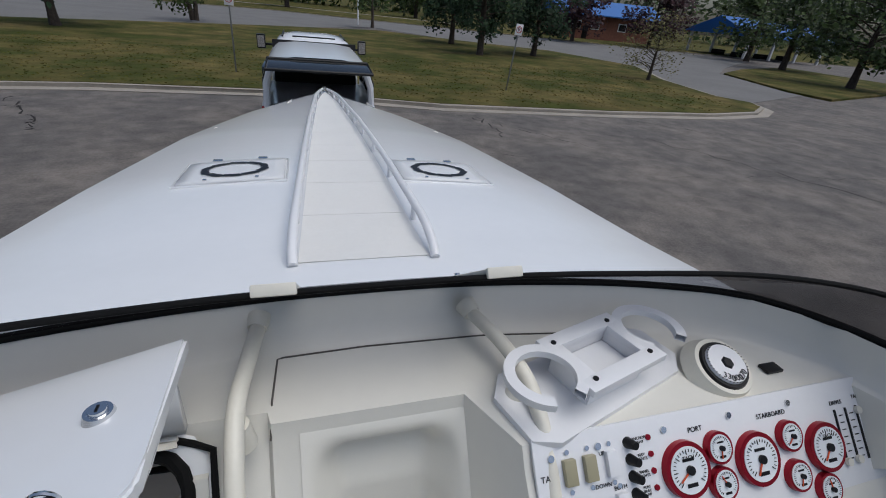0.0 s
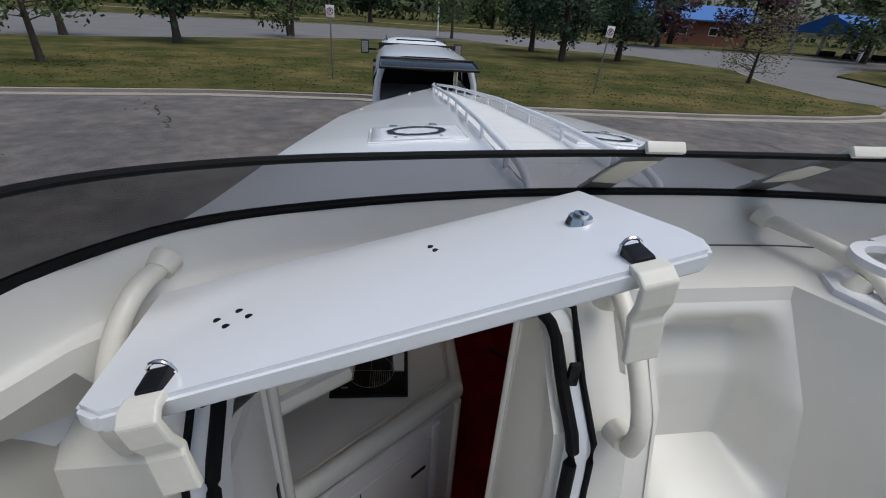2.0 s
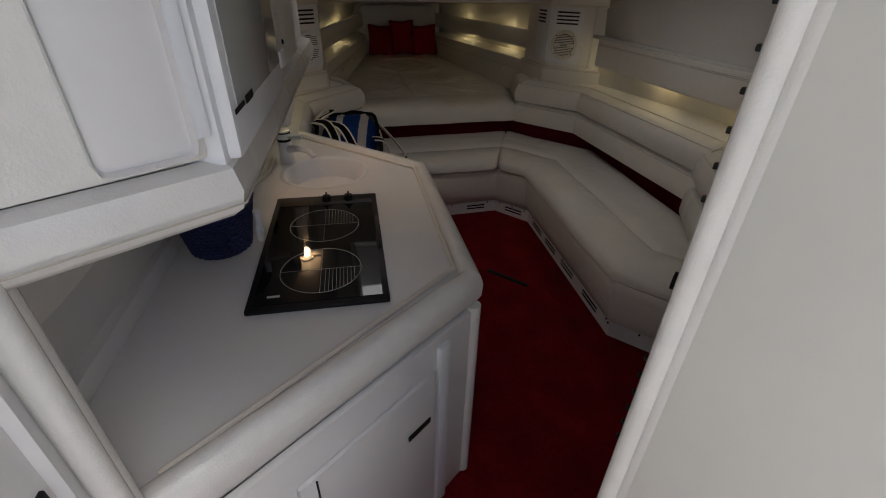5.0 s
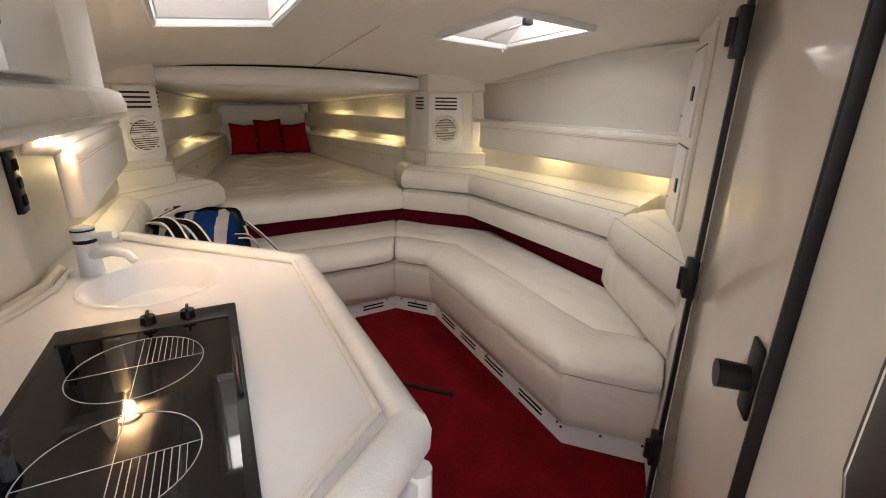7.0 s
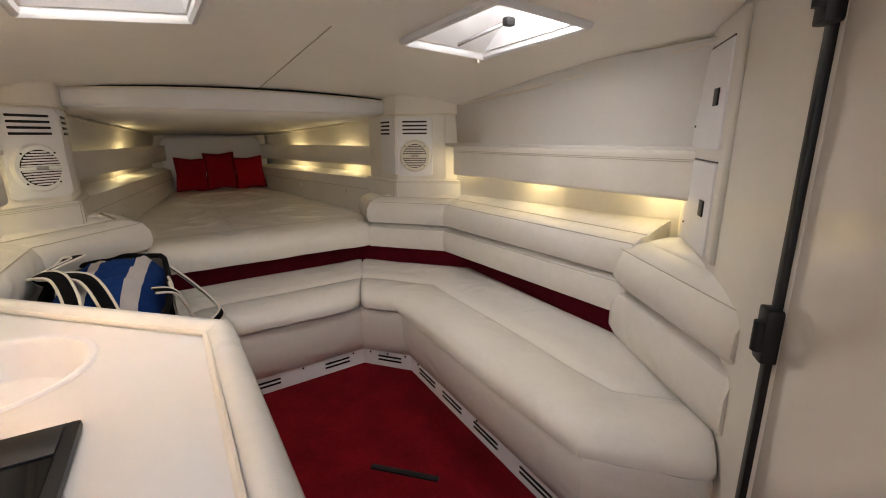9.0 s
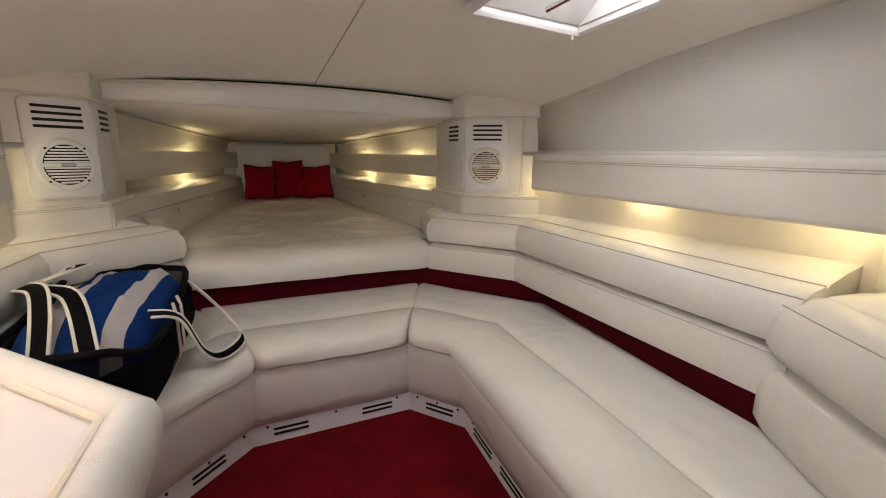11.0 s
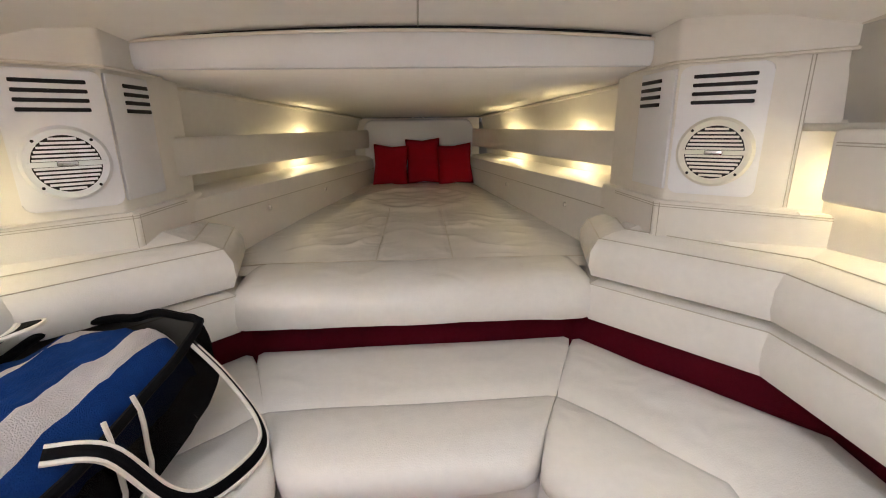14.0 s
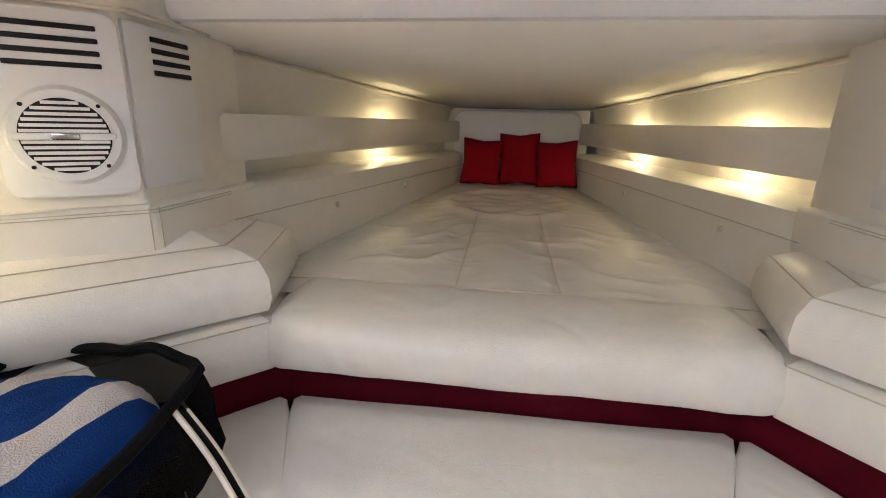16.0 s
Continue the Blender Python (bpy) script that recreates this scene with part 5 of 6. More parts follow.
def rounded(w, h, r, n=5):
    """A rectangle's outline with rounded corners."""
    out = []
    for cx_, cy_, a0 in ((w / 2 - r, h / 2 - r, 0), (r - w / 2, h / 2 - r, 90), (r - w / 2, r - h / 2, 180), (w / 2 - r, r - h / 2, 270)):
        out += [(cx_ + r * math.cos(radians(a0 + 90 * k / n)), cy_ + r * math.sin(radians(a0 + 90 * k / n))) for k in range(n + 1)]
    return out


def column(s):
    label = "cream upholstered column with white speaker plate and vents"
    col = thing("speaker_column", label, "column", "speaker columns")
    X = lambda x: -0.057 + s * x
    out, yo = (1.12, 2.27) if s > 0 else (1.17, 2.19)
    A, B = Vector((X(0.815), 2.53)), Vector((X(1.07), 2.325))
    P = [(X(0.82), 2.95), (X(0.812), 2.8), tuple(A), tuple(B), (X(out), yo), (X(out - 0.03), 2.5), (X(0.98), 2.95)]
    part("column_body", prism(bmesh.new(), P, 0.96, 1.62, 0.012), VINYL, col)
    big = lambda d: [(X(0.82) - s * d, 2.95), (X(0.812) - s * d, 2.8), (A.x - s * d, A.y - d * 0.4), (B.x - s * d * 0.5, B.y - d), (X(out), yo - d), (X(out - 0.03), 2.5), (X(0.98), 2.95)]
    part("base_ledge", prism(bmesh.new(), big(0.03), 0.955, 1.085, 0.014), VINYL, col)
    part("head_fascia", prism(bmesh.new(), big(0.014), 1.485, 1.63, 0.012), VINYL, col)
    bo = big(0.032)
    part("base_piping", tube(bmesh.new(), [(*p, 0.965) for p in bo[1:5]], 0.006, 6), PIPING, col)
    part("head_piping", tube(bmesh.new(), [(p[0], p[1], 1.485) for p in big(0.016)[1:5]], 0.005, 6), PIPING, col)
    for z in (1.075, 1.068):
        part("ledge_stitching", tube(bmesh.new(), [(p[0], p[1], z) for p in big(0.031)[1:5]], 0.0012, 4), SEAM, col)
    for k in (-0.012, 0.012):
        e = A + (B - A).normalized() * k if k > 0 else A - Vector((0, k))
        part("corner_stitching", tube(bmesh.new(), [(e.x - s * 0.0315, e.y - 0.013, z) for z in (0.97, 1.08)], 0.0012, 4), SEAM, col)
        part("body_stitching", tube(bmesh.new(), [(A.x + (B.x - A.x) * (0.93 + k), A.y + (B.y - A.y) * (0.93 + k) - 0.002, z) for z in (1.09, 1.48)], 0.0012, 4), SEAM, col)
    # plate on the front face
    d = (B - A).normalized() if s == 1 else (A - B).normalized()
    O = A if s == 1 else B
    nrm = Vector((d.y, -d.x))
    m = Matrix(((d.x, -nrm.x, 0, O.x), (d.y, -nrm.y, 0, O.y), (0, 0, 1, 0), (0, 0, 0, 1)))
    L = (B - A).length
    f = lambda u: u if s == 1 else L - u
    pu = 0.365 if s == 1 else 0.345
    pl = part("speaker_plate", prism(bmesh.new(), rounded(0.222, 0.362, 0.024), -0.002, 0.014, 0.004, 2, m @ Matrix.Translation((f(L * pu), 0, 1.292)) @ Matrix.Rotation(radians(90), 4, "X")), WHITEP, col, "white moulded speaker plate")
    for k in range(4):
        slot(bm := bmesh.new(), (f(L * pu), -0.013, 1.443 - k * 0.0235), 0.155, 0.0115, m)
        part("vent_slot", bm, BLACK, pl)
    sp = part("speaker", cyl(bmesh.new(), m @ Vector((f(L * pu), -0.012, 1.235)), m @ Vector((f(L * pu), -0.03, 1.235)), 0.1, 0.09, 40), WHITEP if s < 0 else CREAMP, pl, "round slatted speaker grille")
    part("cone", cyl(bmesh.new(), m @ Vector((f(L * pu), -0.029, 1.235)), m @ Vector((f(L * pu), -0.0315, 1.235)), 0.074, seg=40), BLACK, sp)
    for k in range(-6, 7):
        z = k * 0.0108
        w = 2 * math.sqrt(max(0, 0.071 ** 2 - z * z))
        if k == 0:
            continue
        part("slat", box(bmesh.new(), (f(L * pu), -0.033, 1.235 + z), (w, 0.006, 0.0062), 0, m), WHITEP if s < 0 else CREAMP, sp)
    part("bar", box(bmesh.new(), (f(L * pu), -0.034, 1.235), (0.165, 0.008, 0.013), 0.003, m), WHITEP if s < 0 else CREAMP, sp)
    part("emblem", box(bmesh.new(), (f(L * pu), -0.039, 1.235), (0.045, 0.004, 0.012), 0.003, m), CHROME, sp)
    for a in (45, 135, 225, 315):
        part("screw", cyl(bmesh.new(), m @ Vector((f(L * pu) + 0.085 * math.cos(radians(a)), -0.028, 1.235 + 0.085 * math.sin(radians(a)))), m @ Vector((f(L * pu) + 0.085 * math.cos(radians(a)), -0.033, 1.235 + 0.085 * math.sin(radians(a)))), 0.004, seg=8), BLACK, sp)
    # side vents on the inboard face
    p, q = A, Vector((X(0.812), 2.74))
    dd = (q - p).normalized()
    n2 = Vector((dd.y, -dd.x)) * (1 if s == -1 else -1)
    part("side_plate", box(bmesh.new(), ((p.x + q.x) / 2 + n2.x * 0.0, (p.y + q.y) / 2, 1.295), (0.012, 0.2, 0.352), 0.004, None), WHITEP, col)
    for k in range(4):
        part("side_slot", boxed((X(0.807), 2.665, 1.443 - k * 0.0235), (0.006, 0.12, 0.0115), 0.002), BLACK, col)


column(1)
column(-1)

# berth
bed = thing("v_berth", "forward berth with an ivory leather mattress", "bed")
BW = [(2.6, 0.70), (2.8, 0.81), (3.4, 0.75), (4.0, 0.635), (4.75, 0.49)]


def fold(x, y):
    f = 0
    for s in (-1, 1):
        dx, dy = x - CX - s * 0.3, y - 3.25
        wob = noise.noise(Vector((x * 3.5, y * 3.5, 4)))
        keep = min(1, max(0, 0.35 + 1.6 * noise.noise(Vector((x * 5, y * 5, 9)))))
        f += 0.024 * keep * math.exp(-(dx * dx / 0.035 + dy * dy / 0.12)) * (1 - abs(math.sin(dy * 19 + s * dx * 9 + 3.5 * wob))) ** 2.5
    r = math.hypot((x - CX) / 0.33, (y - 4.1) / 0.35)
    f += 0.014 * math.exp(-((r - 1) ** 2) / 0.02) + 0.009 * noise.noise(Vector((x * 8, y * 11, 2))) * (r < 1)
    f += 0.005 * noise.noise(Vector((x * 9, y * 4, 7)))
    for s in (-0.155, 0.145):
        if y < 3.75:
            f -= 0.006 * math.exp(-((x - CX - s) / 0.006) ** 2)
    return f


rows = []
for y in np.linspace(2.72, 4.78, 170):
    b = lerp(BW, y)
    rows.append([(CX + b * u, y, 0.815 + 0.03 * (y - 2.8) + fold(CX + b * u, y) - 0.03 * abs(u) ** 12) for u in np.linspace(-1, 1, 130)])
part("mattress", grid(bmesh.new(), rows), LEATHER, bed, angle=60)
PR = [(0.02, 0.665), (-0.012, 0.672), (-0.026, 0.70), (-0.026, 0.745), (-0.012, 0.785), (0.03, 0.81), (0.1, 0.82), (0.2, 0.824), (0.255, 0.82), (0.265, 0.808), (0.265, 0.665)]
bo = part("front_bolster", dense(sweep(bmesh.new(), [(-0.635, 2.567), (0.578, 2.575)], PR, squeeze0=0.04, squeeze1=0.04), 30, 0.3), LEATHER, bed)
wrinkle(bo, 0.005, 10)
for x in (-0.155, 0.145):
    part("seam", tube(bmesh.new(), [(CX + x, y, 0.8195 + 0.03 * (y - 2.8) + fold(CX + x + 0.012, y)) for y in np.linspace(2.83, 3.75, 60)], 0.002, 5), SEAM, bed)
part("cross_seam", tube(bmesh.new(), [(CX + x, 2.83, 0.8185 - 0.02 * abs(x / 0.74) ** 12) for x in np.linspace(-0.74, 0.74, 20)], 0.0025, 5), SEAM, bed)
part("bed_base", boxed((CX, 3.75, 0.68), (1.0, 2.0, 0.2)), VINYL, bed)
part("base_front", boxed((CX, 2.74, 0.55), (1.5, 0.03, 0.3)), REDBAND, bed)


def pillow(x, y, z, w, tilt, turn, label, tall=1.0):
    n = 14
    bm = bmesh.new()
    for s in (-1, 1):
        rows = []
        for i in range(n + 1):
            r = []
            for j in range(n + 1):
                u, v = 2 * i / n - 1, 2 * j / n - 1
                k = 1 - 0.10 * (1 - abs(u * v)) * (max(abs(u), abs(v)) ** 4)
                h = (1 - abs(u) ** 2.6) * (1 - abs(v) ** 2.6)
                r.append((u * w / 2 * k, s * 0.055 * max(0, h) ** 0.6, v * w / 2 * k * tall))
            rows.append(r)
        grid(bm, rows)
    bmesh.ops.remove_doubles(bm, verts=bm.verts, dist=0.0005)
    bmesh.ops.transform(bm, matrix=Matrix.Translation((x, y, z)) @ Matrix.Rotation(radians(turn), 4, "Z") @ Matrix.Rotation(radians(tilt), 4, "X") @ Matrix.Rotation(radians(turn * 0.6), 4, "Y"), verts=bm.verts)
    return tagged(part("throw_pillow", bm, REDCLOTH, angle=180), label, "pillow", "red pillows on the berth")


for x, z, y, t, tl in ((-0.225, 1.02, 4.74, 7, 1.16), (0.03, 1.045, 4.78, -3, 1.3), (0.28, 1.02, 4.73, -8, 1.16)):
    pillow(x, y, z, 0.275, -14, t, "small dark red velvet throw pillow leaning on the headboard", tl)

for s in (1, -1):
    side = thing("berth_side", "cream vinyl berth side with padded belt and light cove", "wall", kind="structure")
    def bx(y, d=0.0):
        return s * (lerp([(2.75, 0.845 - 0.05 * s), (4.9, 0.41 + 0.02 * s)], y) + d)
    YS = np.linspace(2.72, 4.9, 8)
    part("side_lower", grid(bmesh.new(), [[(bx(y, -0.035), y, 0.8), (bx(y, -0.028), y, 1.0), (bx(y, -0.02), y, 1.065), (bx(y, 0.01), y, 1.082), (bx(y, 0.13), y, 1.09)] for y in YS]), VINYL, side)
    part("side_seam", tube(bmesh.new(), [(bx(y, -0.036), y, 0.99) for y in YS], 0.002, 5), SEAM, side)
    part("side_belt", grid(bmesh.new(), [[(bx(y, 0.035), y, 1.155), (bx(y, 0.006), y, 1.152), (bx(y), y, 1.165), (bx(y), y, 1.277), (bx(y, 0.006), y, 1.29), (bx(y, 0.035), y, 1.288)] for y in YS]), VINYL, side)
    part("side_back", grid(bmesh.new(), [[(bx(y, 0.13), y, 1.04), (bx(y, 0.13), y, 1.2), (bx(y, 0.09), y, 1.33), (bx(y, 0.06), y, 1.5)] for y in YS]), VINYL, side)
    part("side_piping", tube(bmesh.new(), [(bx(y, 0.07) - s * 0.004, y, lerp([(2.72, 1.478), (4.9, 1.376)], y)) for y in YS], 0.008, 6), PIPING, side)
    for y in (3.2, 3.95) if s == 1 else (3.3, 3.9):
        part("button", cyl(bmesh.new(), (bx(y, -0.045), y, 0.955), (bx(y, -0.055), y, 0.955), 0.011, seg=12), LEATHER, side)
    for y in (3.35, 4.2) if s == 1 else (3.95,):
        part("cove_lamp", boxed((bx(y, 0.115), y, 1.2), (0.02, 0.05, 0.03), 0.006), WHITEP, side)
        lamp("cove_light", "POINT", Matrix.Translation((bx(y, 0.085), y, 1.205)), 0.11, WARM, radius=0.015)

bm = grid(bmesh.new(), [[(CX + u * w, y, z) for u in np.linspace(-1, 1, 5)] for y, z, w in ((2.7, 1.49, 0.98), (3.8, 1.44, 0.75), (4.95, 1.385, 0.52))])
thick(tagged(part("berth_ceiling", bm, HEADLINER), "beige headliner over the berth", "ceiling", kind="structure"), 0.02, 1)
tagged(part("forepeak_wall", boxed((CX, 4.96, 1.08), (1.06, 0.04, 0.6)), VINYL), "cream vinyl wall at the head of the berth", "wall", kind="structure")
prism(bm := bmesh.new(), [(-0.43, 0.86), (0.43, 0.86), (0.44, 1.30), (0.42, 1.345), (0.38, 1.367), (-0.38, 1.367), (-0.42, 1.345), (-0.44, 1.30)], 0, 0.06, 0.018, 3, Matrix.Translation((CX + 0.03, 4.92, 0)) @ Matrix.Rotation(radians(90), 4, "X"))
tagged(part("headboard", bm, WHITEP), "white padded vinyl headboard behind red pillows", "headboard")
val = thing("valance", "white padded valance with piping over the berth opening", "valance")
rows = []
for x in np.linspace(-0.86, 0.752, 25):
    u = (x + 0.054) / 0.8
    zt = 1.605 - 0.028 * u * u
    rows.append([(x, y, z) for y, z in ((2.72, zt), (2.672, zt - 0.004), (2.66, zt - 0.02), (2.66, 1.512), (2.672, 1.496), (2.72, 1.494))])
bm = grid(bmesh.new(), rows)
bm.faces.new([bm.verts.new(p) for p in rows[0]]), bm.faces.new([bm.verts.new(p) for p in rows[-1]])
part("pad", bm, WHITEP, val)
part("valance_piping", tube(bmesh.new(), [(x, 2.662, 1.6 - 0.028 * ((x + 0.054) / 0.8) ** 2) for x in np.linspace(-0.855, 0.747, 16)], 0.005, 6), PIPING, val)
# near-black tube stands in for the shade between valance and headliner
part("gap_shadow", tube(bmesh.new(), [(x, 2.69, 1.612 - 0.028 * ((x + 0.054) / 0.8) ** 2) for x in np.linspace(-0.855, 0.747, 16)], 0.006, 6), GAPSHADE, val)

# diagonal bulkhead: door, breaker panels, padded end, locker
BK = Vector((-0.45, -0.408, 0))
BD = (Vector((0.5, 0.37, 0)) - BK).normalized()
BN = Vector((-BD.y, BD.x, 0))
BM = Matrix(((BD.x, BN.x, 0, BK.x), (BD.y, BN.y, 0, BK.y), (0, 0, 1, 0), (0, 0, 0, 1)))
bulk = thing("bulkhead", "glossy cream diagonal bulkhead with padded end", "wall", kind="structure")
part("bulkhead_panel", box(bmesh.new(), (0.975, -0.025, 0.87), (2.17, 0.05, 1.74), 0.0, BM), CREAMGEL, bulk)
for k in range(3):
    part("padded_roll", tube(bmesh.new(), [BM @ Vector((-0.115 - k * 0.003, 0.006 - k * 0.018, z)) for z in (0, 0.6, 1.2, 1.86)], 0.014, 10), LEATHER, bulk)
part("stitch_line", tube(bmesh.new(), [BM @ Vector((-0.098, 0.013, z)) for z in (0, 0.9, 1.8)], 0.002, 5), STITCH, bulk)
for a, b in (((-0.545, -0.5), (-0.535, -0.73)),):
    rows = [[(a[0] + (b[0] - a[0]) * u + t, a[1] + (b[1] - a[1]) * u, z) for u, z in ((1.58, 0), (1.57, 0.4), (1.42, 1.37), (1.06, 1.77), (0.62, 1.92), (0, 1.92))] for t in (0, 0.04)]
    bm = grid(bmesh.new(), rows)
    for r in rows:
        bm.faces.new([bm.verts.new(p) for p in r + [(r[-1][0], r[-1][1], 0)]])
    part("entry_lining", bm, CREAMGEL, bulk, smooth=False)
door = thing("head_door", "glossy cream head compartment door with black hinges", "door")
part("door_panel", box(bmesh.new(), (0.77, 0.006, 0.87), (0.565, 0.012, 1.66), 0.003, BM), DOORGEL, door)
part("hinge_strip", box(bmesh.new(), (1.082, 0.014, 0.9), (0.022, 0.02, 1.8), 0.004, BM), BLACK, door)
part("hinge_plate", box(bmesh.new(), (1.06, 0.008, 0.9), (0.03, 0.006, 1.8), 0.001, BM), GREYWALL, door)
for z in (0.4, 0.975, 1.58):
    h = part("hinge", box(bmesh.new(), (1.076, 0.026, z), (0.045, 0.03, 0.11), 0.006, BM), BLACK, door)
    part("hinge_pin", cyl(bmesh.new(), BM @ Vector((1.066, 0.045, z - 0.03)), BM @ Vector((1.066, 0.045, z + 0.03)), 0.012, seg=12), BLACK, h)
part("door_seal", box(bmesh.new(), (0.478, 0.01, 0.88), (0.013, 0.02, 1.76), 0.003, BM), BLACK, door)
kn = part("door_knob", cyl(bmesh.new(), BM @ Vector((0.53, 0.015, 1.01)), BM @ Vector((0.53, 0.065, 1.01)), 0.021, 0.023, 20), BLACK, door)
part("knob_plate", box(bmesh.new(), (0.53, 0.016, 1.01), (0.05, 0.008, 0.13), 0.006, BM), BLACK, kn)
SWB = mat("dark_brown_panel", (0.02, 0.014, 0.012), 0.35, vary=0.2, scale=10)
REDLED = mat("red_pilot_lamp", (0.5, 0.01, 0.01), 0.3)
REDLED.node_tree.nodes["Principled BSDF"].inputs["Emission Color"].default_value = (1, 0.03, 0.02, 1)
REDLED.node_tree.nodes["Principled BSDF"].inputs["Emission Strength"].default_value = 0.25
for nm, outline, rows_, lab in (("breaker_panel", [(-0.06, 1.325), (0.27, 1.325), (0.282, 1.35), (0.3, 1.58), (0.3, 1.7), (-0.06, 1.7)], [(1.41 + 0.041 * k) for k in range(7)], "dark breaker panel with rows of black rockers"),
                                ("control_panel", [(-0.06, 0.93), (0.15, 0.93), (0.235, 1.03), (0.262, 1.08), (0.262, 1.282), (-0.06, 1.287)], [(0.965 + 0.037 * k) for k in range(6)], "dark DC control panel with red pilot lamps")):
    bp = thing(nm, lab, "electrical panel")
    M = BM @ Matrix(((1, 0, 0, 0), (0, 0, 1, 0.002), (0, 1, 0, 0), (0, 0, 0, 1)))
    part("panel_plate", prism(bmesh.new(), outline, 0, 0.012, 0.003, 2, M), SWB, bp)
    c = (sum(p[0] for p in outline) / len(outline), sum(p[1] for p in outline) / len(outline))
    part("border_line", tube(bmesh.new(), [M @ Vector((c[0] + (x - c[0]) * 0.93, c[1] + (y - c[1]) * 0.96, 0.0125)) for x, y in outline], 0.0012, 4, True), STITCH, bp)
    for z in rows_:
        for u in (0.04, 0.14):
            r = part("rocker", box(bmesh.new(), (u, 0.018, z), (0.034, 0.014, 0.012), 0.003, BM), BLACK, bp)
            part("lever", box(bmesh.new(), (u + 0.01, 0.028, z + 0.002), (0.01, 0.012, 0.007), 0.002, BM), BLACK, r)
        part("pilot_lamp", cyl(bmesh.new(), BM @ Vector((0.19, 0.012, z)), BM @ Vector((0.19, 0.016, z)), 0.0028, seg=8), REDLED, bp)
        part("writing_bar", box(bmesh.new(), (-0.01, 0.0145, z), (0.03, 0.001, 0.005), 0, BM), STITCH, bp)
    if nm == "control_panel":
        part("meter", box(bmesh.new(), (0.208, 0.016, 1.235), (0.05, 0.006, 0.06), 0.002, BM), CREAMP, bp)
        text_mesh("panel_writing", "DC CONTROL CENTER", 0.0095, BM @ Matrix.Translation((0.11, 0.0155, 1.258)) @ Matrix.Rotation(radians(90), 4, "X") @ Matrix.Rotation(radians(180), 4, "Y"), STITCH, bp)
    else:
        part("emblem", box(bmesh.new(), (0.14, 0.0155, 1.335), (0.16, 0.002, 0.02), 0, BM), STITCH, bp)
lock = thing("locker", "white locker front with two flush doors and black latches", "locker")
LM = BM
part("locker_frame", box(bmesh.new(), (1.745, 0.005, 1.33), (0.4, 0.02, 0.7), 0.012, LM, 3), CREAMGEL, lock)
for z, h in ((1.46, 0.3), (1.13, 0.28)):
    d_ = part("locker_door", box(bmesh.new(), (1.76, 0.016, z), (0.32, 0.012, h), 0.004, LM), WHITEP, lock)
    part("latch", box(bmesh.new(), (1.68, 0.024, z), (0.045, 0.006, 0.05), 0.002, LM), BLACK, d_)
    part("gap", box(bmesh.new(), (1.76, 0.012, z + h / 2 + 0.004), (0.32, 0.014, 0.004), 0, LM), BLACK, d_)
    part("edge", box(bmesh.new(), (1.925, 0.012, z), (0.006, 0.014, h), 0, LM), BLACK, d_)
    for k in (-0.08, 0, 0.08):
        part("rivet", cyl(bmesh.new(), LM @ Vector((1.89, 0.02, z + k)), LM @ Vector((1.89, 0.025, z + k)), 0.004, seg=8), BLACK, d_)

# galley base
gal = thing("galley_cabinet", "white galley base cabinet with padded leather edge", "cabinet")
GAL = [(-0.51, 0.185), (-0.485, 1.03), (-1.0, 1.58), (-1.28, 1.6), (-1.42, -0.4), (-1.18, -0.293)]
IN = [(-0.54, 0.19), (-0.515, 1.02), (-1.01, 1.55), (-1.27, 1.57), (-1.41, -0.36), (-1.19, -0.26)]
part("body", prism(bmesh.new(), IN, 0, 0.86), LAMIN, gal)
ct = thing("countertop", "white laminate galley countertop with raised lip", "countertop")
# the top with a round hole for the basin
SK, SR = Vector((-0.9, 1.045)), 0.168
bm = bmesh.new()
ring = []
for i in range(48):
    a = i * math.tau / 48
    d = Vector((math.cos(a), math.sin(a)))
    best = 9
    for p, q in zip(IN, IN[1:] + IN[:1]):
        p, q = Vector(p), Vector(q)
        e = q - p
        den = d.x * e.y - d.y * e.x
        if abs(den) < 1e-9:
            continue
        t = ((p.x - SK.x) * e.y - (p.y - SK.y) * e.x) / den
        w = ((p.x - SK.x) * d.y - (p.y - SK.y) * d.x) / den
        if t > 0 and -1e-6 <= w <= 1 + 1e-6:
            best = min(best, t)
    ring.append((SK + d * SR, SK + d * best, a))
for i, (p, q, a) in enumerate(ring):
    p2, q2, a2 = ring[(i + 1) % 48]
    corner = [Vector(c) for c in IN if 0 < (math.atan2(c[1] - SK.y, c[0] - SK.x) - a) % math.tau < math.tau / 48]
    pts = [p, q] + corner + [q2, p2]
    bm.faces.new([bm.verts.new((*v, 0.936)) for v in pts])
bmesh.ops.remove_doubles(bm, verts=bm.verts, dist=0.0003)
part("top", bm, LAMIN, ct, smooth=False)
basin = [(SR + 0.012, 0.937), (SR + 0.007, 0.9405), (SR - 0.004, 0.939), (SR - 0.012, 0.93), (SR - 0.02, 0.88), (SR - 0.05, 0.83), (0.03, 0.815), (0.001, 0.814)]
bm = grid(bmesh.new(), [[(SK.x + r * 1.0 * math.cos(a), SK.y + r * math.sin(a), z) for a in np.linspace(0, math.tau, 41)] for r, z in basin])
snk = thing("sink", "round white basin set into the galley counter", "sink")
part("basin", bm, WHITEP, snk)
part("drain", cyl(bmesh.new(), (SK.x, SK.y, 0.814), (SK.x, SK.y, 0.818), 0.022), CHROME, snk)
fau = thing("faucet", "white single-lever faucet with a chrome-ringed cap", "faucet", loc=(-1.055, 1.185, 0.937))
fb = part("faucet_body", cyl(bmesh.new(), (0, 0, 0), (0, 0, 0.105), 0.03, 0.026, 24), WHITEP, fau)
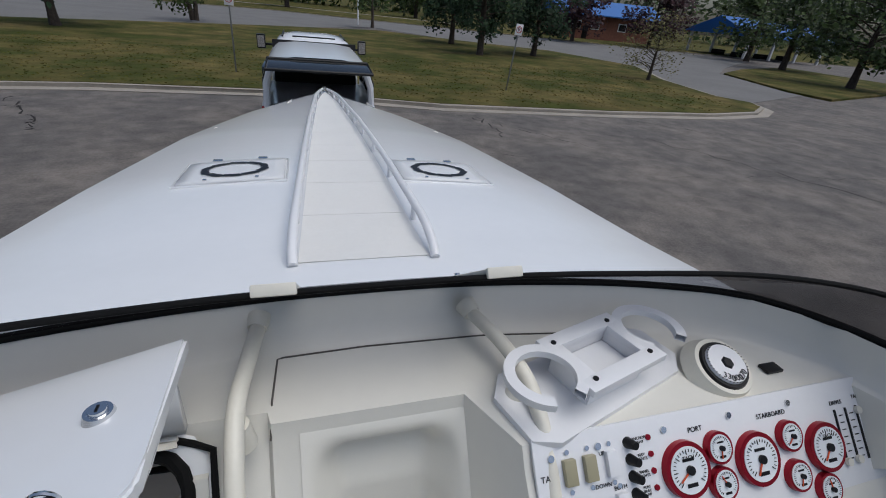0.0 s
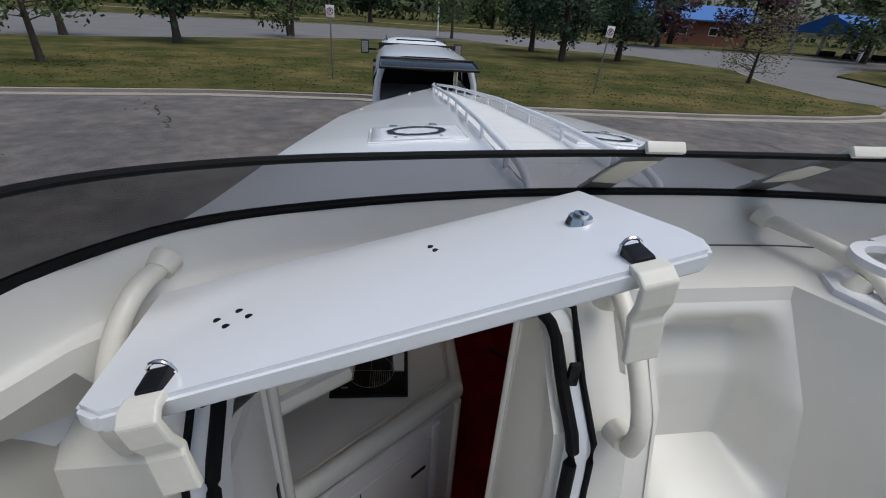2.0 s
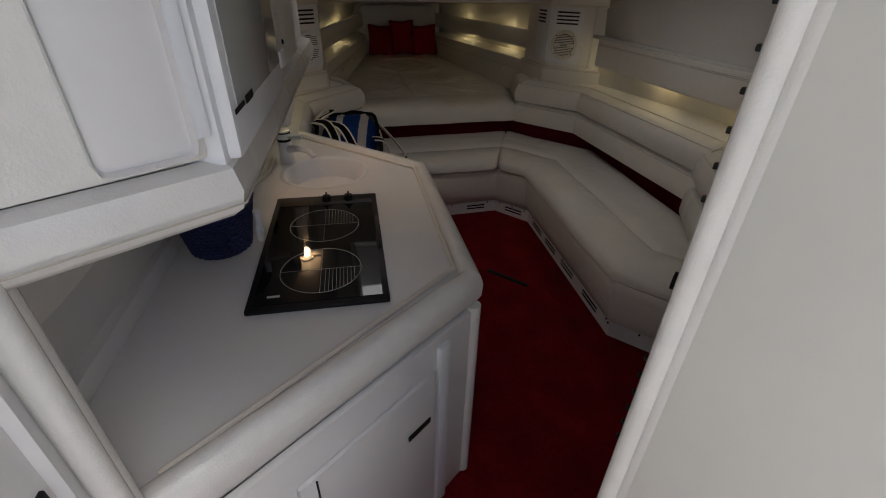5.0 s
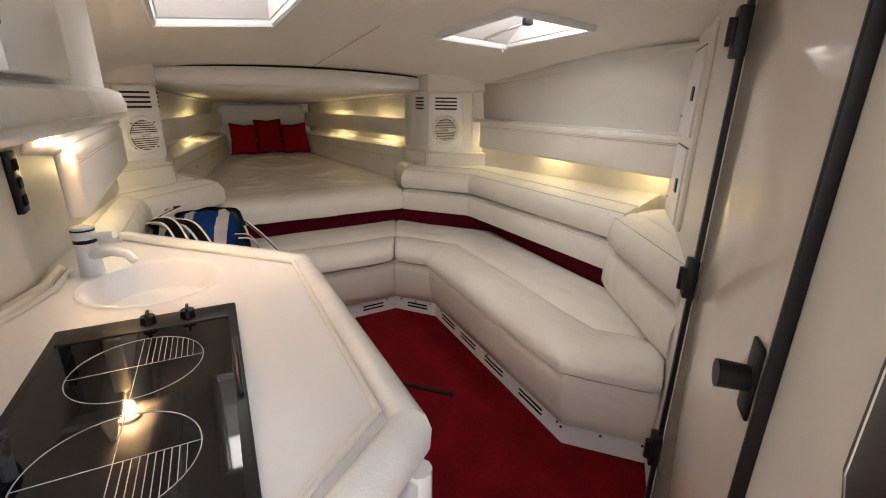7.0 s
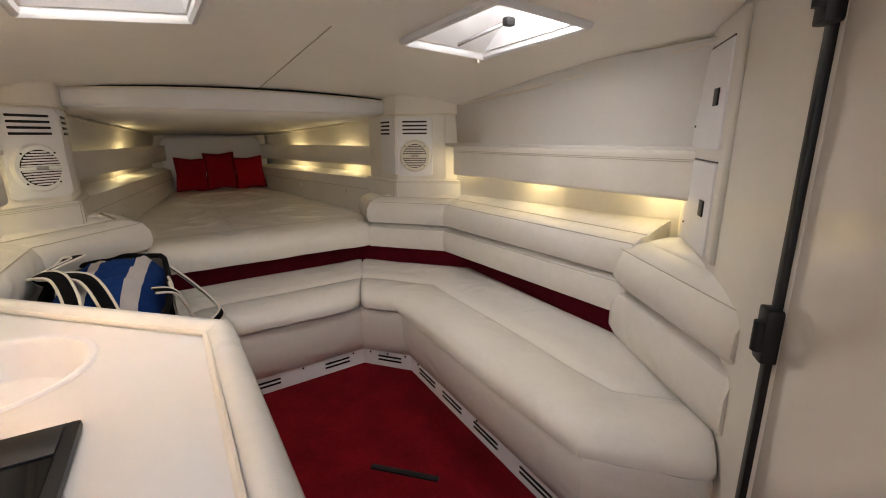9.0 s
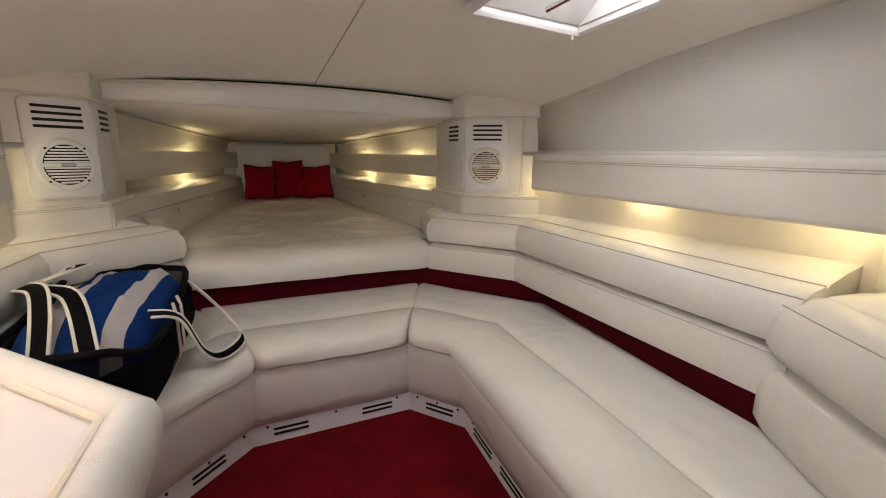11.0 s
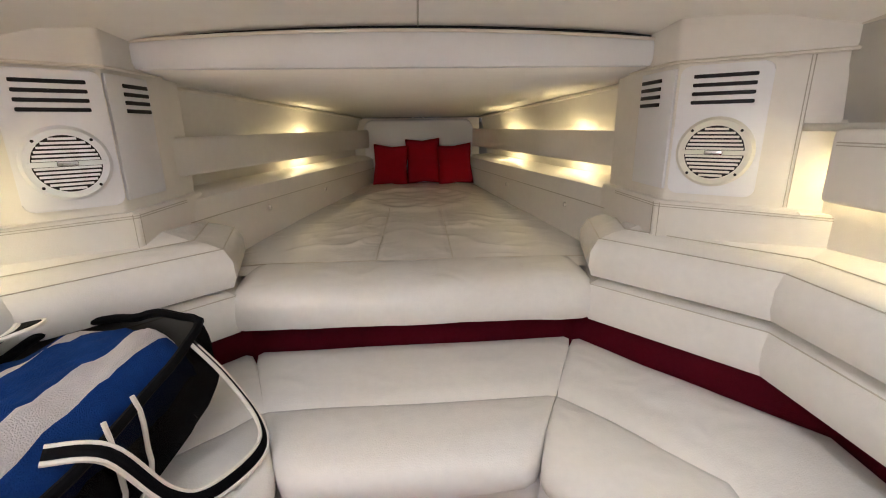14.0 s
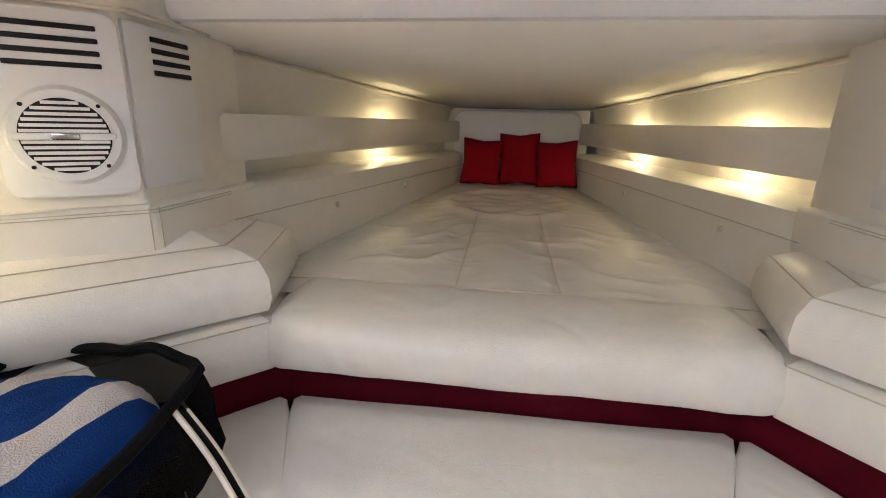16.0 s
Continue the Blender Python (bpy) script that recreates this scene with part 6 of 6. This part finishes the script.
part("cap", cyl(bmesh.new(), (0, 0, 0.105), (0, 0, 0.14), 0.028, 0.027, 24), WHITEP, fau)
part("cap_ring", cyl(bmesh.new(), (0, 0, 0.128), (0, 0, 0.133), 0.0285, 0.0285, 24), BLACK, fau)
part("spout", tube(bmesh.new(), [(0.01, -0.01, 0.06), (0.06, -0.05, 0.075), (0.1, -0.085, 0.07), (0.115, -0.1, 0.05)], [0.018, 0.015, 0.012, 0.011], 12), WHITEP, fau)
part("lever", tube(bmesh.new(), [(0.02, -0.015, 0.115), (0.075, -0.04, 0.118)], [0.008, 0.012], 10), WHITEP, fau)
part("band", cyl(bmesh.new(), (0, 0, 0.094), (0, 0, 0.106), 0.0275, 0.0275, 24), BLACK, fau)
edge = [GAL[5], GAL[0], GAL[1], GAL[2]]
EP = [(0.05, 0.935), (0.04, 0.948), (0.028, 0.957), (0.008, 0.956), (-0.006, 0.945), (-0.014, 0.92), (-0.012, 0.88), (0.0, 0.855), (0.05, 0.855)]
for i in range(3):
    part("padded_edge", sweep(bmesh.new(), edge, EP, i, i + 1), LEATHER, gal)
part("raised_lip", tube(bmesh.new(), [(x, y, 0.942) for x, y in ((-1.18, -0.235), (-0.565, 0.235), (-0.535, 1.005), (-1.0, 1.51))], 0.007, 8), PIPING, ct)
# front face: frame, door, pull slot, rivets
GK = Vector((-0.515, 0.19, 0))
GD = (Vector((-1.18, -0.293, 0)) - GK).normalized()
GM = Matrix(((GD.x, -GD.y, 0, GK.x), (GD.y, GD.x, 0, GK.y), (0, 0, 1, 0), (0, 0, 0, 1))) @ Matrix.Translation((0, 0.022, 0))
part("face_frame", box(bmesh.new(), (0.41, -0.012, 0.43), (0.82, 0.02, 0.84), 0.004, GM), LAMIN, gal)
part("corner_post", tube(bmesh.new(), [GM @ Vector((0.02, -0.01, z)) for z in (0.0, 0.4, 0.86)], 0.022, 10), LEATHER, gal)
part("trim_post", box(bmesh.new(), (0.16, 0.003, 0.45), (0.045, 0.018, 0.74), 0.008, GM), WHITEP, gal)
gd = part("cabinet_door", box(bmesh.new(), (0.405, 0.005, 0.46), (0.42, 0.014, 0.58), 0.012, GM), LAMIN, gal)
part("pull_slot", box(bmesh.new(), (0.265, 0.013, 0.59), (0.085, 0.004, 0.02), 0.001, GM @ Matrix.Rotation(0.0, 4, "Y")), BLACK, gd)
part("hinge_line", box(bmesh.new(), (0.575, 0.0125, 0.46), (0.004, 0.003, 0.56), 0, GM), BLACK, gd)
for k in range(4):
    for u in (0.545, 0.605):
        part("rivet", cyl(bmesh.new(), GM @ Vector((u, 0.01, 0.3 + k * 0.11)), GM @ Vector((u, 0.015, 0.3 + k * 0.11)), 0.005, seg=8), BLACK, gd)

# cooktop
hob = thing("cooktop", "black glass two-burner cooktop set in the counter", "cooktop")
HM = Matrix.Translation((-0.912, 0.455, 0.94)) @ Matrix.Rotation(radians(-3), 4, "Z")
part("frame", box(bmesh.new(), (0, 0, 0.004), (0.345, 0.635, 0.014), 0.005, HM), BLACK, hob)
part("glass", box(bmesh.new(), (0, -0.035, 0.0115), (0.31, 0.53, 0.003), 0, HM), GLASSBLK, hob)
part("control_strip", box(bmesh.new(), (0, 0.268, 0.012), (0.31, 0.065, 0.006), 0.002, HM), BLACK, hob)
LINE = mat("burner_print", (0.45, 0.43, 0.4), 0.5)
for y in (0.09, -0.165):
    b = part("burner_ring", tube(bmesh.new(), [HM @ Vector((0.106 * math.cos(a), y + 0.106 * math.sin(a), 0.0133)) for a in np.linspace(0, math.tau, 48, endpoint=False)], 0.0009, 4, True), LINE, hob, "printed burner ring")
    bm = bmesh.new()
    for k in range(9):
        x = 0.012 + k * 0.0095
        yy = math.sqrt(0.106 ** 2 - x * x)
        box(bm, (x, y - yy / 2 if y < 0 else y + yy / 2, 0.0133), (0.0012, yy, 0.0006), 0, HM)
    box(bm, (0, y, 0.0133), (0.212, 0.001, 0.0006), 0, HM)
    box(bm, (0, y, 0.0133), (0.001, 0.212, 0.0006), 0, HM)
    part("burner_print", bm, LINE, b)
for x in (-0.03, 0.045):
    k = part("knob", cyl(bmesh.new(), HM @ Vector((x + 0.03, 0.268, 0.014)), HM @ Vector((x + 0.03, 0.268, 0.032)), 0.016, 0.014, 20), BLACK, hob)
    part("knob_grip", box(bmesh.new(), (x + 0.03, 0.268, 0.036), (0.006, 0.03, 0.01), 0.002, HM), BLACK, k)
part("badge", box(bmesh.new(), (-0.11, -0.27, 0.0135), (0.03, 0.008, 0.001), 0, HM), LINE, hob)
part("side_handle", tube(bmesh.new(), [HM @ Vector(p) for p in ((0.163, 0.12, 0.014), (0.163, 0.1, 0.022), (0.163, -0.06, 0.022), (0.163, -0.08, 0.014))], 0.005, 8), BLACK, hob)

# corner unit behind the sink with outlet
unit = thing("galley_corner_unit", "beige moulded corner unit behind the sink", "corner unit")
CU = [(-1.34, 0.7), (-1.28, 0.84), (-1.21, 0.97), (-1.165, 1.1), (-1.16, 1.25), (-1.28, 1.33)]
part("unit_body", prism(bmesh.new(), CU, 0.93, 1.4, 0.02), VINYL, unit)
part("foot_moulding", tube(bmesh.new(), [(x + 0.02, y - 0.01, 0.945) for x, y in CU[:5]], 0.016, 8), PIPING, unit)
part("foot_moulding", tube(bmesh.new(), [(x + 0.045, y - 0.02, 0.942) for x, y in CU[:5]], 0.009, 8), PIPING, unit)
ou = part("outlet", boxed((-1.158, 1.16, 1.21), (0.018, 0.055, 0.155), 0.004), BLACK, unit)
for z in (1.165, 1.21, 1.255):
    part("socket", boxed((-1.148, 1.16, z), (0.006, 0.03, 0.028), 0.003), GASKET, ou)
bs = thing("backsplash", "grey window strip and white ledge behind the counter", "backsplash", kind="structure")
part("ledge", prism(bmesh.new(), [(-1.42, -0.4), (-1.36, -0.4), (-1.31, 0.75), (-1.35, 0.75)], 0.935, 0.99, 0.008), LAMIN, bs)
part("hull_lining", prism(bmesh.new(), [(-1.43, -0.6), (-1.41, -0.6), (-1.27, 1.65), (-1.29, 1.65)], 0.4, 1.66), GREYWALL, bs)

# basket on the counter
bas = thing("basket", "navy blue woven basket with odds and ends", "basket", loc=(-1.205, 0.5, 0.937))
NAVYW = mat("navy_wicker", (0.012, 0.018, 0.07), 0.6, vary=0.3, scale=40)
for k in range(13):
    r = 0.078 + 0.0022 * k
    z = 0.008 + 0.0115 * k
    n = 60
    part("woven_band", tube(bmesh.new(), [((r + 0.0028 * (1 if (i + k) % 2 else -1)) * math.cos(i * math.tau / n), (r + 0.0028 * (1 if (i + k) % 2 else -1)) * math.sin(i * math.tau / n), z) for i in range(n)], 0.0062, 5, True), NAVYW, bas)
part("rim", tube(bmesh.new(), [(0.107 * math.cos(a), 0.107 * math.sin(a), 0.158) for a in np.linspace(0, math.tau, 40, endpoint=False)], 0.009, 8, True), NAVYW, bas)
part("basket_base", cyl(bmesh.new(), (0, 0, 0), (0, 0, 0.006), 0.078), NAVYW, bas)
part("handle", tube(bmesh.new(), [(-0.1, 0, 0.15), (-0.08, -0.02, 0.21), (0, -0.03, 0.225), (0.08, -0.02, 0.2), (0.1, 0, 0.15)], 0.007, 8), BLACK, bas)
an = part("anchor_ornament", tube(bmesh.new(), [(0.113, -0.03, 0.05), (0.116, -0.02, 0.085), (0.118, -0.03, 0.12)], 0.01, 8), WHITEP, bas, "white anchor ornament")
part("ornament_loop", tube(bmesh.new(), [(0.118, -0.03 + 0.02 * math.cos(a), 0.055 + 0.024 * math.sin(a)) for a in np.linspace(0, math.tau, 16, endpoint=False)], 0.009, 8, True), WHITEP, an)
LIME = mat("lime_plastic", (0.22, 0.42, 0.03), 0.4)
FILM = mat("crumpled_clear_bag", (0.55, 0.55, 0.56), 0.25)
part("green_disc", cyl(bmesh.new(), (0.02, 0.03, 0.19), (0.03, 0.035, 0.205), 0.035), LIME, bas)
bm = bmesh.new()
bmesh.ops.create_icosphere(bm, subdivisions=3, radius=0.06, matrix=Matrix.Translation((-0.035, -0.02, 0.16)))
for v in bm.verts:
    v.co += Vector((noise.noise(v.co * 30), noise.noise(v.co * 31 + Vector((5, 0, 0))), noise.noise(v.co * 29))) * 0.02
part("plastic_bag", bm, FILM, bas, smooth=False)
part("pen", tube(bmesh.new(), [(0.06, 0.0, 0.1), (0.075, -0.01, 0.2)], 0.006, 8), NAVYW, bas)
part("bottle", cyl(bmesh.new(), (0.0, 0.05, 0.05), (0.0, 0.05, 0.19), 0.022, 0.018), WHITEP, bas)

# upper cabinet with microwave
up = thing("upper_cabinet", "white upper galley cabinet with padded leather rail", "cabinet")
UP = [(-0.975, -0.19), (-0.9, 1.1), (-1.3, 1.12), (-1.4, -0.5), (-1.23, -0.36)]
UI = [(-1.0, -0.17), (-0.925, 1.08), (-1.29, 1.1), (-1.39, -0.48), (-1.24, -0.335)]
part("carcass", prism(bmesh.new(), UI, 1.39, 1.77, 0.0), LAMIN, up)
RP = [(0.06, 1.36), (0.01, 1.362), (-0.006, 1.375), (-0.012, 1.4), (-0.004, 1.428), (0.015, 1.438), (0.03, 1.434), (0.06, 1.436)]
rail = [UP[4], UP[0], UP[1], (-1.3, 1.11)]
for i in range(3):
    part("padded_rail", sweep(bmesh.new(), rail, RP, i, i + 1), LEATHER, up)
part("rail_stitch", tube(bmesh.new(), [(x, y, 1.385) for x, y in ((-1.226, -0.373), (-0.963, -0.198), (-0.888, 1.1))], 0.0015, 5), SEAM, up)
part("underside", prism(bmesh.new(), UI, 1.375, 1.388), LAMIN, up)
EMD = (Vector((-0.925, 1.08, 0)) - Vector((-1.0, -0.17, 0))).normalized()
EM = Matrix(((EMD.x, EMD.y, 0, -1.0), (EMD.y, -EMD.x, 0, -0.17), (0, 0, 1, 0), (0, 0, 0, 1)))
OVENGL = mat("pale_grey_oven_glass", (0.42, 0.43, 0.42), 0.07)
mw = thing("microwave", "white microwave oven built into the upper cabinet", "microwave")
part("case", box(bmesh.new(), (0.26, 0.0, 1.59), (0.56, 0.05, 0.33), 0.008, EM), WHITEP, mw)
dr = part("oven_door", box(bmesh.new(), (0.2, 0.028, 1.59), (0.41, 0.025, 0.315), 0.008, EM), WHITEP, mw)
part("door_glass", box(bmesh.new(), (0.2, 0.041, 1.61), (0.37, 0.003, 0.25), 0.001, EM), OVENGL, dr, "pale grey oven door glass")
part("keypad", box(bmesh.new(), (0.47, 0.028, 1.6), (0.09, 0.012, 0.28), 0.004, EM), LAMIN, mw)
for k in range(4):
    for u in (0.45, 0.475, 0.5):
        part("key", box(bmesh.new(), (u, 0.035, 1.56 + k * 0.035), (0.012, 0.002, 0.01), 0.001, EM), GREYWALL, mw)
part("release_button", box(bmesh.new(), (0.47, 0.033, 1.48), (0.06, 0.012, 0.03), 0.003, EM), WHITEP, mw)
for u, w, hh in ((0.02, 0.05, 0.006), (0.08, 0.045, 0.01)):
    part("maker_bar", box(bmesh.new(), (u, 0.0435, 1.49), (w, 0.001, hh), 0, EM), GASKET, mw)
sd = part("side_door", box(bmesh.new(), (0.72, 0.015, 1.6), (0.28, 0.02, 0.31), 0.006, EM), LAMIN, up)
part("latch", box(bmesh.new(), (0.7, 0.027, 1.63), (0.04, 0.006, 0.04), 0.002, EM), BLACK, sd)
for k in (-0.1, 0.1):
    part("rivet", cyl(bmesh.new(), EM @ Vector((0.57, 0.02, 1.6 + k)), EM @ Vector((0.57, 0.03, 1.6 + k)), 0.005, seg=8), BLACK, sd)
FD = (Vector((-1.24, -0.335, 0)) - Vector((-1.0, -0.17, 0))).normalized()
FM = Matrix(((FD.x, -FD.y, 0, -1.0), (FD.y, FD.x, 0, -0.17), (0, 0, 1, 0), (0, 0, 0, 1)))
eg = part("end_pad", box(bmesh.new(), (0.14, 0.012, 1.61), (0.27, 0.025, 0.34), 0.012, FM), LEATHER, up)
part("inset_panel", box(bmesh.new(), (0.07, 0.026, 1.6), (0.1, 0.008, 0.3), 0.015, FM), LAMIN, eg)
part("end_handle", box(bmesh.new(), (0.012, 0.03, 1.6), (0.018, 0.012, 0.26), 0.003, FM), WHITEP, eg)
BULB = mat("lamp_lens", (1, 0.85, 0.6), 0.4)
BULB.node_tree.nodes["Principled BSDF"].inputs["Emission Color"].default_value = (1, 0.62, 0.3, 1)
BULB.node_tree.nodes["Principled BSDF"].inputs["Emission Strength"].default_value = 3
gl = thing("galley_downlight", "small warm downlight under the upper cabinet", "lamp")
part("housing", cyl(bmesh.new(), (-1.03, 1.04, 1.376), (-1.03, 1.04, 1.366), 0.035, 0.03, 20), WHITEP, gl)
part("lens", cyl(bmesh.new(), (-1.03, 1.04, 1.367), (-1.03, 1.04, 1.361), 0.02, 0.018, 16), BULB, gl)
lamp("galley_light", "POINT", Matrix.Translation((-1.03, 1.04, 1.34)), 0.6, (1.0, 0.62, 0.32), radius=0.02)

# port entry wall with stereo
ew = thing("entry_wall", "white entry side panel with padded corner post", "wall", kind="structure")
prism(bm := bmesh.new(), [(0.895, 0), (0.89, 0.4), (0.84, 1.37), (0.745, 1.77), (0.63, 1.9), (0.29, 1.9), (0.29, 0)], -1.235, -1.195, 0, 2, Matrix(((0, 0, 1, 0), (-1, 0, 0, 0), (0, 1, 0, 0), (0, 0, 0, 1))))
part("wall_panel", bm, LAMIN, ew, smooth=False)
for k in range(2):
    part("corner_roll", tube(bmesh.new(), [(-1.19 + 0.012 * k, -0.3 - 0.03 * k, z) for z in (0, 0.5, 1.0, 1.88)], 0.018, 10), LEATHER, ew)
pdn = part("access_door", boxed((-1.193, -0.52, 1.0), (0.012, 0.3, 1.2), 0.02), LAMIN, ew)
part("pull_slot", box(bmesh.new(), (-1.185, -0.4, 1.12), (0.006, 0.02, 0.09), 0.002, None), BLACK, pdn)
for k in range(6):
    part("rivet", cyl(bmesh.new(), (-1.19, -0.63, 0.7 + k * 0.12), (-1.182, -0.63, 0.7 + k * 0.12), 0.005, seg=8), BLACK, pdn)
ste = thing("stereo", "black stereo head unit in the entry panel", "stereo")
SM = Matrix.Translation((-1.19, -0.56, 1.745))
part("fascia", box(bmesh.new(), (0, 0, 0), (0.02, 0.22, 0.075), 0.006, SM), BLACK, ste)
part("screen", box(bmesh.new(), (0.011, 0.03, 0.012), (0.003, 0.12, 0.03), 0, SM), GLASSBLK, ste)
part("dial", cyl(bmesh.new(), SM @ Vector((0.008, -0.06, -0.005)), SM @ Vector((0.028, -0.06, -0.005)), 0.02, 0.018, 20), CHROME, ste)
for k in range(4):
    part("button", box(bmesh.new(), (0.012, -0.02 + k * 0.032, -0.022), (0.005, 0.02, 0.01), 0.002, SM), GASKET, ste)

# mesh bag with towels on the settee
MESH = mat("black_mesh_fabric", (0.003, 0.003, 0.0035), 0.85, vary=0.3, scale=60, bump=0.5, bscale=500, spec=0.08)
BLUET = mat("blue_terry", (0.01, 0.045, 0.2), 0.95, vary=0.2, scale=25, bump=0.8, bscale=350, spec=0.1)
WHITET = mat("white_terry", (0.62, 0.58, 0.57), 0.95, vary=0.08, scale=25, bump=0.8, bscale=350, spec=0.1)
MESH.node_tree.nodes["Principled BSDF"].inputs["Alpha"].default_value = 0.88
BINDING = mat("black_webbing", (0.004, 0.004, 0.005), 0.8, vary=0.2, scale=40, bump=0.3, bscale=600, spec=0.1)
bag = thing("mesh_bag", "black mesh beach bag full of towels with white-trimmed straps", "bag", loc=(-0.765, 1.975, 0.586))
BR = Matrix.Rotation(radians(-2), 4, "Z")


def bag_ring(a, z):
    """Outline of the bag at angle a and height z from 0 to 1."""
    w, d = 0.185 + 0.015 * math.sin(z * 3), 0.325 + 0.015 * math.sin(z * 3)
    c, s = math.cos(a), math.sin(a)
    k = (abs(c) ** 9 + abs(s) ** 9) ** (-1 / 9)
    n = 1 + 0.05 * noise.noise(Vector((c * 2.2, s * 2.2, z * 3)))
    return Vector((w * c * k * n, d * s * k * n, 0))


AN = np.linspace(0, math.tau, 57)


def bag_top(a):
    return 0.228 + 0.042 * max(-0.7, min(0.7, math.sin(a))) - 0.018 * max(0, math.cos(a)) ** 2 + 0.012 * max(0, math.cos(a - 1.05)) ** 12 + 0.008 * noise.noise(Vector((3 * math.cos(a), 3 * math.sin(a), 5)))


rows = []
for k in np.linspace(0, 1, 12):
    rows.append([BR @ (bag_ring(a, k) * (0.86 + 0.14 * min(1, k * 3)) + Vector((0, 0, bag_top(a) * k + 0.012 * noise.noise(Vector((math.cos(a) * 4, math.sin(a) * 4, k * 6)))))) for a in AN])
part("bag_body", grid(bmesh.new(), rows), MESH, bag)
part("bag_bottom", prism(bmesh.new(), [tuple((BR @ (bag_ring(a, 0) * 0.85)).to_2d()) for a in AN[:-1]], -0.008, 0.004), MESH, bag)
part("rim_binding", tube(bmesh.new(), [BR @ (bag_ring(a, 1) + Vector((0, 0, bag_top(a)))) for a in AN[:-1]], 0.011, 8, True), BINDING, bag)
edges = [-1.0, -0.45, -0.15, 0.42, 0.7, 1.0]
for i in range(5):
    rows = []
    for u in np.linspace(edges[i], edges[i + 1], 10):
        r = []
        for v in np.linspace(-1, 1, 22):
            uu, vv = u * 0.17, v * 0.29 * math.sqrt(max(0.05, 1 - 0.55 * u * u))
            h = 0.13 + 0.025 * v + 0.155 * ((1 - abs(u) ** 4) * (1 - abs(v) ** 4)) ** 0.7 + 0.035 * noise.noise(Vector((u * 2.2, v * 1.8, 1))) + 0.022 * abs(noise.noise(Vector((u * 5 + v, v * 4, 3))))
            r.append(BR @ Vector((uu + 0.03 * v, vv, h)))
        rows.append(r)
    part("towel", grid(bmesh.new(), rows), BLUET if i % 2 == 0 else WHITET, bag, "striped blue and white terry towel")


def strap(pts, width):
    P = [Vector(p) for p in pts]
    n = len(P)
    L, R, M_ = [], [], []
    for i, p in enumerate(P):
        t = (P[min(n - 1, i + 1)] - P[max(0, i - 1)]).normalized()
        w = t.cross(p - Vector((0, 0, -0.2))).normalized() * width / 2
        L.append(p + w), R.append(p - w), M_.append(p + Vector((0, 0, 0.001)))
    s = thick(part("strap", grid(bmesh.new(), [L, M_, R]), BINDING, bag), 0.003, 0)
    for E_ in (L, R):
        part("strap_trim", tube(bmesh.new(), E_, 0.0048, 6), STITCH, s)


def curve(ctrl, n=7):
    P = [Vector(p) for p in ctrl]
    out = []
    for i in range(len(P) - 1):
        a, b, c, d = P[max(0, i - 1)], P[i], P[i + 1], P[min(len(P) - 1, i + 2)]
        for k in range(n):
            t = k / n
            out.append(0.5 * ((2 * b) + (c - a) * t + (2 * a - 5 * b + 4 * c - d) * t * t + (3 * b - a - 3 * c + d) * t ** 3))
    return out + [P[-1]]


strap(curve([(-0.18, 0.1, 0.25), (-0.19, -0.02, 0.31), (-0.12, -0.12, 0.325), (-0.08, -0.24, 0.28), (-0.07, -0.32, 0.2)]), 0.042)
strap(curve([(0.03, -0.32, 0.2), (-0.04, -0.15, 0.31), (-0.17, -0.02, 0.31), (-0.08, 0.1, 0.335), (-0.13, 0.17, 0.32), (-0.2, 0.12, 0.27)]), 0.042)
strap(curve([(0.14, -0.16, 0.235), (0.21, -0.12, 0.2), (0.26, -0.07, 0.06), (0.31, -0.02, 0.012), (0.37, 0.09, 0.016), (0.35, 0.16, 0.05), (0.27, 0.2, 0.15), (0.19, 0.22, 0.235)]), 0.03)
for d in (-0.1, 0.13):
    part("side_trim", tube(bmesh.new(), [BR @ (bag_ring(radians(-8) + d, k) * (0.87 + 0.14 * min(1, k * 3)) * 1.01 + Vector((0, 0, 0.24 * k))) for k in np.linspace(0, 1, 9)], 0.005, 6), STITCH, bag)
